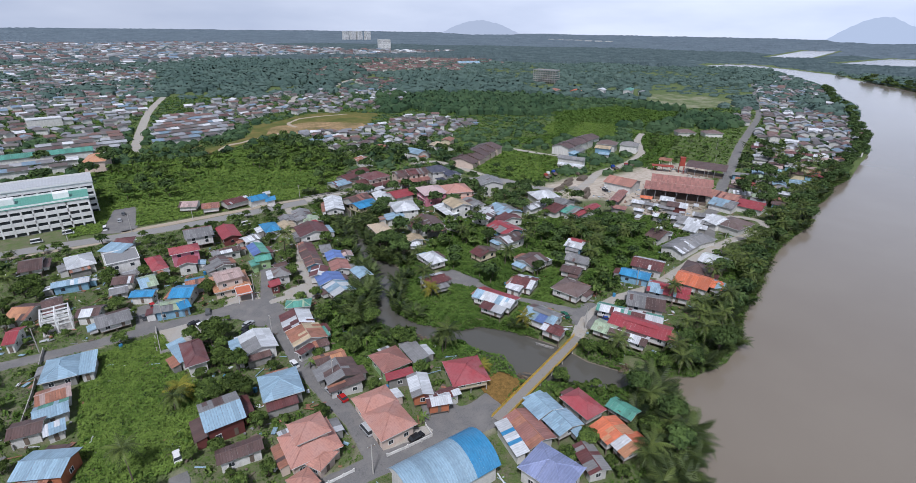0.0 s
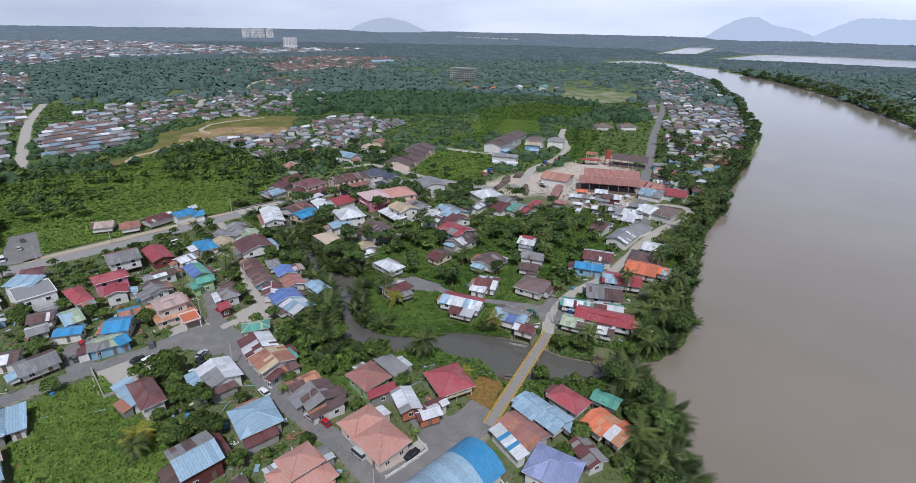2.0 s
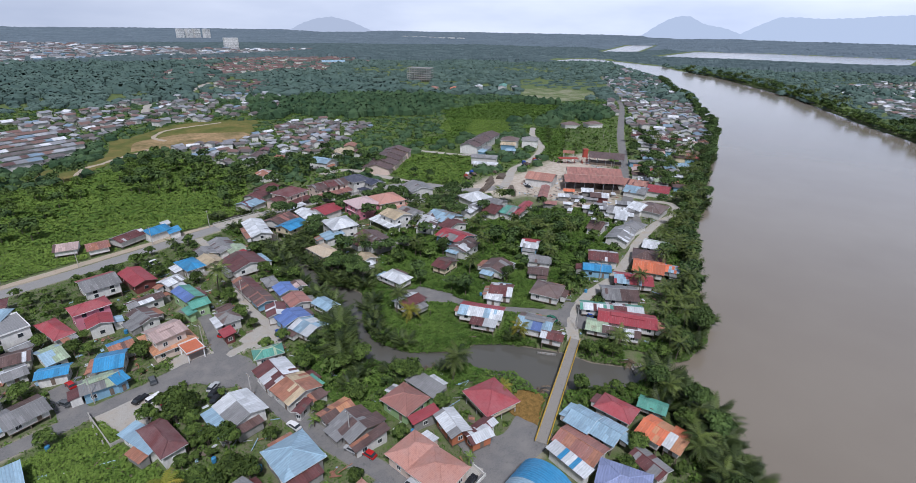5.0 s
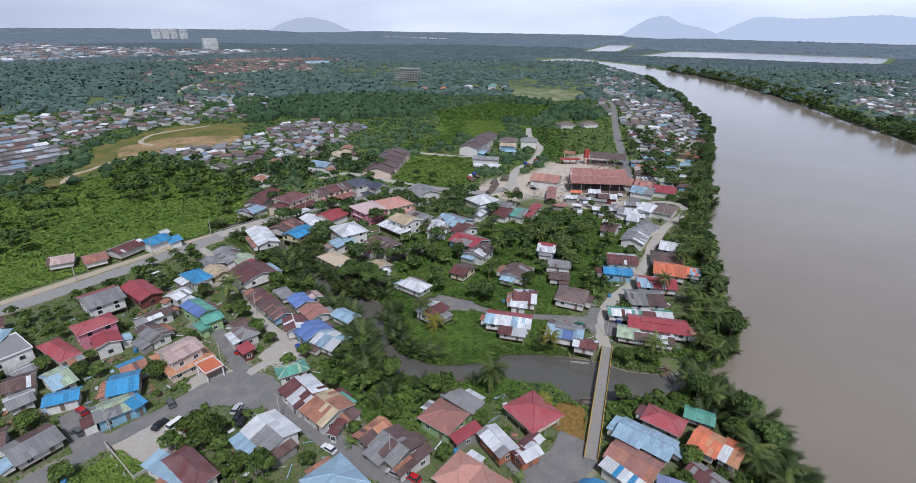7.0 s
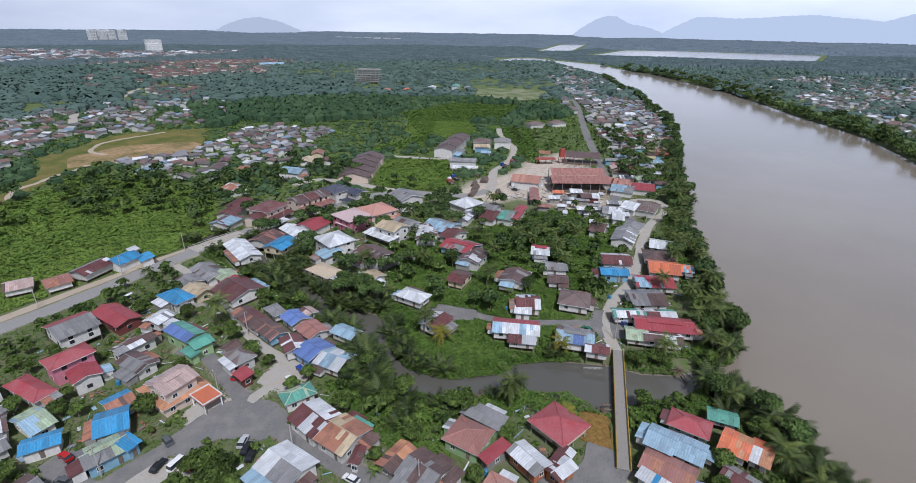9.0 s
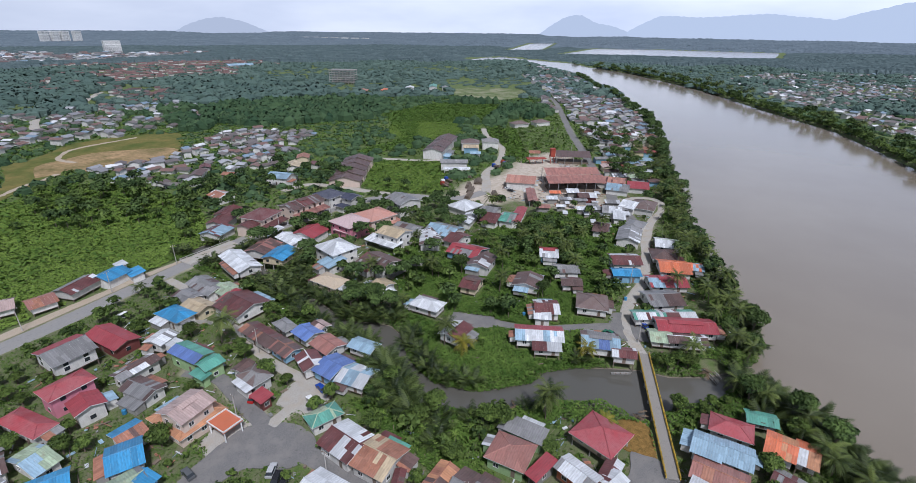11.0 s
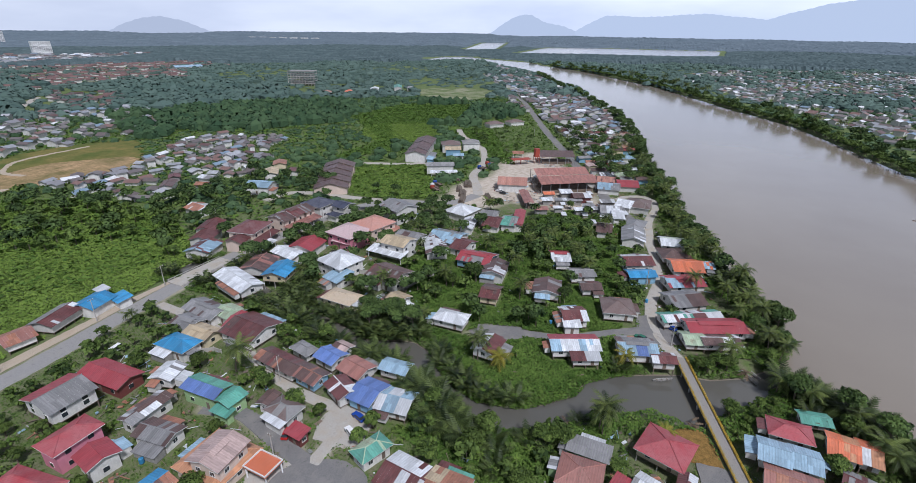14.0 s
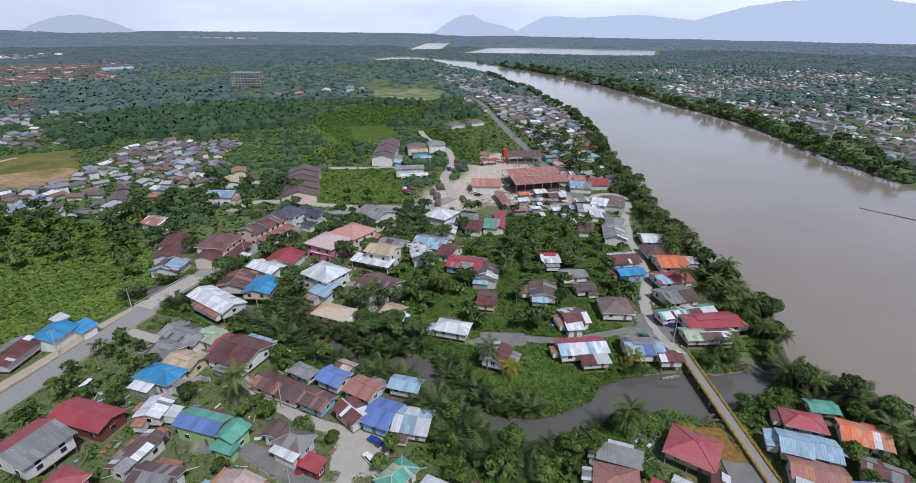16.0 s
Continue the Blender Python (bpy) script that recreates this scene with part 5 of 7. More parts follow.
def nipah(fronds, length, label):
    root = thing("nipah_palm", pose(0, 0, -500), label, "palm", "creek palms")
    out = []
    for s in range(3):
        for i in range(fronds // 3):
            base = np.array([rng.uniform(-0.8, 0.8), rng.uniform(-0.8, 0.8), -0.5])
            frond(out, base, 2.1 * i + s + rng.uniform(-0.3, 0.3), length * rng.uniform(0.7, 1.1), rng.uniform(0.9, 1.5), rng.uniform(0.5, 0.9), 12, 1.05, 0.35, False)
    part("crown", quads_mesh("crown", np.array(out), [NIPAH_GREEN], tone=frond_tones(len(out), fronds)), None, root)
    return root



def dead_fronds(x, y, label):
    """A heap of fallen dry palm fronds on the bank."""
    root = thing("frond_heap", pose(x, y, -0.7), label, "dead fronds", "heaps of fallen fronds")
    for i in range(9):
        out = []
        base = np.array([rng.uniform(-1.6, 1.6), rng.uniform(-1.2, 1.2), rng.uniform(0.2, 0.9)])
        frond(out, base, rng.uniform(0, 6.28), rng.uniform(2.2, 3.6), rng.uniform(-0.1, 0.25), 0.3, 8, 0.5, 0.2)
        part("frond", quads_mesh("frond", np.array(out), [DRY_FROND]), None, root)


def banana(label):
    root = thing("banana_plant", pose(0, 0, -500), label, "banana plant", "banana plants")
    a = Acc()
    a.beam((0, 0, -0.3), (0.1, 0, 2.2), 0.16, 6, 0, 0.1)
    part("stem", a, BARK, root)
    for i in range(8):
        out = []
        frond(out, np.array([0.1, 0, 2.1]), 2.4 * i, rng.uniform(1.8, 2.6), rng.uniform(0.5, 1.1), 0.9, 4, 0.34, 0.1)
        part("leaf", quads_mesh("leaf", np.array(out), [WEEDS]), None, root)
    return root


BROAD = [
    broadleaf(GREENERY, 3.2, 4.6, 1.6, 13, 95, 0.5, "bushy green broadleaf tree among the houses"),
    broadleaf(GREENERY, 2.4, 3.4, 1.2, 10, 85, 0.43, "small rounded green fruit tree in a yard"),
    broadleaf(GREENERY_2, 4.3, 6.4, 2.6, 19, 105, 0.58, "large dark green spreading tree"),
    broadleaf(GREENERY_2, 3.4, 7.0, 2.4, 17, 95, 0.5, "tall dark green tree with uneven crown"),
    broadleaf(GREENERY, 1.6, 2.1, 0.6, 7, 66, 0.36, "low leafy green garden bush"),
]
PALMS = [
    palm(7.5, 25, 4.6, PALM_GREEN, "tall coconut palm with drooping green fronds"),
    palm(9.5, 24, 4.8, PALM_GREEN, "tall leaning coconut palm near the bank", 1.0),
    palm(5.0, 21, 4.2, PALM_GREEN, "short young coconut palm with arching fronds", 0.2),
    palm(3.6, 20, 3.7, PALM_YELLOW, "yellowing coconut palm beside the creek", 0.2),
]
NIPAHS = [nipah(36, 6.6, "dense clump of upright nipah fronds on the mud bank"), nipah(30, 5.2, "low clump of nipah fronds at the water edge")]
BANANAS = [banana("banana plant with broad torn green leaves")]
used_once = set()
BULK = {}
stands = {"tree": 0, "palm_tree": 0, "nipah_palm": 0, "banana_plant": 0}


def leaves_of(ob):
    """The leaf quads of a plant and their tones, in its own space."""
    out, tones = [], []
    for c in ob.children:
        me = c.data
        if c.name.startswith(("crown", "leaf", "fan")):
            v = np.empty(len(me.vertices) * 3, np.float32)
            me.vertices.foreach_get("co", v)
            out.append(v.reshape(-1, 4, 3) + np.array(c.matrix_basis.translation))
            t = np.empty(len(me.polygons), np.float32)
            me.attributes["tone"].data.foreach_get("value", t)
            tones.append(t)
    return np.concatenate(out), np.concatenate(tones)


def plant(kinds, x, y, size=1.0, z=0.0):
    """Sets a copy of one of the kinds; the first of each kind is set itself."""
    ob = random.choice(kinds)
    base = ob.name.split(".")[0]
    if math.hypot(x + 18, y - 60) > 178 or stands[base] >= 225:
        BULK.setdefault(ob.name, []).append((x, y, z, size * random.uniform(0.85, 1.15), random.uniform(0, 6.28)))
        return None
    stands[base] += 1
    m = Matrix.Translation((x, y, z)) @ Matrix.Rotation(random.uniform(0, 6.28), 4, "Z") @ Matrix.Rotation(random.uniform(-0.05, 0.05), 4, "X")
    if ob.name in used_once:
        ob = copy_thing(ob, m)
    else:
        used_once.add(ob.name)
        ob.matrix_basis = m
    s = size * random.uniform(0.85, 1.15)
    ob.scale = (s, s, s * random.uniform(0.9, 1.1))
    return ob


# open water and boats at the creek mouth stay clear
FOOTPRINTS.append((107, 68.5, 30, 12, 7))
# nothing grows over the bridge or its approach
FOOTPRINTS.append((80.5, 80.7, 17.5, 54, 4.2))


def clear_of(p, margin, shore_min=0.6, road_gap=0.6):
    """Which points are on land and off houses, roads and yards."""
    ok = shore(p) > shore_min
    for x, y, rot, w, d in FOOTPRINTS:
        c, s = math.cos(radians(rot)), math.sin(radians(rot))
        q = p - (x, y)
        u, v = q[:, 0] * c + q[:, 1] * s, -q[:, 0] * s + q[:, 1] * c
        ok &= ~((np.abs(u) < w / 2 + margin) & (np.abs(v) < d / 2 + margin))
    for line, width in ROADS:
        ok &= far_from(p, line) > width / 2 + road_gap
    for ring in PAVED:
        ok &= ~inside(p, ring)
    return ok


def spread(ring, count, gap, margin, shore_min=0.6, road_gap=0.8):
    """Random free places inside a ring, at least a gap apart."""
    r = np.array(ring, float)
    lo, hi = r.min(0), r.max(0)
    p = rng.uniform(lo, hi, (count * 14, 2))
    p = p[inside(p, ring) & ~inside(p, LUSH[0])]
    p = p[clear_of(p, margin, shore_min, road_gap + 1.4)]
    out = []
    for q in p:
        if len(out) >= count:
            break
        if all((q[0] - o[0]) ** 2 + (q[1] - o[1]) ** 2 > gap * gap for o in out):
            out.append(q)
    return out


def along(line, off0, off1, every):
    """Places beside a line, between two offsets to its left."""
    c = smooth_line(line, every)
    t = np.gradient(c, axis=0)
    t /= np.hypot(*t.T)[:, None]
    n = np.stack([-t[:, 1], t[:, 0]], 1)
    return c + n * rng.uniform(off0, off1, (len(c), 1)) + rng.uniform(-every / 2, every / 2, (len(c), 1)) * t


def band(line, off0, off1, every, kinds, size, margin=1.5, shore_min=0.2, chance=1.0):
    p = along(line, off0, off1, every)
    for q in p[clear_of(p, margin, shore_min, 2.2)]:
        if random.random() < chance:
            plant(kinds, *q, size, -0.15)


# single palms that stand out
for x, y in ((80, 143), (65, 105), (152, 167), (-4, 122), (-14, 103), (47, 203), (-44, 217), (152, 200), (143, 195), (117, 170), (195, 181), (105, 191)):
    plant(PALMS[:3], x, y, 0.95)
for x, y in ((107, 75), (117, 61), (143, 69), (187, 88), (249, 96), (120, 64), (147, 84), (153, 68), (175, 87), (264, 108), (203, 96), (196, 123), (148, 122), (137, 149), (119, 142), (66.5, 106)):
    plant(PALMS[:2], x, y, 0.95)
for x, y in ((69.5, 91.5), (96, 103), (80, 136), (-2, 126)):
    plant(PALMS[3:], x, y, 1.0)
for x, y in ((122, 128), (118, 132), (134, 108), (127, 105), (86, 133), (46, 84), (30, 120), (55, 86), (57, 87)):
    plant(BANANAS, x, y, 1.0)

for x, y in ((61.5, 117.5), (65.0, 114.6), (77.5, 84.6), (106.5, 71.5)):
    dead_fronds(x, y, "heap of fallen dry brown palm fronds on the creek bank")

# the river bank
river_mid = near_bank[9:23]
band(river_mid, 1.8, 4.6, 2.6, NIPAHS + BROAD[2:4] + NIPAHS, 0.85, 0.8)
band(river_mid, 3.5, 9.0, 3.4, BROAD[2:4] + PALMS[:2] + PALMS[:2] + NIPAHS, 0.85, 0.8, 0.2, 0.7)
band(river_mid, 8.0, 15.0, 4.4, BROAD[2:4] + PALMS[:3] + PALMS[:3], 0.8, 1.2, 0.2, 0.55)
band(near_bank[3:9], 0.3, 5.0, 1.9, NIPAHS[:1], 1.0, 0.8)
band(near_bank[3:9], 4.0, 11.0, 2.6, NIPAHS[:1] + PALMS[2:3] + BROAD[3:4], 0.95, 0.8)
band(near_bank[22:29], 4.0, 9.0, 5.5, BROAD[1:4], 1.0, 1.0, 0.2, 0.7)
band(far_bank[3:12], -0.5, 4.5, 2.6, BROAD[4:] + BROAD[1:2], 1.3, 1.0, -3.0)
band(far_bank[3:12], -1.0, 3.5, 5.0, BROAD[:2], 1.0, 1.0, -4.0, 0.8)
band(far_bank[3:12], 1.5, 8.0, 7.0, BROAD[:3], 1.2, 1.0, 0.2, 0.6)
band(far_bank[3:12], 4.0, 20.0, 8.0, BROAD[:4] + PALMS[:2], 1.5, 1.0, 0.2, 0.6)
band(near_bank[22:29], 8.0, 16.0, 16.0, BROAD[2:4], 1.0, 1.0)
# the creek
band(creek_south[:6], 1.5, 4.0, 3.6, NIPAHS[1:] + BROAD[4:] + BROAD[1:2], 0.6, 0.6)
band(creek_south[14:26], 0.3, 3.5, 2.0, NIPAHS, 0.85, 0.5)
band(creek_south[10:13], 1.0, 4.0, 3.2, NIPAHS[1:] + BROAD[4:] + BROAD[4:] + BANANAS, 0.6, 0.5)
band(creek_south[13:17], 1.0, 7.0, 1.6, NIPAHS[:1], 1.1, 0.8)
band(creek_north[:9], 0.3, 6.0, 1.7, NIPAHS, 0.95, 0.5)
band(creek_north[:9], 4.0, 14.0, 2.2, NIPAHS[:1] + BROAD[2:4] + PALMS[2:3], 0.85, 0.6)
band(creek_north[9:14], 0.6, 4.0, 3.0, NIPAHS, 0.75, 0.5)
band(creek_north[17:], 0.6, 5.0, 3.2, BROAD[:2] + BROAD[4:] + NIPAHS[1:], 0.75, 0.5)
# yards and gaps between the houses
YARDS = [
    ([(-52, 82), (60, 82), (60, 160), (-52, 160)], 75, 3.6, BROAD[:2] + BROAD[4:] + BROAD[1:2], 0.85),
    ([(-52, 158), (64, 158), (76, 200), (80, 256), (-52, 256)], 120, 3.4, BROAD[:2] + BROAD[4:] + BROAD[1:2], 0.85),
    ([(46, 46), (88, 46), (96, 78), (60, 74)], 22, 3.0, BROAD[:2] + BROAD[4:], 0.8),
    ([(1, 104), (12, 104), (14, 150), (3, 156)], 22, 2.8, BROAD[:2] + BROAD[4:], 0.9),
    ([(100, 100), (150, 110), (230, 118), (226, 160), (186, 166), (150, 170), (112, 190), (88, 166)], 75, 4.0, BROAD[:2] + BROAD[3:], 0.85),
    ([(142, 124), (196, 128), (190, 156), (150, 160)], 34, 3.6, BROAD[2:4] + PALMS[:2], 0.8),
    ([(96, 166), (140, 172), (205, 176), (205, 255), (96, 255)], 85, 4.2, BROAD[:4], 0.85),
    ([(110, 88), (150, 84), (260, 112), (258, 125), (180, 112), (118, 106)], 40, 3.8, BROAD[:2] + BROAD[4:], 0.8),
    ([(90, 290), (112, 268), (200, 262), (215, 300), (200, 345), (130, 345)], 60, 4.8, BROAD[:4], 0.95),
    ([(44, 114), (58, 108), (61, 112), (54, 126), (50, 140), (54, 148), (47, 150), (42, 130)], 26, 2.7, BROAD[:2] + BROAD[4:] + NIPAHS[1:] + BANANAS, 0.85),
    ([(66, 345), (74, 385), (88, 424), (118, 436), (130, 367), (127, 330), (108, 296), (86, 274), (98, 305), (90, 327)], 54, 5.6, BROAD[:4] + BROAD[:2], 1.1),
    ([(-12, 308), (-12, 366), (10, 421), (45, 425), (60, 405), (66, 364), (40, 350), (28, 341), (14, 300)], 36, 6.0, BROAD[:4] + BROAD[:2], 1.1),
    ([(-60, 310), (-12, 308), (-12, 366), (8, 420), (-50, 420)], 26, 5.4, BROAD[:4], 1.1),
    ([(-60, 262), (60, 262), (60, 252), (-60, 252)], 16, 4.0, BROAD[:2] + PALMS[2:3], 0.8),
    ([(210, 100), (260, 128), (330, 150), (330, 118), (280, 100)], 26, 4.2, BROAD[:4], 0.85),
    ([(280, 118), (318, 126), (400, 132), (446, 138), (440, 215), (390, 190), (340, 164), (296, 146)], 46, 6.0, BROAD[2:4] + PALMS[:1], 0.95),
    ([(296, 168), (412, 226), (405, 300), (330, 235)], 16, 6.0, BROAD[:2], 0.9),
]
for ring, count, gap, kinds, size in YARDS:
    for q in spread(ring, count, gap, 1.0):
        plant(kinds, *q, size, -0.1)


# low growth: weeds and grass tufts
def weeds(name, rings, density, size, mat, label, height=0.6, margin=0.2, flat=0.4):
    out = []
    for ring in rings:
        r = np.array(ring, float)
        lo, hi = r.min(0), r.max(0)
        n = int(density * np.prod(hi - lo))
        p = rng.uniform(lo, hi, (n, 2))
        p = p[inside(p, ring)]
        p = p[clear_of(p, margin, -0.45, 0.1)]
        out.append(p)
    p = np.concatenate(out)
    n = len(p)
    lump = 0.5 + 0.5 * np.sin(p[:, 0] * 0.55 + 2 * np.sin(p[:, 1] * 0.21)) * np.sin(p[:, 1] * 0.6 + 1.5 * np.sin(p[:, 0] * 0.17))
    c = np.column_stack([p, rng.uniform(0.0, 0.5, n) * height + lump * height])
    c[:, 2] += np.minimum(0, (shore(p) - 2.5) * 0.5)
    c[:, 2] = np.maximum(c[:, 2], -1.5)
    quads = leaf_quads(c, np.tile([0, 0, 1.0], (n, 1)), rng.uniform(0.6, 1.4, n) * size, 1.0, flat)
    patchy = 0.5 + 0.3 * np.sin(p[:, 0] * 0.9 + 3 * np.sin(p[:, 1] * 0.33)) * np.sin(p[:, 1] * 0.8 + 2 * np.sin(p[:, 0] * 0.27)) + 0.2 * np.sin(p[:, 0] * 0.11 + 2) * np.sin(p[:, 1] * 0.13)
    tone = patchy + rng.normal(0, 0.2, n)
    tagged(part(name, quads_mesh(name, quads, [mat], tone=tone), None), label, "plants", kind="stuff")


weeds("weeds", LUSH[:1], 19.0, 0.38, WEEDS, "dense bright green creeping weeds on the empty lot", 0.7)
weeds("weeds", LUSH[2:4], 17.0, 0.42, WEEDS_2, "dense green creepers and water plants on the island", 0.5)
weeds("weeds", LUSH[1:2], 6.8, 0.58, WEEDS, "tall green swamp weeds beyond the road", 0.4, flat=0.38)
weeds("weeds", LUSH[4:6], 5.4, 0.58, WEEDS, "bright green rank grass on the open lots", 0.3, flat=0.3)
weeds("weeds", LUSH[6:], 1.0, 1.25, WEEDS_2, "rough green grass on the open lots", 0.5)
VILLAGE = [[(-55, 60), (66, 60), (78, 110), (56, 130), (80, 200), (84, 256), (-55, 256)], [(88, 166), (100, 160), (205, 170), (205, 256), (96, 256)], [(104, 62), (150, 62), (330, 112), (300, 140), (240, 130), (104, 100)], [(60, 20), (100, 46), (96, 78), (60, 74)]]
weeds("grass_tufts", VILLAGE, 2.4, 0.38, WEEDS_2, "rough grass tufts between the village houses", 0.22)
bank_strip = near_bank[8:23] + [(x - 6, y + 12) for x, y in near_bank[22:7:-1]]
weeds("bank_plants", [bank_strip, creek_south + [(x - 8, y - 4) for x, y in creek_south[8::-1]], creek_south[8:] + [(x - 9, y) for x, y in creek_south[:7:-1]], creek_north[:10] + [(x + 10, y) for x, y in creek_north[9::-1]], creek_north[16:] + [(x + 6, y + 7) for x, y in creek_north[:15:-1]]], 9.0, 0.44, WEEDS_2, "tangled green bank plants at the water edge", 0.9)


def far_plants():
    """The plants past the counted ones, joined by kind, with fewer and larger leaf clumps."""
    for ob in BROAD + PALMS + NIPAHS + BANANAS:
        spots = BULK.get(ob.name, [])
        if not spots:
            continue
        q, shade = leaves_of(ob)
        if "palm" in ob.name:
            keep = rng.permutation(len(q))[: len(q) // 2]
            q, shade = q[keep], shade[keep]
            mid = q.mean(1, keepdims=True)
            q = mid + (q - mid) * 1.35
        else:
            keep = rng.permutation(len(q))[: len(q) // 7]
            q, shade = q[keep], shade[keep]
            mid = q.mean(1, keepdims=True)
            q = mid + (q - mid) * 2.1
        out, tones = [], []
        for x, y, z, s, t in spots:
            c, k = math.cos(t), math.sin(t)
            turn = np.array([[c, k, 0], [-k, c, 0], [0, 0, 1]])
            out.append(q @ turn * s + (x, y, z))
            tones.append(shade + rng.uniform(-0.25, 0.25))
        mat = [c.data.materials[0] for c in ob.children if c.name.startswith(("crown", "leaf", "fan"))][0]
        mat = FAR_LEAVES.get(mat.name, mat)
        kind = "far_palms" if "palm" in ob.name else "far_trees"
        tagged(part(kind, quads_mesh(kind, np.concatenate(out), [mat], tone=np.concatenate(tones)), None), "far " + ob["label"] + ", many together", "trees", kind="stuff")
        a = Acc()
        for x, y, z, s, t in spots:
            a.beam((x, y, -0.5), (x, y, z + 2.6 * s), 0.16 * s, 5, 0, 0.1 * s)
        tagged(part("far_trunks", a, BARK), "far tree trunks under the crowns", "trees", kind="stuff")


far_plants()
for spare in BROAD + PALMS + NIPAHS + BANANAS:
    if spare.name not in used_once:
        for ob in (*spare.children_recursive, spare):
            bpy.data.objects.remove(ob)


def bushes():
    """Small bushes in the yards, too many to count."""
    out = []
    for ring, count in ((VILLAGE[0], 420), (VILLAGE[1], 150), (VILLAGE[2], 150), (VILLAGE[3], 60), (LUSH[2], 90), (LUSH[3], 60)):
        r = np.array(ring, float)
        p = rng.uniform(r.min(0), r.max(0), (count * 5, 2))
        p = p[inside(p, ring)]
        p = p[clear_of(p, 0.7, 1.0, 1.2)][:count]
        for x, y in p:
            rad = rng.uniform(0.6, 1.5)
            d = rng.normal(0, 1, (34, 3))
            d[:, 2] = np.abs(d[:, 2])
            d /= np.linalg.norm(d, axis=1)[:, None]
            c = np.array([x, y, 0]) + d * np.array([rad, rad, rad * 1.1]) * rng.uniform(0.6, 1.05, (34, 1))
            out.append(leaf_quads(c, d + np.array([0, 0, 0.5]), rng.uniform(0.3, 0.7, 34)))
    for mat, k, tone in ((GREENERY, 0, "dark green"), (WEEDS_2, 1, "fresh green")):
        tagged(part("bushes", quads_mesh("bushes", np.concatenate(out[k::2]), [mat]), None), f"small {tone} bushes between the village houses", "plants", kind="stuff")


bushes()


def scrub():
    """Low scrub over the open land past the village, in loose clumps."""
    n = 85000
    r = np.sqrt(rng.uniform(300 ** 2, 760 ** 2, n))
    t = np.radians(rng.uniform(-2, 100, n))
    p = np.stack([r * np.cos(t), r * np.sin(t)], 1)
    p = p[(p[:, 1] > 0.45 * p[:, 0] - 20) & (shore(p) > 3)]
    p = p[~inside(p, bare_land) & ~inside(p, pale_field) & ~inside(p, yard_mill) & ~inside(p, grass_square)]
    p = p[clear_of(p, 0.5, 2.0, 0.6)]
    n = len(p)
    lump = np.sin(p[:, 0] * 0.11 + np.sin(p[:, 1] * 0.05) * 2) * np.sin(p[:, 1] * 0.13 + 1)
    c = np.column_stack([p, rng.uniform(0.1, 0.9, n) + 0.6 * np.maximum(lump, 0)])
    q = leaf_quads(c, np.tile([0, 0, 1.0], (n, 1)), rng.uniform(1.0, 2.4, n), 0.8, 0.4)
    tagged(part("scrub", quads_mesh("scrub", q, [WEEDS_2]), None), "low green scrub over the open land", "plants", kind="stuff")



# ---- larger buildings ----
def block(x, y, rot, w, d, floors, label, storey=3.2, bays=10, wall=WHITE_PAINT, roof="g", glazed=True, name="apartment_building"):
    """A building of several storeys with slab edges, piers and windows on its four sides."""
    root = thing(name, pose(x, y, 0, 0, 0, rot), label, "building")
    h = floors * storey
    FOOTPRINTS.append((x, y, rot, w, d))
    a = Acc()
    a.box((0, 0, h / 2 - 0.2), (w - 1.2, d - 1.2, h + 0.4))
    if glazed:
        part("core", a, WALLS["g"], root)
    for k in range(floors):
        a = Acc()
        z = k * storey
        deep = 1.65 if math.hypot(x, y) < 1200 else 2.1
        deep = deep if glazed else 0.5
        a.box((0, 0, z + storey - deep / 2), (w, d, deep))
        part("storey_band", a, wall, root)
    b = Acc()
    b.box((0, 0, h / 2), (0.6, 0.4, h - 0.1))
    pier = b.mesh("pier", [wall])
    pane = Acc()
    pane.box((0, 0, 0), (w / bays - 0.9, 0.08, storey - 1.25))
    pane_m = pane.mesh("window", [GLASS])
    for i in range(bays + 1):
        for s in (-1, 1):
            part("pier", pier, None, root, at=pose(-w / 2 + 0.25 + (w - 0.5) * i / bays, s * (d / 2 - 0.2), 0))
    if glazed:
        if math.hypot(x, y) > 1200:
            strip = Acc()
            strip.box((0, 0, 0), (w - 1.4, 0.08, storey - 1.25))
            strip_m = strip.mesh("window_strip", [GLASS])
            for k in range(floors):
                for s in (-1, 1):
                    part("window_strip", strip_m, None, root, at=pose(0, s * (d / 2 - 0.56), k * storey + (storey - 1.1) / 2))
        for k in range(floors) if math.hypot(x, y) <= 1200 else ():
            for i in range(bays):
                for s in (-1, 1):
                    part("window", pane_m, None, root, at=pose(-w / 2 + w * (i + 0.5) / bays, s * (d / 2 - 0.56), k * storey + (storey - 1.1) / 2))
    a = Acc()
    a.box((0, 0, h + 0.25), (w + 0.6, d + 0.6, 0.3))
    part("roof_slab", a, ROOFS[roof], root)
    for s in (-1, 1):
        a = Acc()
        a.box((0, s * d / 2, h + 0.75), (w + 0.6, 0.2, 0.7))
        part("parapet", a, wall, root)
    return root


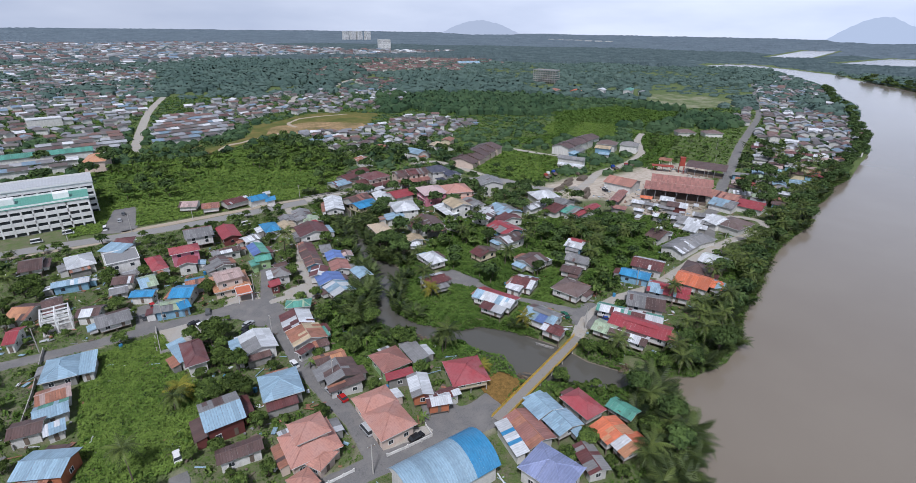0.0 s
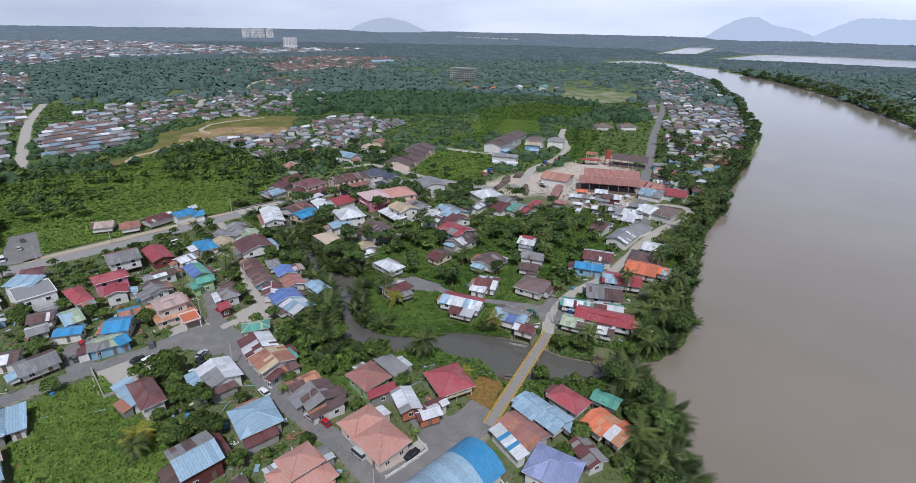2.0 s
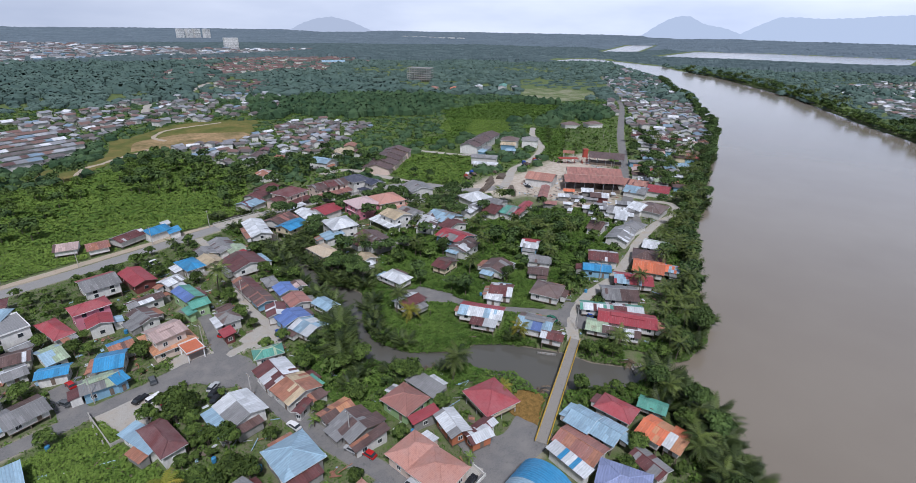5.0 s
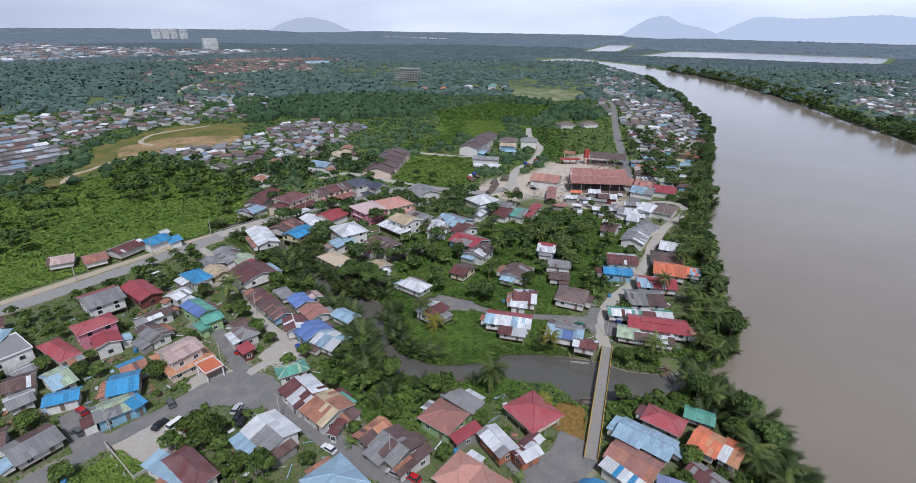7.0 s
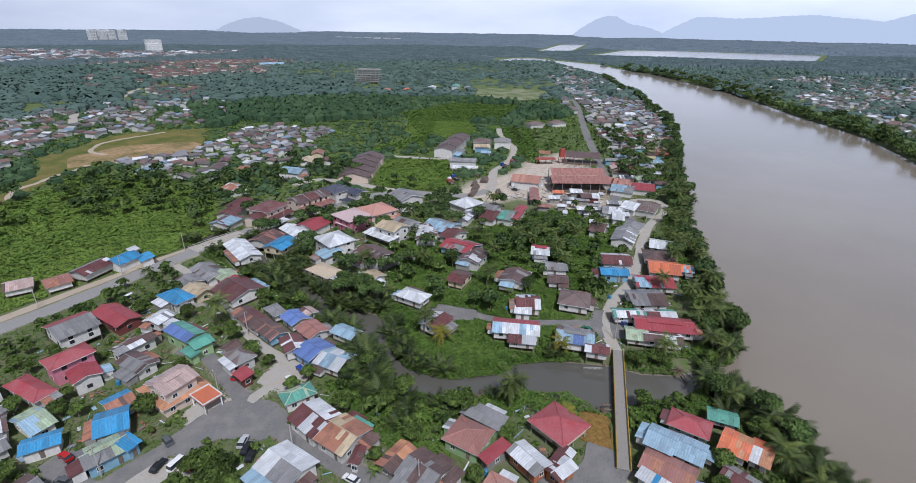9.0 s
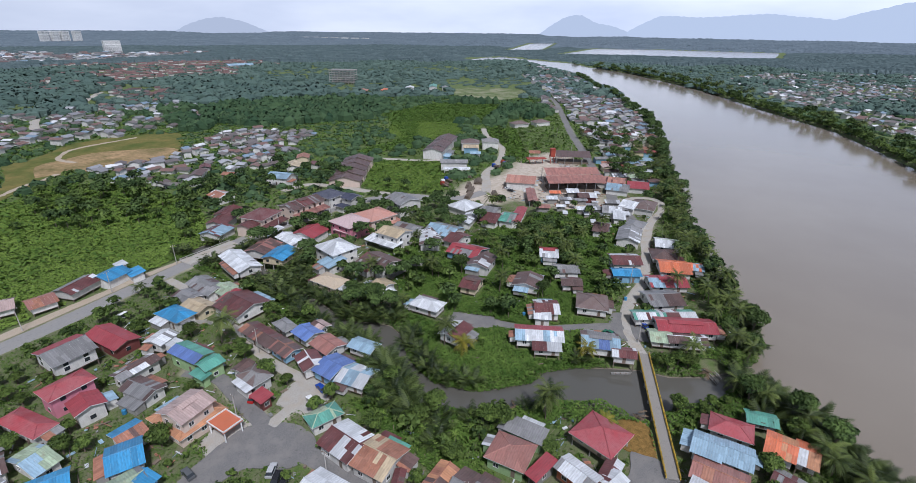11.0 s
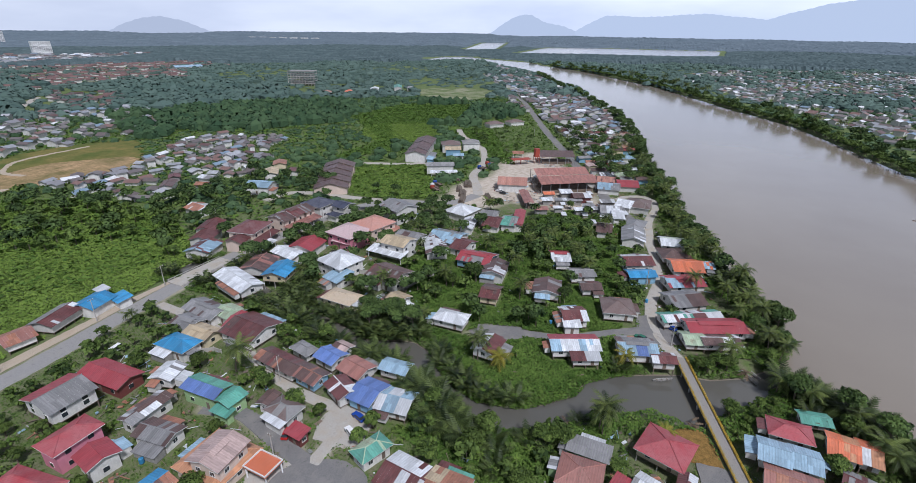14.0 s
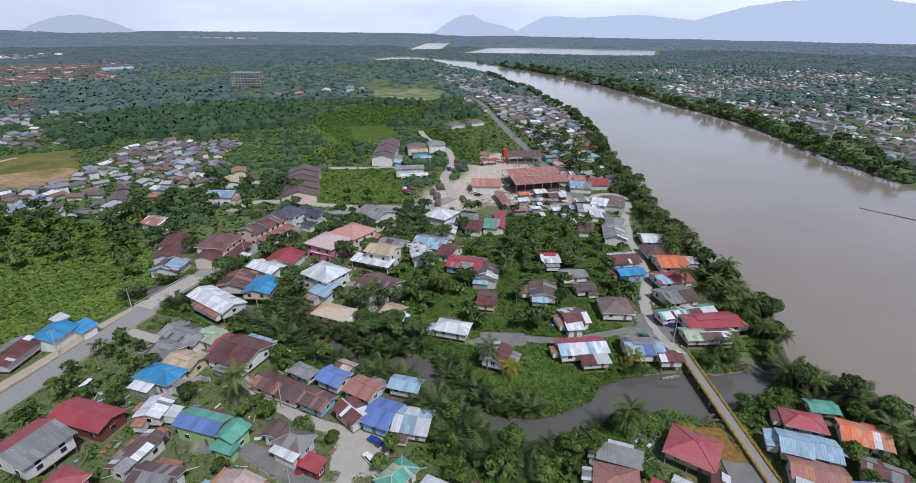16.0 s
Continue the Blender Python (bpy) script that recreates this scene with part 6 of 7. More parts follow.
front = block(-62, 289, 3, 84, 17, 4, "long white four-storey shop block with balcony bands", 3.2, 20, roof="t")
rear = block(-62, 309, 3, 88, 18, 5, "long white shop block with grey roof behind another", 3.1, 16, roof="w")
block(905, 1838, -15, 46, 20, 12, "white slab apartment tower far beyond the estate", 3.1, 9)
for i, (x, y) in enumerate(((1193, 2915), (1236, 2912), (1275, 2910), (1325, 2905))):
    block(x, y, 10, 30, 24, 16, "pale far apartment tower on the horizon", 3.2, 4)
for i in range(7):
    block(2690 + i * 11, 2780 - i * 78, -80, 44, 20, 4, "far long white apartment block at the horizon", 3.2, 6)
block(636, 664, -70, 42, 18, 6, "unfinished grey concrete frame building beyond the woods", 3.6, 9, CONCRETE, "g", False, "concrete_building")
for x, y, rot, w, d, e, k, r, wl2 in ((280, 269, 17, 11, 15.5, 6.0, "g", "K", "w"), (291, 272.5, 17, 11, 15.5, 6.3, "g", "K", "w"), (302, 276, 17, 11, 15.5, 6.0, "g", "K", "w"), (313, 279.5, 17, 11, 15.5, 6.3, "g", "K", "w"), (324, 283, 17, 11, 15.5, 6.0, "g", "K", "w"), (280, 257.5, 17, 11, 5.0, 3.2, "s", "b", "b"), (291, 261, 17, 11, 5.0, 3.2, "s", "g", "w"), (319, 259, -62, 15, 13, 6.0, "h", "K", "w"), (305, 251, -62, 12, 10, 5.6, "g", "y", "b"), (331, 247, -62, 14, 12, 6.0, "h", "g", "w"), (297, 243, -62, 8, 7, 3.4, "g", "b", "w"), (259, 240, -62, 19, 9, 5.6, "g", "g", "w"), (252, 234, -62, 18, 4.5, 3.0, "s", "w", "o"), (257, 156, -57, 35, 16.5, 6.2, "g", "x", "o"), (272, 163, -57, 34, 16.0, 6.6, "g", "x", "o"),
                                      (431, 263, -36, 17, 12, 3.4, "h", "K", "w"), (450, 248, -36, 17, 12, 3.4, "h", "K", "w"), (193, 279, 30, 10.2, 20, 3.8, "g", "K", "p"), (203, 284, 30, 10.2, 20, 4.1, "g", "K", "p"), (212, 290, 30, 10.2, 20, 4.5, "g", "K", "p"), (221, 295, 30, 10.2, 20, 4.8, "g", "K", "p"), (231, 300, 30, 10.2, 20, 5.2, "g", "K", "p"), (558, 520, 30, 20, 14, 6, "h", "O", "w"), (585, 496, 30, 18, 12, 9, "g", "w", "w"), (636, 488, 30, 34, 12, 7, "g", "t", "w"),
                                      (655, 478, 30, 22, 10, 4, "g", "g", "w"), (540, 545, 30, 18, 13, 6, "h", "r", "w"), (750, 1060, -20, 56, 22, 7, "g", "b", "w"), (-47, 434, 3, 56, 13, 6, "g", "t", "w"), (-17, 398, 80, 22, 13, 7, "h", "o", "p"), (-56, 592, 10, 26, 12, 7, "f", "w", "w")):
    house(x, y, rot, w, d, e, k, r, wl2, fine=False, group="estate houses")



# ---- far housing, woods and hills ----
def roof_palette():
    m, n, l, b = tree_of("mixed_tin_roofs")
    geo = n.new("ShaderNodeNewGeometry")
    ramp = n.new("ShaderNodeValToRGB")
    ramp.color_ramp.interpolation = "CONSTANT"
    tones = [(0.2, 0.2, 0.215), (0.11, 0.088, 0.083), (0.34, 0.35, 0.37), (0.1, 0.055, 0.052), (0.25, 0.26, 0.28), (0.17, 0.1, 0.085), (0.62, 0.63, 0.65), (0.12, 0.105, 0.105), (0.17, 0.24, 0.31), (0.15, 0.135, 0.13)]
    e = ramp.color_ramp.elements
    e[0].position, e[0].color = 0.0, (*tones[0], 1)
    e[1].position, e[1].color = 0.1, (*tones[1], 1)
    for i, c in enumerate(tones[2:], 2):
        k = e.new(i / 10)
        k.color = (*c, 1)
    l.new(geo.outputs["Random Per Island"], ramp.inputs["Fac"])
    c = mixed(n, l, scaled(n, l, noisy(n, l, 0.4, 0.45, 0.75, 4, None, "World"), 0.0, 0.5), ramp.outputs["Color"], (0.13, 0.115, 0.11))
    l.new(c, b.inputs["Base Color"])
    b.inputs["Roughness"].default_value = 0.55
    return m


TOWN_ROOF = roof_palette()
TERRACE_ROOF = tin("terrace_roofs", (0.16, 0.085, 0.075), 0.1, spread=0.45)
town_west = [(-420, 470), (-75, 450), (-62, 514), (5, 516), (12, 520), (28, 640), (50, 760), (91, 1365), (-420, 1500)]
town_a = [(92, 500), (127, 548), (178, 540), (275, 528), (328, 607), (356, 700), (252, 727), (166, 708), (60, 660), (78, 590)]
rows_a = [(19, 449), (55, 446), (86, 495), (76, 577), (39, 583), (25, 529)]
rows_b = [(-70, 398), (-29, 400), (-2, 458), (1, 512), (-31, 511), (-60, 456)]
town_b = [(279, 723), (399, 907), (450, 831), (360, 685)]
town_c = [(302, 986), (473, 1213), (526, 1434), (914, 1298), (888, 1049), (735, 1038), (592, 880), (454, 974), (297, 879)]
kampung = [(131, 446), (150, 443), (191, 440), (225, 459), (251, 471), (278, 465), (287, 445), (305, 411), (292, 396), (267, 400), (239, 368), (218, 364), (205, 348), (187, 351), (189, 375), (169, 353), (142, 353), (129, 378), (113, 380)]
riverside_far = [(440, 221), (479, 240), (560, 290), (700, 332), (820, 395), (1000, 480), (1190, 520), (1084, 445), (998, 370), (811, 284), (740, 240), (600, 190), (540, 165), (458, 138)]
riverside_near = [(272, 136), (296, 152), (341, 171), (390, 198), (440, 221), (455, 136), (446, 134), (400, 128), (366, 130), (318, 122), (282, 112)]
town_east = [(372, -100), (489, -78), (648, -34), (805, 26), (972, 72), (1100, 110), (1250, 60), (1478, -325), (1382, -479), (700, -430), (420, -200)]
grass_belt = bare_land
lot_east = [(329, 238), (462, 289), (505, 241), (354, 184), (326, 206), (303, 222)]
TOWNS = [rows_a, rows_b, town_west, town_a, town_b, town_c, kampung, riverside_far, riverside_near, town_east]


def lattice(ring, dx, dy, rot, keep, jitter):
    """Places in rows inside a ring."""
    r = np.array(ring, float)
    mid = r.mean(0)
    c, s = math.cos(radians(rot)), math.sin(radians(rot))
    reach = np.hypot(*(r - mid).T).max()
    i, j = np.meshgrid(np.arange(-reach, reach, dx), np.arange(-reach, reach, dy), indexing="ij")
    q = np.stack([i.ravel(), j.ravel()], 1) + rng.uniform(-jitter, jitter, (i.size, 2))
    p = mid + np.stack([q[:, 0] * c - q[:, 1] * s, q[:, 0] * s + q[:, 1] * c], 1)
    p = p[inside(p, ring)]
    p = p[rng.random(len(p)) < keep]
    return p[clear_of(p, 2.0, 8.0, 3.5)]


def town(name, ring, dx, dy, rot, keep, jitter, size, label, roof_mat, turn=8, tall=0.25):
    """Far houses too many to count: walls and ridged roofs in one object."""
    a = Acc()
    for x, y in lattice(ring, dx, dy, rot, keep, jitter):
        w, d = rng.uniform(*size), rng.uniform(*size) * 0.8
        h = 2.3 if rng.random() > tall else 4.8
        rise = d * rng.uniform(0.14, 0.2)
        t = radians(rot + rng.normal(0, turn) + (90 if rng.random() < 0.3 and turn > 4 else 0))
        c, s = math.cos(t), math.sin(t)

        def put(u, v, z):
            return (x + u * c - v * s, y + u * s + v * c, z)

        k = len(a.v)
        a.v.extend(put(u, v, z) for z in (-0.3, h) for u, v in ((-w / 2, -d / 2), (w / 2, -d / 2), (w / 2, d / 2), (-w / 2, d / 2)))
        a.v.extend([put(-w / 2, 0, h + rise), put(w / 2, 0, h + rise)])
        a.f.extend([(k, k + 1, k + 5, k + 4), (k + 1, k + 2, k + 6, k + 9, k + 5), (k + 2, k + 3, k + 7, k + 6), (k + 3, k, k + 4, k + 8, k + 7)])
        a.m.extend([0] * 4)
        o, k = 0.9, len(a.v)
        w2, d2, z = w / 2 + o, d / 2 + o, h + 0.1 - 2 * rise * o / d
        a.v.extend([put(-w2, -d2, z), put(w2, -d2, z), put(w2, 0, h + rise + 0.1), put(-w2, 0, h + rise + 0.1), put(-w2, d2, z), put(w2, d2, z)])
        a.f.extend([(k, k + 1, k + 2, k + 3), (k + 3, k + 2, k + 5, k + 4)])
        a.m.extend([1, 1])
    tagged(part(name, a, [WALLS["w"], roof_mat]), label, "houses", kind="stuff")


town("far_houses", town_west, 12.5, 11, 12, 0.68, 2.8, (6, 10), "dense far town of grey and brown tin roofs", TOWN_ROOF)
town("far_houses", town_a, 12.5, 11.5, 18, 0.62, 2.8, (5.5, 10), "far housing estate with mixed tin roofs", TOWN_ROOF)
town("far_houses", town_b, 18, 16, 40, 0.6, 2.0, (8, 12), "far houses with brown roofs among trees", TERRACE_ROOF)
town("far_houses", town_c, 11, 26, -22, 0.75, 1.0, (8, 10.5), "far rows of reddish-brown terraced houses", TERRACE_ROOF, 2)
town("far_houses", kampung, 8.6, 8.2, 5, 0.6, 2.2, (4.2, 8), "scattered rusty tin-roofed houses among trees", TOWN_ROOF, 20, 0.1)
town("far_houses", riverside_far, 11.5, 11, 28, 0.8, 2.0, (7, 10), "far dense riverside houses with tin roofs", TOWN_ROOF, 8, 0.15)
town("far_houses", town_east, 12.5, 11.5, -32, 0.55, 2.6, (6.5, 10.5), "dense far town of grey roofs over the river", TOWN_ROOF, 5, 0.15)

town_far = [(-900, 1520), (-420, 1500), (91, 1365), (154, 1303), (295, 1516), (461, 1543), (652, 1476), (1166, 1655), (794, 1903), (632, 2540), (304, 2820), (-34, 2650), (-335, 2900), (-900, 2900)]
town("far_houses", town_far, 30, 24, 8, 0.5, 6.0, (12, 24), "far spread-out town of pale roofs below the horizon", TOWN_ROOF, 10, 0.6)
town("far_houses", rows_a, 6.6, 14.5, 10, 0.97, 0.15, (6.6, 8.2), "rows of joined terraced houses with mixed roofs", TOWN_ROOF, 0, 0.9)
town("far_houses", rows_b, 6.6, 14.5, 4, 0.9, 0.15, (6.6, 8.2), "rows of joined terraced houses beside the road", TOWN_ROOF, 0, 0.9)
RIVERSIDE_ROOFS = ["g", "w", "b", "K", "M", "gw", "Kw", "g", "K", "z", "R", "r", "g", "b", "wg", "z", "K", "e"]
for x, y in lattice(riverside_near, 11.2, 10.6, 27, 0.86, 1.8):
    house(x, y, 27 + rng.normal(0, 6) + (90 if rng.random() < 0.5 else 0), rng.uniform(7.5, 10.5), rng.uniform(6, 8.5), rng.uniform(2.8, 3.4), random.choice("gggh"),
          random.choice(RIVERSIDE_ROOFS), random.choice("wwwygb"), fine=False, group="riverside houses")

scrub()
TALL_WOODS = [
    [(306, 648), (446, 819), (555, 765), (562, 629), (516, 510), (447, 426), (378, 414), (339, 448), (303, 463), (284, 516), (242, 500), (272, 583)],
    [(491, 414), (563, 395), (556, 281), (485, 236), (434, 271), (409, 337), (370, 341)],
    [(85, 1062), (187, 1369), (318, 1360), (498, 1201), (426, 972), (274, 811), (169, 819), (72, 791)],
    [(328, 947), (369, 946), (379, 902), (256, 719), (229, 728)],
]
OPEN_LAND = LUSH + [grass_belt, lot_east, bare_land, pale_field, yard_mill]


def in_any(p, rings):
    hit = np.zeros(len(p), bool)
    for r in rings:
        hit |= inside(p, r)
    return hit


def woods(name, r0, r1, gap, radius, quads, leaf, high, mat, label, kind="stuff"):
    """A belt of far trees: every tree a loose dome of leaf clumps."""
    n = int((radians(160)) * (r1 * r1 - r0 * r0) / 2 / (gap * gap))
    r = np.sqrt(rng.uniform(r0 * r0, r1 * r1, n))
    t = np.radians(rng.uniform(-45, 115, n))
    p = np.stack([r * np.cos(t), r * np.sin(t)], 1)
    p = p[(shore(p) > 3) & ~in_any(p, OPEN_LAND)]
    intown = in_any(p, TOWNS)
    p = p[~intown | (rng.random(len(p)) < np.where(inside(p, kampung) | inside(p, town_east), 0.5, np.where(inside(p, riverside_far) | inside(p, riverside_near), 0.45, 0.4)))]
    p = p[clear_of(p, 1.5, 2.0, 2.0)]
    n = len(p)
    tall = in_any(p, TALL_WOODS)
    scrub = np.sin(p[:, 0] * 0.013 + 1.1) * np.sin(p[:, 1] * 0.016 + 0.4) + 0.4 * np.sin(p[:, 0] * 0.05) * np.sin(p[:, 1] * 0.043)
    hi = high * np.clip(0.62 + 0.55 * scrub, 0.22, 1.15) * rng.uniform(0.7, 1.25, n)
    hi = np.where(tall, high * rng.uniform(0.75, 1.25, n), hi * np.where(r1 < 800, 0.5, 0.9))
    rad = radius * rng.uniform(0.7, 1.25, n) * np.clip(hi / high + 0.35, 0.6, 1.1)
    rad = np.where(tall, rad * 1.25, rad)
    d = rng.normal(0, 1, (n, quads, 3))
    d[..., 2] = np.abs(d[..., 2])
    d /= np.linalg.norm(d, axis=2)[..., None]
    c = np.empty_like(d)
    c[..., 0] = p[:, None, 0] + d[..., 0] * rad[:, None]
    c[..., 1] = p[:, None, 1] + d[..., 1] * rad[:, None]
    c[..., 2] = hi[:, None] * (0.3 + 0.7 * d[..., 2])
    size = np.repeat(leaf * np.clip(hi / high + 0.3, 0.6, 1.1), quads) * rng.uniform(0.7, 1.3, n * quads)
    q = leaf_quads(c.reshape(-1, 3), (d + np.array([0, 0, 0.5])).reshape(-1, 3), size, 1.0, 0.3)
    # a rough closed dome under the loose clumps
    k = 5
    ang = np.arange(k + 1) * 2 * math.pi / k
    start = rng.uniform(0, 6.28, n)
    wob = rng.uniform(0.8, 1.15, (n, 3, k + 1))
    wob[..., k] = wob[..., 0]
    rings = []
    for j, (rr, zz) in enumerate(((1.0, 0.05), (0.86, 0.62), (0.2, 0.98))):
        a = start[:, None] + ang[None]
        rings.append(np.stack([p[:, 0:1] + rad[:, None] * rr * wob[:, j] * np.cos(a), p[:, 1:2] + rad[:, None] * rr * wob[:, j] * np.sin(a), hi[:, None] * zz * wob[:, j]], 2))
    for lo, up in zip(rings, rings[1:]):
        q = np.concatenate([q, np.stack([lo[:, :-1], lo[:, 1:], up[:, 1:], up[:, :-1]], 2).reshape(-1, 4, 3)])
    own = np.where(tall, rng.uniform(0.05, 0.6, n), rng.uniform(0.15, 0.85, n))
    tone = np.concatenate([np.repeat(own, quads) + rng.uniform(-0.15, 0.4, n * quads), np.repeat(own, k), np.repeat(own, k)])
    tagged(part(name, quads_mesh(name, q, [mat], tone=tone), None), label, "woods", kind=kind)


# leaf greens lifted towards blue-grey: the first haze is in the colour
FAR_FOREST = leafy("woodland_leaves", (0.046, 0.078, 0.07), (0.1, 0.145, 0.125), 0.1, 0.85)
# haze put into both canopy colours, bluer and paler for the farther one
DISTANT_HAZED = mottled("haze_tinted_forest", (0.068, 0.097, 0.102), (0.122, 0.16, 0.165), 0.02, 0.05)
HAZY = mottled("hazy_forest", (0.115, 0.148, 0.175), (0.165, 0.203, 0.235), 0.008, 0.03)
woods("woods", 320, 720, 8.0, 4.9, 15, 1.4, 7.5, FOREST, "dense green scrub and woodland beyond the village")
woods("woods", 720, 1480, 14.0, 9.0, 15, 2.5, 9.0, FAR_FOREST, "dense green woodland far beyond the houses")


def canopy(name, r0, r1, grow, high, mat, label):
    """A closed far forest: an uneven roof of crowns, open over water and towns."""
    rr = [r0]
    while rr[-1] < r1:
        rr.append(rr[-1] * grow)
    rr = np.array(rr)
    tt = np.radians(np.arange(-48, 118, 0.16))
    r, t = np.meshgrid(rr, tt, indexing="ij")
    r = r * (1 + rng.uniform(-0.3, 0.3, r.shape) * (grow - 1))
    p = np.stack([(r * np.cos(t)).ravel(), (r * np.sin(t)).ravel()], 1)
    swell = 0.75 + 0.2 * np.sin(p[:, 0] * 0.009 + 2 * np.sin(p[:, 1] * 0.004)) * np.sin(p[:, 1] * 0.011)
    z = high * swell * rng.uniform(0.7, 1.2, len(p))
    z += np.clip((r.ravel() - 3300) / 1500, 0, 1) ** 2 * 26
    z *= np.clip((shore(p) - 20) / 90, 0.2, 1)
    z = np.where(inside(p, town_far), 1.6, z)
    bad = (shore(p) < 22) | in_any(p, TOWNS)
    z = np.where(bad, -3.0, z)
    z[: len(tt)] = -1.0
    k = np.arange(r.size).reshape(r.shape)
    f = np.stack([k[:-1, :-1], k[1:, :-1], k[1:, 1:], k[:-1, 1:]], -1).reshape(-1, 4)
    f = f[~bad[f].all(1)]
    me = bpy.data.meshes.new(name)
    me.from_pydata(np.column_stack([p, z]).tolist(), [], f.tolist())
    me.materials.append(mat)
    tagged(part(name, me, None), label, "woods", kind="stuff")


canopy("woods", 1450, 2500, 1.013, 10.0, DISTANT_HAZED, "far flat forest below the hills")
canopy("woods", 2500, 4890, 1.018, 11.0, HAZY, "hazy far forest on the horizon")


def hills():
    """Hills round the horizon, their haze put into a plain glow: place round the compass, height in degrees."""
    ranges = {
        "mountain": [(81, -0.9), (79.5, -0.5), (78.2, -0.4), (76.6, -0.9)],
        "mountain_north": [(58, -0.9), (56.4, -0.1), (54.9, 0.45), (53.3, 0.6), (51.6, 0.3), (50.2, -0.3), (48.6, -0.9)],
        "mountain_table": [(21.6, -0.9), (20.2, 0.1), (18.8, 0.95), (17.9, 1.2), (17.0, 1.15), (15.6, 0.5), (13.6, 0.1), (10.5, -0.9)],
        "mountain_east": [(13.4, -0.9), (11.6, 0.1), (9.5, 1.15), (7.6, 1.12), (5.5, 1.02), (2.4, 1.22), (0.2, 1.36), (-2.6, 1.1), (-5.2, 0.85), (-7.3, 1.5), (-9.6, 2.1), (-12, 2.45), (-16, 2.7), (-19.3, 2.6), (-22.8, 1.9), (-27, 1.0), (-33, 0.2)],
    }
    for k, (name, ridge) in enumerate(ranges.items()):
        m, n, l, b = tree_of("hazy_hill_glow")
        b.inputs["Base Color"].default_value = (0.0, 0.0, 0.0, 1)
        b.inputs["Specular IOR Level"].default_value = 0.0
        # no lit colour: the air's haze over each hill is its emission
        tone = HILL_HAZE_GLOW[k]
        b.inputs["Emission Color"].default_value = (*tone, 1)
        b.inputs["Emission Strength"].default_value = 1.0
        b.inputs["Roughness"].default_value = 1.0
        az = np.array([v[0] for v in ridge][::-1])
        el = np.array([v[1] for v in ridge][::-1])
        a = Acc()
        t = np.arange(az[0], az[-1] + 0.01, 0.25)
        e = np.interp(t, az, el) + 0.03 * np.sin(t * 9) + 0.02 * np.sin(t * 23)
        dist = 4820 - 12 * k
        rows = []
        for tt, ee in zip(t, e):
            c, s = math.cos(radians(tt)), math.sin(radians(tt))
            top = 90 + dist * math.tan(radians(ee))
            rows.append(len(a.v))
            a.v.extend([((dist - 500) * c, (dist - 500) * s, -30), ((dist - 160) * c, (dist - 160) * s, -30 + (top + 30) * 0.55), (dist * c, dist * s, top), ((dist + 40) * c, (dist + 40) * s, -30)])
        for u, v in zip(rows, rows[1:]):
            for j in range(3):
                a.f.append((u + j, u + j + 1, v + j + 1, v + j))
                a.m.append(0)
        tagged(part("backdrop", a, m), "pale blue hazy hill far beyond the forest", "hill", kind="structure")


HILL_HAZE_GLOW = [(0.52, 0.56, 0.63), (0.45, 0.5, 0.585), (0.48, 0.55, 0.655), (0.5, 0.575, 0.685)]
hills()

# ---- bridge over the creek ----
def footbridge():
    (x0, y0), (x1, y1) = (61.5, 74.6), (105.3, 88.4)
    ln = math.hypot(x1 - x0, y1 - y0)
    root = thing("bridge", pose(x0, y0, 0, 0, 0, math.degrees(math.atan2(y1 - y0, x1 - x0))), "narrow concrete bridge with yellow railings over the creek", "bridge")
    n = 9
    for i in range(n):
        a = Acc()
        a.box((ln * (i + 0.5) / n, 0, 0.35), (ln / n - 0.03, 3.1, 0.3))
        part("deck_slab", a, DECK, root)
    for s in (-1, 1):
        a = Acc()
        a.box((ln / 2, s * 1.5, 0.6), (ln, 0.22, 0.22))
        part("kerb", a, YELLOW, root)
        for z in (0.95, 1.3):
            a = Acc()
            a.beam((0, s * 1.5, z), (ln, s * 1.5, z), 0.06, 6)
            part("rail", a, YELLOW, root)
        a = Acc()
        a.box((0, 0, 0.4), (0.14, 0.14, 0.95), taper=0.9)
        post = a.mesh("post", [YELLOW])
        for i in range(24):
            part("post", post, None, root, at=pose(ln * (i + 0.5) / 24, s * 1.5, 0.6))
        a = Acc()
        a.box((ln / 2, s * 1.2, 0.05), (ln, 0.3, 0.45))
        part("girder", a, CONCRETE, root)
    a = Acc()
    a.beam((0, 0, -4.5), (0, 0, 0), 0.22, 8)
    pile = a.mesh("pile", [CONCRETE])
    for i in range(1, 7):
        for s in (-1, 1):
            part("pile", pile, None, root, at=pose(ln * i / 7, s * 1.2, 0))


footbridge()


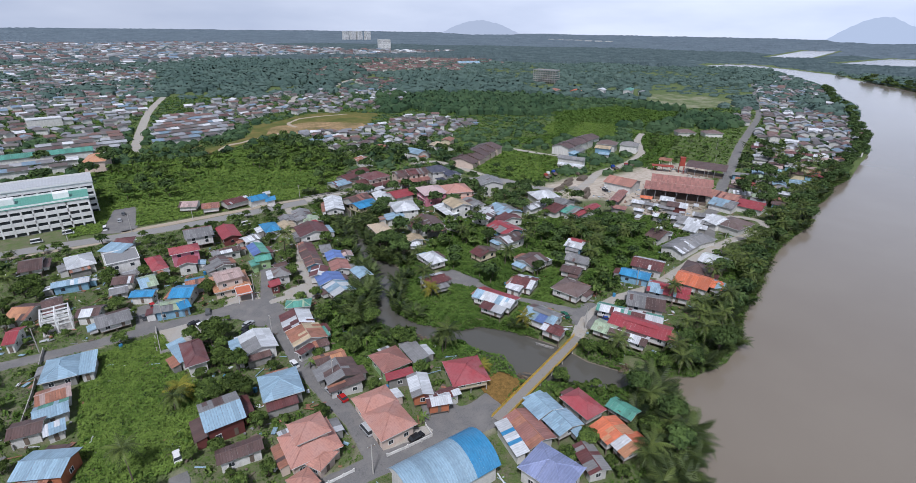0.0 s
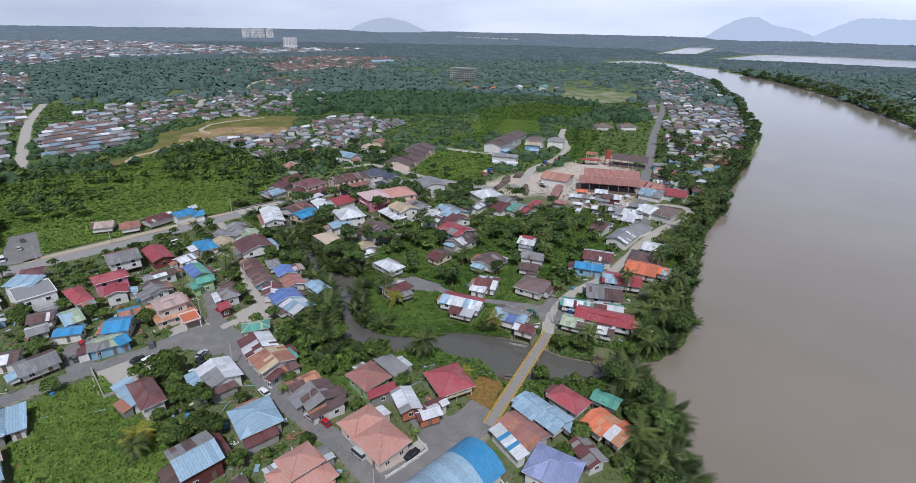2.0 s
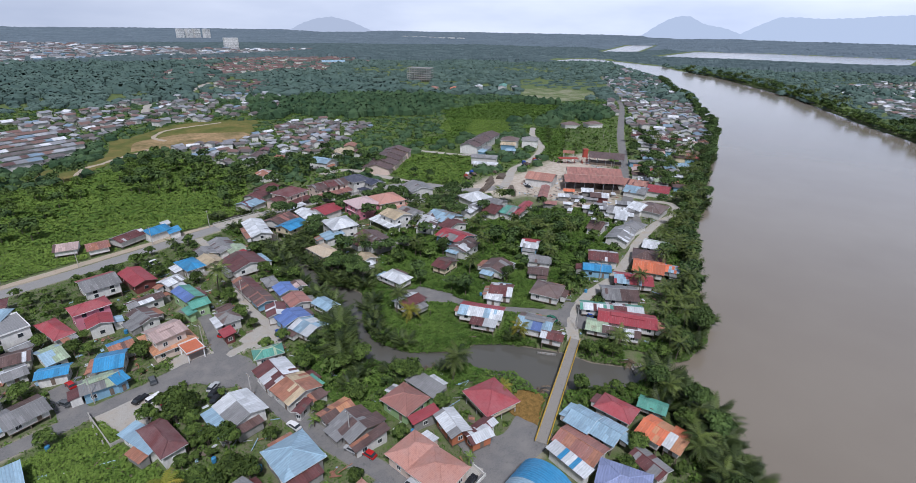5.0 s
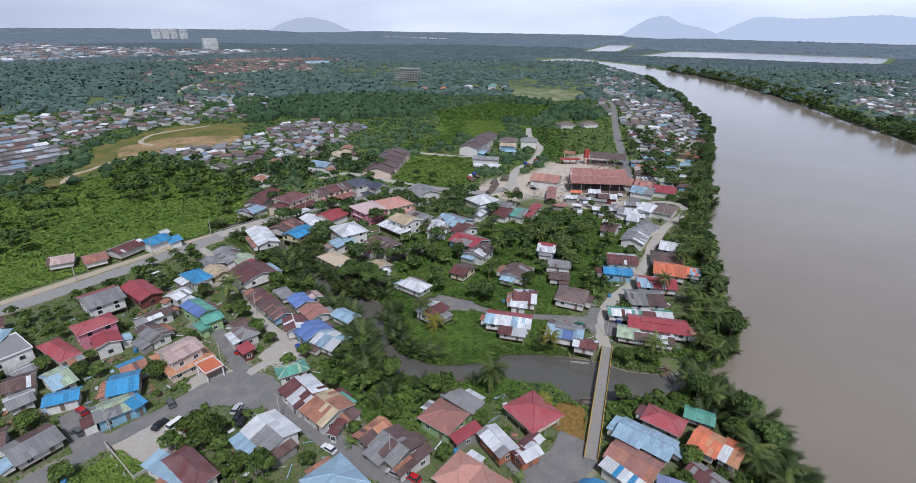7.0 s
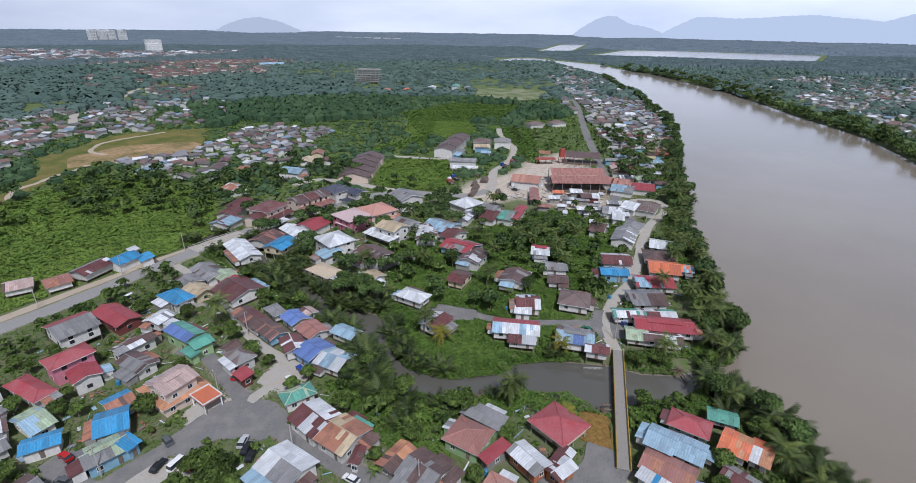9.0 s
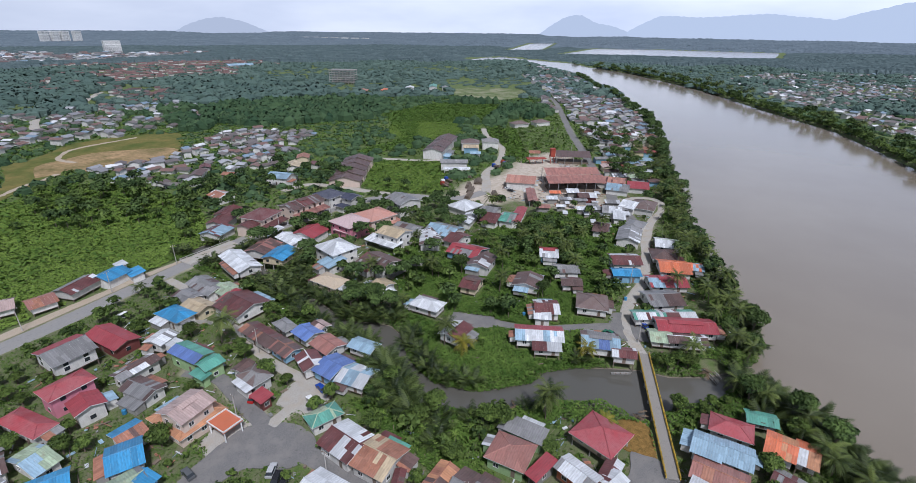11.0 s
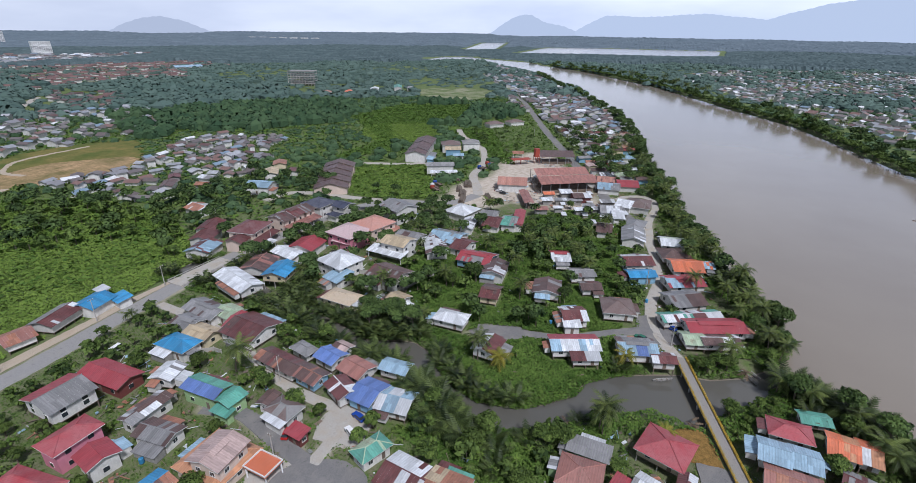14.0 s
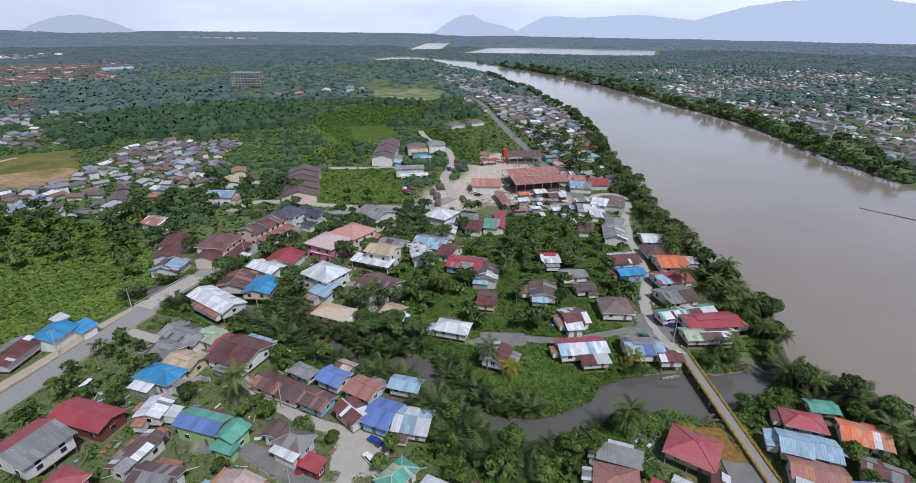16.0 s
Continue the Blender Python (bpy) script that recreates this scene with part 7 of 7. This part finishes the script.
def road_bridge():
    root = thing("bridge", pose(88, 263, 0, 0, 0, -2), "pale concrete road bridge with low railings over the creek", "bridge")
    a = Acc()
    a.box((0, 0, 0.1), (24, 8.4, 0.5))
    part("deck", a, SLAB, root)
    for s in (-1, 1):
        a = Acc()
        a.box((0, s * 4.1, 0.95), (24, 0.2, 0.18))
        part("rail", a, CONCRETE, root)
        b = Acc()
        b.box((0, 0, 0.5), (0.2, 0.2, 1.0))
        post = b.mesh("post", [CONCRETE])
        for i in range(10):
            part("post", post, None, root, at=pose(-11.5 + 23 * i / 9, s * 4.1, 0))
    a = Acc()
    a.box((0, 0, -2.4), (0.8, 7.6, 4.6))
    pier = a.mesh("pier", [CONCRETE])
    for x in (-6, 6):
        part("pier", pier, None, root, at=pose(x, 0, 0))


road_bridge()


# ---- vehicles ----
def car_profile(length, width, height, van):
    """Body and glass of a car, along its own x."""
    body, glass = Acc(), Acc()
    l2, w2 = length / 2, width / 2
    low = [(-l2, -w2 * 0.92, 0.3), (l2, -w2 * 0.9, 0.3), (l2, w2 * 0.9, 0.3), (-l2, w2 * 0.92, 0.3)]
    mid = [(-l2 * 0.99, -w2, 0.62), (l2, -w2 * 0.94, 0.58), (l2, w2 * 0.94, 0.58), (-l2 * 0.99, w2, 0.62)]
    top = [(-l2 * 0.96, -w2 * 0.96, 0.92), (l2 * 0.93, -w2 * 0.88, 0.82), (l2 * 0.93, w2 * 0.88, 0.82), (-l2 * 0.96, w2 * 0.96, 0.92)]
    body.prism(low, mid)
    body.prism(mid, top)
    f0, f1 = (0.86, 0.62) if van else (0.48, 0.2)
    r0, r1 = (-0.95, -0.9) if van else (-0.9, -0.66)
    base = [(l2 * r0, -w2 * 0.93, 0.9), (l2 * f0, -w2 * 0.9, 0.84), (l2 * f0, w2 * 0.9, 0.84), (l2 * r0, w2 * 0.93, 0.9)]
    head = [(l2 * r1, -w2 * 0.78, height - 0.06), (l2 * f1, -w2 * 0.76, height - 0.06), (l2 * f1, w2 * 0.76, height - 0.06), (l2 * r1, w2 * 0.78, height - 0.06)]
    glass.prism(base, head)
    roof = Acc()
    roof.prism([(x * 1.02, y * 1.02, z) for x, y, z in head], [(x * 0.94, y * 0.9, height) for x, y, z in head])
    return body, glass, roof


CAR_TONES = {"white": (0.7, 0.7, 0.7), "black": (0.018, 0.018, 0.02), "silver": (0.42, 0.43, 0.44), "red": (0.4, 0.02, 0.02), "blue": (0.02, 0.06, 0.3), "grey": (0.1, 0.105, 0.11), "green": (0.02, 0.12, 0.07)}
CAR_PAINT = {k: plain("car_paint_" + k, c, 0.25) for k, c in CAR_TONES.items()}
wheel_a = Acc()
wheel_a.beam((0, -0.1, 0), (0, 0.1, 0), 0.31, 12)
WHEEL = wheel_a.mesh("tyre", [RUBBER])
rim_a = Acc()
rim_a.beam((0, -0.115, 0), (0, 0.115, 0), 0.18, 10)
RIM = rim_a.mesh("rim", [STEEL])
lamp_a = Acc()
lamp_a.box((0, 0, 0), (0.08, 0.34, 0.16))
LAMP = lamp_a.mesh("headlight", [GLASS])
CAR_MODELS = {}


def car(x, y, rot, tone, van=False, z=0.07):
    key = (tone, van)
    if key in CAR_MODELS:
        return copy_thing(CAR_MODELS[key], pose(x, y, z, 0, 0, rot))
    length, width, height = (4.5, 1.75, 1.95) if van else (4.0, 1.66, 1.46)
    kind = "van" if van else "car"
    root = thing(kind, pose(x, y, z, 0, 0, rot), f"parked {tone} {'passenger van' if van else 'hatchback car'} beside the houses", kind, "parked vehicles")
    body, glass, roof = car_profile(length, width, height, van)
    part("body", body, CAR_PAINT[tone], root)
    part("cabin_glass", glass, GLASS, root)
    part("roof", roof, CAR_PAINT[tone], root)
    for sx in (-0.62, 0.62):
        for sy in (-1, 1):
            tyre = part("wheel", WHEEL, None, root, at=pose(sx * length / 2, sy * (width / 2 - 0.08), 0.31))
            part("rim", RIM, None, tyre)
    for sy in (-1, 1):
        part("headlight", LAMP, None, root, at=pose(length / 2 - 0.05, sy * width * 0.33, 0.66))
    CAR_MODELS[key] = root
    return root


for x, y, rot, tone, van in (
        (-5.5, 105, 92, "white", False), (33.2, 89, 96, "silver", True), (42, 80.5, 8, "black", False), (31, 107, 100, "silver", False), (32.6, 103, 98, "red", False), (36.5, 84.5, 70, "white", False),
        (11, 167, 80, "grey", False), (6, 161.5, 20, "black", False), (8.5, 158.5, 10, "white", True), (10.5, 155.5, 15, "red", False), (20.5, 152, 30, "silver", False), (19.6, 149.5, 30, "black", False),
        (19.0, 147, 30, "black", False), (-7.1, 174.3, 110, "grey", False), (-4.3, 176.8, 80, "black", False), (-4.0, 181.4, 95, "red", False), (34.5, 174, 20, "red", False), (41, 160.5, 60, "white", False),
        (46, 161.5, 70, "blue", False), (26.5, 123.5, 95, "white", False), (121, 91.5, 60, "blue", False), (117, 88.5, 20, "grey", False), (40, 243, 10, "white", True), (236, 190, 80, "white", False),
        (233, 187, 80, "black", False), (-16, 271, 90, "white", True), (-10, 280, 90, "silver", False), (-8, 290, 90, "grey", False), (-30, 274, 5, "white", True), (-41, 269, 5, "white", True), (111, 100, 70, "green", False)):
    car(x, y, rot, tone, van, 0.1)

LORRY_PAINTS = [CRANE_RED, CAR_PAINT["white"], CAR_PAINT["blue"]]


def lorry(x, y, rot, k):
    root = thing("lorry", pose(x, y, 0.1, 0, 0, rot), "flatbed lorry parked in the saw mill yard", "lorry", "mill lorries")
    a = Acc()
    a.box((2.6, 0, 1.5), (1.8, 2.3, 1.9), taper=0.9)
    part("cab", a, LORRY_PAINTS[k % 3], root)
    a = Acc()
    a.box((-1.0, 0, 1.1), (5.0, 2.3, 0.25))
    for s in (-1, 1):
        a.box((-1.0, s * 1.1, 1.5), (5.0, 0.08, 0.6))
    part("flatbed", a, TIMBER, root)
    for sx in (2.5, -1.2, -2.6):
        for s in (-1, 1):
            part("wheel", WHEEL, None, root, at=pose(sx, s * 1.0, 0.42) @ Matrix.Scale(1.4, 4))


for k, (x, y, rot) in enumerate(((222, 226, 60), (226, 228, 60), (232, 229, 62), (246, 228, 40), (250, 226, 40), (285, 214, 20), (290, 216, 60), (297, 216, 10), (278, 217, 70))):
    lorry(x, y, rot, k)


# ---- saw mill yard ----
def log_stack(x, y, rot, rows, ln):
    root = thing("log_stack", pose(x, y, 0, 0, 0, rot), "stack of brown sawn logs on the dusty yard", "logs", "log stacks")
    a = Acc()
    a.beam((-ln / 2, 0, 0), (ln / 2, 0, 0), 0.36, 8)
    log = a.mesh("log", [BARK])
    for j in range(3):
        for i in range(rows - j):
            part("log", log, None, root, at=pose(rng.uniform(-0.3, 0.3), (i - (rows - j - 1) / 2) * 0.74, 0.36 + 0.62 * j))


for x, y, rot, rows, ln in ((222, 208, 20, 6, 9), (229, 213, 22, 5, 8), (240, 212, 24, 7, 9), (212, 204, 15, 5, 10), (222, 192, 30, 5, 8), (216, 186, 30, 4, 9), (248, 222, 20, 4, 7)):
    log_stack(x, y, rot, rows, ln)


def timber_stack(x, y, rot):
    root = thing("timber_stack", pose(x, y, 0, 0, 0, rot), "covered stack of pale sawn timber", "timber", "timber stacks")
    for j in range(4):
        a = Acc()
        a.box((0, 0, 0.25 + 0.4 * j), (5.0 - 0.2 * j, 2.2, 0.34))
        part("layer", a, SLAB if j % 2 else DIRT, root)
    a = Acc()
    a.box((0, 0, 1.75), (5.4, 2.6, 0.08))
    part("cover", a, ROOFS["w"], root)


for x, y, rot in ((230, 158, 25), (236, 160, 25), (226, 150, 20), (232, 146, 22), (222, 138, 25), (228, 134, 28), (236, 138, 28), (210, 146, 20), (214, 136, 22), (216, 128, 25), (205, 130, 20), (252, 140, 30)):
    timber_stack(x, y, rot)


def mill_tower():
    root = thing("loading_tower", pose(311, 188, 0, 0, 0, -51), "red steel loading tower with a low conveyor", "tower")
    a = Acc()
    a.box((0, 0, 7.6), (3.2, 3.2, 5.6))
    a.box((0, 0, 10.5), (3.5, 3.5, 0.24))
    part("hopper", a, CRANE_RED, root)
    for sx in (-1, 1):
        for sy in (-1, 1):
            b = Acc()
            b.beam((sx * 1.6, sy * 1.6, 0), (sx * 1.6, sy * 1.6, 5.6), 0.2)
            part("leg", b, CRANE_RED, root)
    a = Acc()
    a.box((-12, 0, 3.8), (14, 5, 0.4))
    part("conveyor", a, CRANE_RED, root)
    for i in range(3):
        b = Acc()
        b.beam((-17 + i * 5, 0, 0), (-17 + i * 5, 0, 3.7), 0.2)
        part("prop", b, CRANE_RED, root)


mill_tower()


# ---- larger buildings ----
def bare_frame():
    """The roofless concrete house with its columns and beams."""
    root = thing("unfinished_house", pose(-30, 184, 0, 0, 0, 4), "roofless unfinished house of pale concrete columns and beams", "house")
    a = Acc()
    a.box((0, 0, 2.5), (0.35, 0.35, 5.4))
    col = a.mesh("column", [WHITE_PAINT])
    for i in range(3):
        for j in range(4):
            part("column", col, None, root, at=pose(-3.6 + 3.6 * i, -4.5 + 3.0 * j, 0))
    for z in (2.8, 5.1):
        for i in range(3):
            b = Acc()
            b.box((-3.6 + 3.6 * i, 0, z), (0.3, 9.2, 0.4))
            part("beam", b, WHITE_PAINT, root)
        for j in range(4):
            b = Acc()
            b.box((0, -4.5 + 3.0 * j, z + 0.01), (7.4, 0.3, 0.36))
            part("beam", b, WHITE_PAINT, root)
    b = Acc()
    b.box((0, 0, 0.1), (8, 10, 0.4))
    part("floor_slab", b, CONCRETE, root)


bare_frame()


# ---- boats, poles, tanks, walls ----
def boat(x, y, rot, label):
    root = thing("boat", pose(x, y, -1.6, 0, 0, rot), label, "boat", "wooden boats")
    a = Acc()
    n = 8
    outer, inner = [], []
    for i in range(n + 1):
        t = -1 + 2 * i / n
        half = 0.55 * (1 - t * t * 0.85)
        zz = 0.45 + 0.25 * t * t
        outer.append((t * 3.0, half, zz))
    ring = outer + [(px, -py, pz) for px, py, pz in outer[::-1]]
    keel = [(px * 0.9, py * 0.5, -0.15) for px, py, pz in ring]
    inside_ring = [(px * 0.96, py * 0.82, pz - 0.02) for px, py, pz in ring]
    floor_ring = [(px * 0.88, py * 0.5, 0.02) for px, py, pz in ring]
    m = len(ring)
    for r in (keel, ring, inside_ring, floor_ring):
        a.v.extend(r)
    for lvl in range(3):
        for i in range(m):
            j = (i + 1) % m
            a.f.append((lvl * m + i, lvl * m + j, (lvl + 1) * m + j, (lvl + 1) * m + i))
            a.m.append(0)
    a.f.append(tuple(range(3 * m, 4 * m)))
    a.m.append(0)
    part("hull", a, WALLS["g"], root)
    for px in (-1.4, 0.2, 1.6):
        b = Acc()
        b.box((px, 0, 0.38), (0.24, 0.9, 0.05))
        part("thwart", b, TIMBER, root)


boat(105.8, 69.6, 35, "narrow grey wooden boat moored at the bank")
boat(108.5, 68.8, 38, "narrow weathered wooden boat beside another boat")
boat(94.8, 92.5, 120, "small wooden boat moored below stilt houses")
boat(114.5, 66.2, 20, "narrow wooden boat lying at the creek mouth")


def floating_boom():
    """A long thin boom of poles on floats out in the river."""
    (x0, y0), (x1, y1) = (286.5, -22.7), (266, -55.5)
    ln = math.hypot(x1 - x0, y1 - y0)
    root = thing("floating_boom", pose(x0, y0, -1.6, 0, 0, math.degrees(math.atan2(y1 - y0, x1 - x0))), "long thin dark floating boom on the river", "boom")
    for i in range(4):
        a = Acc()
        a.beam((ln * i / 4, 0, 0.15 + 0.03 * (i % 2)), (ln * (i + 1) / 4 + 0.3, 0.1 * (i % 2), 0.15), 0.13 + 0.04 * i, 7)
        part("pole", a, TIMBER, root)
    for px in (0.3, 3.0, 16, 21, 30):
        a = Acc()
        a.beam((px - 0.7, 0.25, 0.05), (px + 0.7, 0.25, 0.05), 0.32, 8)
        part("float", a, TIMBER, root)


floating_boom()


def pole(x, y, rot=0, h=8.5):
    root = thing("utility_pole", pose(x, y, 0, 0, 0, rot), "grey concrete utility pole with a crossarm", "pole", "utility poles")
    a = Acc()
    a.beam((0, 0, -0.3), (0, 0, h), 0.16, 8, 0, 0.1)
    part("shaft", a, CONCRETE, root)
    a = Acc()
    a.box((0, 0, h - 0.5), (1.8, 0.1, 0.12))
    part("crossarm", a, TIMBER, root)
    for px in (-0.8, 0, 0.8):
        b = Acc()
        b.beam((px, 0, h - 0.44), (px, 0, h - 0.22), 0.06, 6)
        part("insulator", b, WHITE_PAINT, root)
    return root


first_pole = pole(29.2, 77, 0)
for x, y, rot in ((25, 140, 90), (274.5, 135, 40), (111, 91, 60), (-6, 262.5, 0), (20, 263, 0), (48, 264.5, 0), (74, 266, 0), (-30, 265, 0), (-34, 170, 0), (-2, 169.5, 0), (27, 171, 80), (33, 110, 90), (49, 189, 0),
                  (150, 101, 80), (190, 105.5, 80), (225, 108, 80), (120, 257, 0), (150, 252, 0), (300, 163, 30), (345, 184, 30), (400, 214, 30)):
    copy_thing(first_pole, pose(x, y, 0, 0, 0, rot))


def wall_run(pts, h, mat, label, name="garden_wall"):
    root = thing(name, pose(0, 0, 0), label, "wall")
    for (x0, y0), (x1, y1) in zip(pts, pts[1:]):
        a = Acc()
        ln = math.hypot(x1 - x0, y1 - y0)
        a.box(((x0 + x1) / 2, (y0 + y1) / 2, h / 2 - 0.1), (ln + 0.15, 0.16, h + 0.2), math.atan2(y1 - y0, x1 - x0))
        part("wall_panel", a, mat, root)
    for p in smooth_line(pts, 3.0):
        a = Acc()
        a.box((*p, h / 2), (0.28, 0.28, h + 0.4))
        part("pillar", a, mat, root)


wall_run([(33.9, 79.6), (39, 79.3), (45.5, 79.2), (46, 83)], 0.8, WALLS["w"], "low off-white wall in front of the pink-roofed house")
wall_run([(10, 79.9), (17, 79.8), (26, 79.9)], 0.8, WALLS["w"], "low off-white wall along the village street")
wall_run([(-4.5, 165.2), (-4.5, 150), (8.5, 150)], 1.1, CONCRETE, "grey block wall round the parking yard")
wall_run([(112, 208), (115, 196), (118, 186), (122, 178)], 1.6, CONCRETE, "grey concrete wall between the plots")
wall_run([(-33, 170), (-34, 148), (-36, 128)], 1.2, CONCRETE, "grey block wall beside the long houses")
wall_run([(40.5, 214.5), (43, 228), (52, 217), (52, 214)], 1.2, CONCRETE, "pale wall round the blue-roofed house")


def tank(x, y, z):
    root = thing("water_tank", pose(x, y, z), "round blue plastic water tank by the house", "water tank", "water tanks")
    a = Acc()
    a.beam((0, 0, 0), (0, 0, 1.2), 0.55, 14)
    part("tank_body", a, ROOFS["B"], root)
    a = Acc()
    a.beam((0, 0, 1.2), (0, 0, 1.38), 0.5, 14, 0, 0.2)
    part("lid", a, ROOFS["B"], root)


for x, y in ((14.5, 118.2), (44, 100), (9, 128), (-14, 160), (15, 198), (70, 186), (108, 128), (136, 100)):
    tank(x, y, 0)

# white box on the roof terrace and awnings of the long block
for i in range(4):
    a = Acc()
    a.box((0, 0, 0), (6, 4, 2.6))
    root = thing("stair_tower", pose(-30 - i * 20, 290, 14.4, 0, 0, 3), "white stair tower on the flat roof", "stair tower", "stair towers")
    part("tower_body", a, WHITE_PAINT, root)


# ---- scattered yard clutter ----
def clutter():
    """Planks, sheets and boxes lying about the yards, too many to count."""
    a = Acc()
    for ring, count in ((VILLAGE[0], 800), (VILLAGE[1], 420), (VILLAGE[2], 420), (LUSH[2], 60), (yard_mill, 420)):
        r = np.array(ring, float)
        p = rng.uniform(r.min(0), r.max(0), (count * 6, 2))
        p = p[inside(p, ring)]
        p = p[clear_of(p, 0.1, 1.0, 0.3)]
        gap = np.full(len(p), 1e9)
        for x, y, rot, w, d in FOOTPRINTS:
            gap = np.minimum(gap, np.hypot(p[:, 0] - x, p[:, 1] - y) - 0.5 * max(w, d))
        for q in p[gap < 4.0][:count]:
            k = rng.integers(0, 5)
            size = ((2.4, 0.25, 0.12), (1.8, 0.9, 0.06), (0.55, 0.45, 0.35), (3.0, 0.14, 0.12), (1.3, 0.7, 0.12))[k]
            s = rng.uniform(0.6, 1.3)
            a.box((*q, 0.1 + size[2] * s / 2), tuple(v * s for v in size), rng.uniform(0, 6.28), int(rng.integers(0, 6)))
    tagged(part("yard_clutter", a, [TIMBER, ROOFS["g"], ROOFS["w"], BARK, ROOFS["b"], ROOFS["r"]]), "scattered planks, tin sheets and boxes in the yards", "clutter", kind="stuff")


clutter()
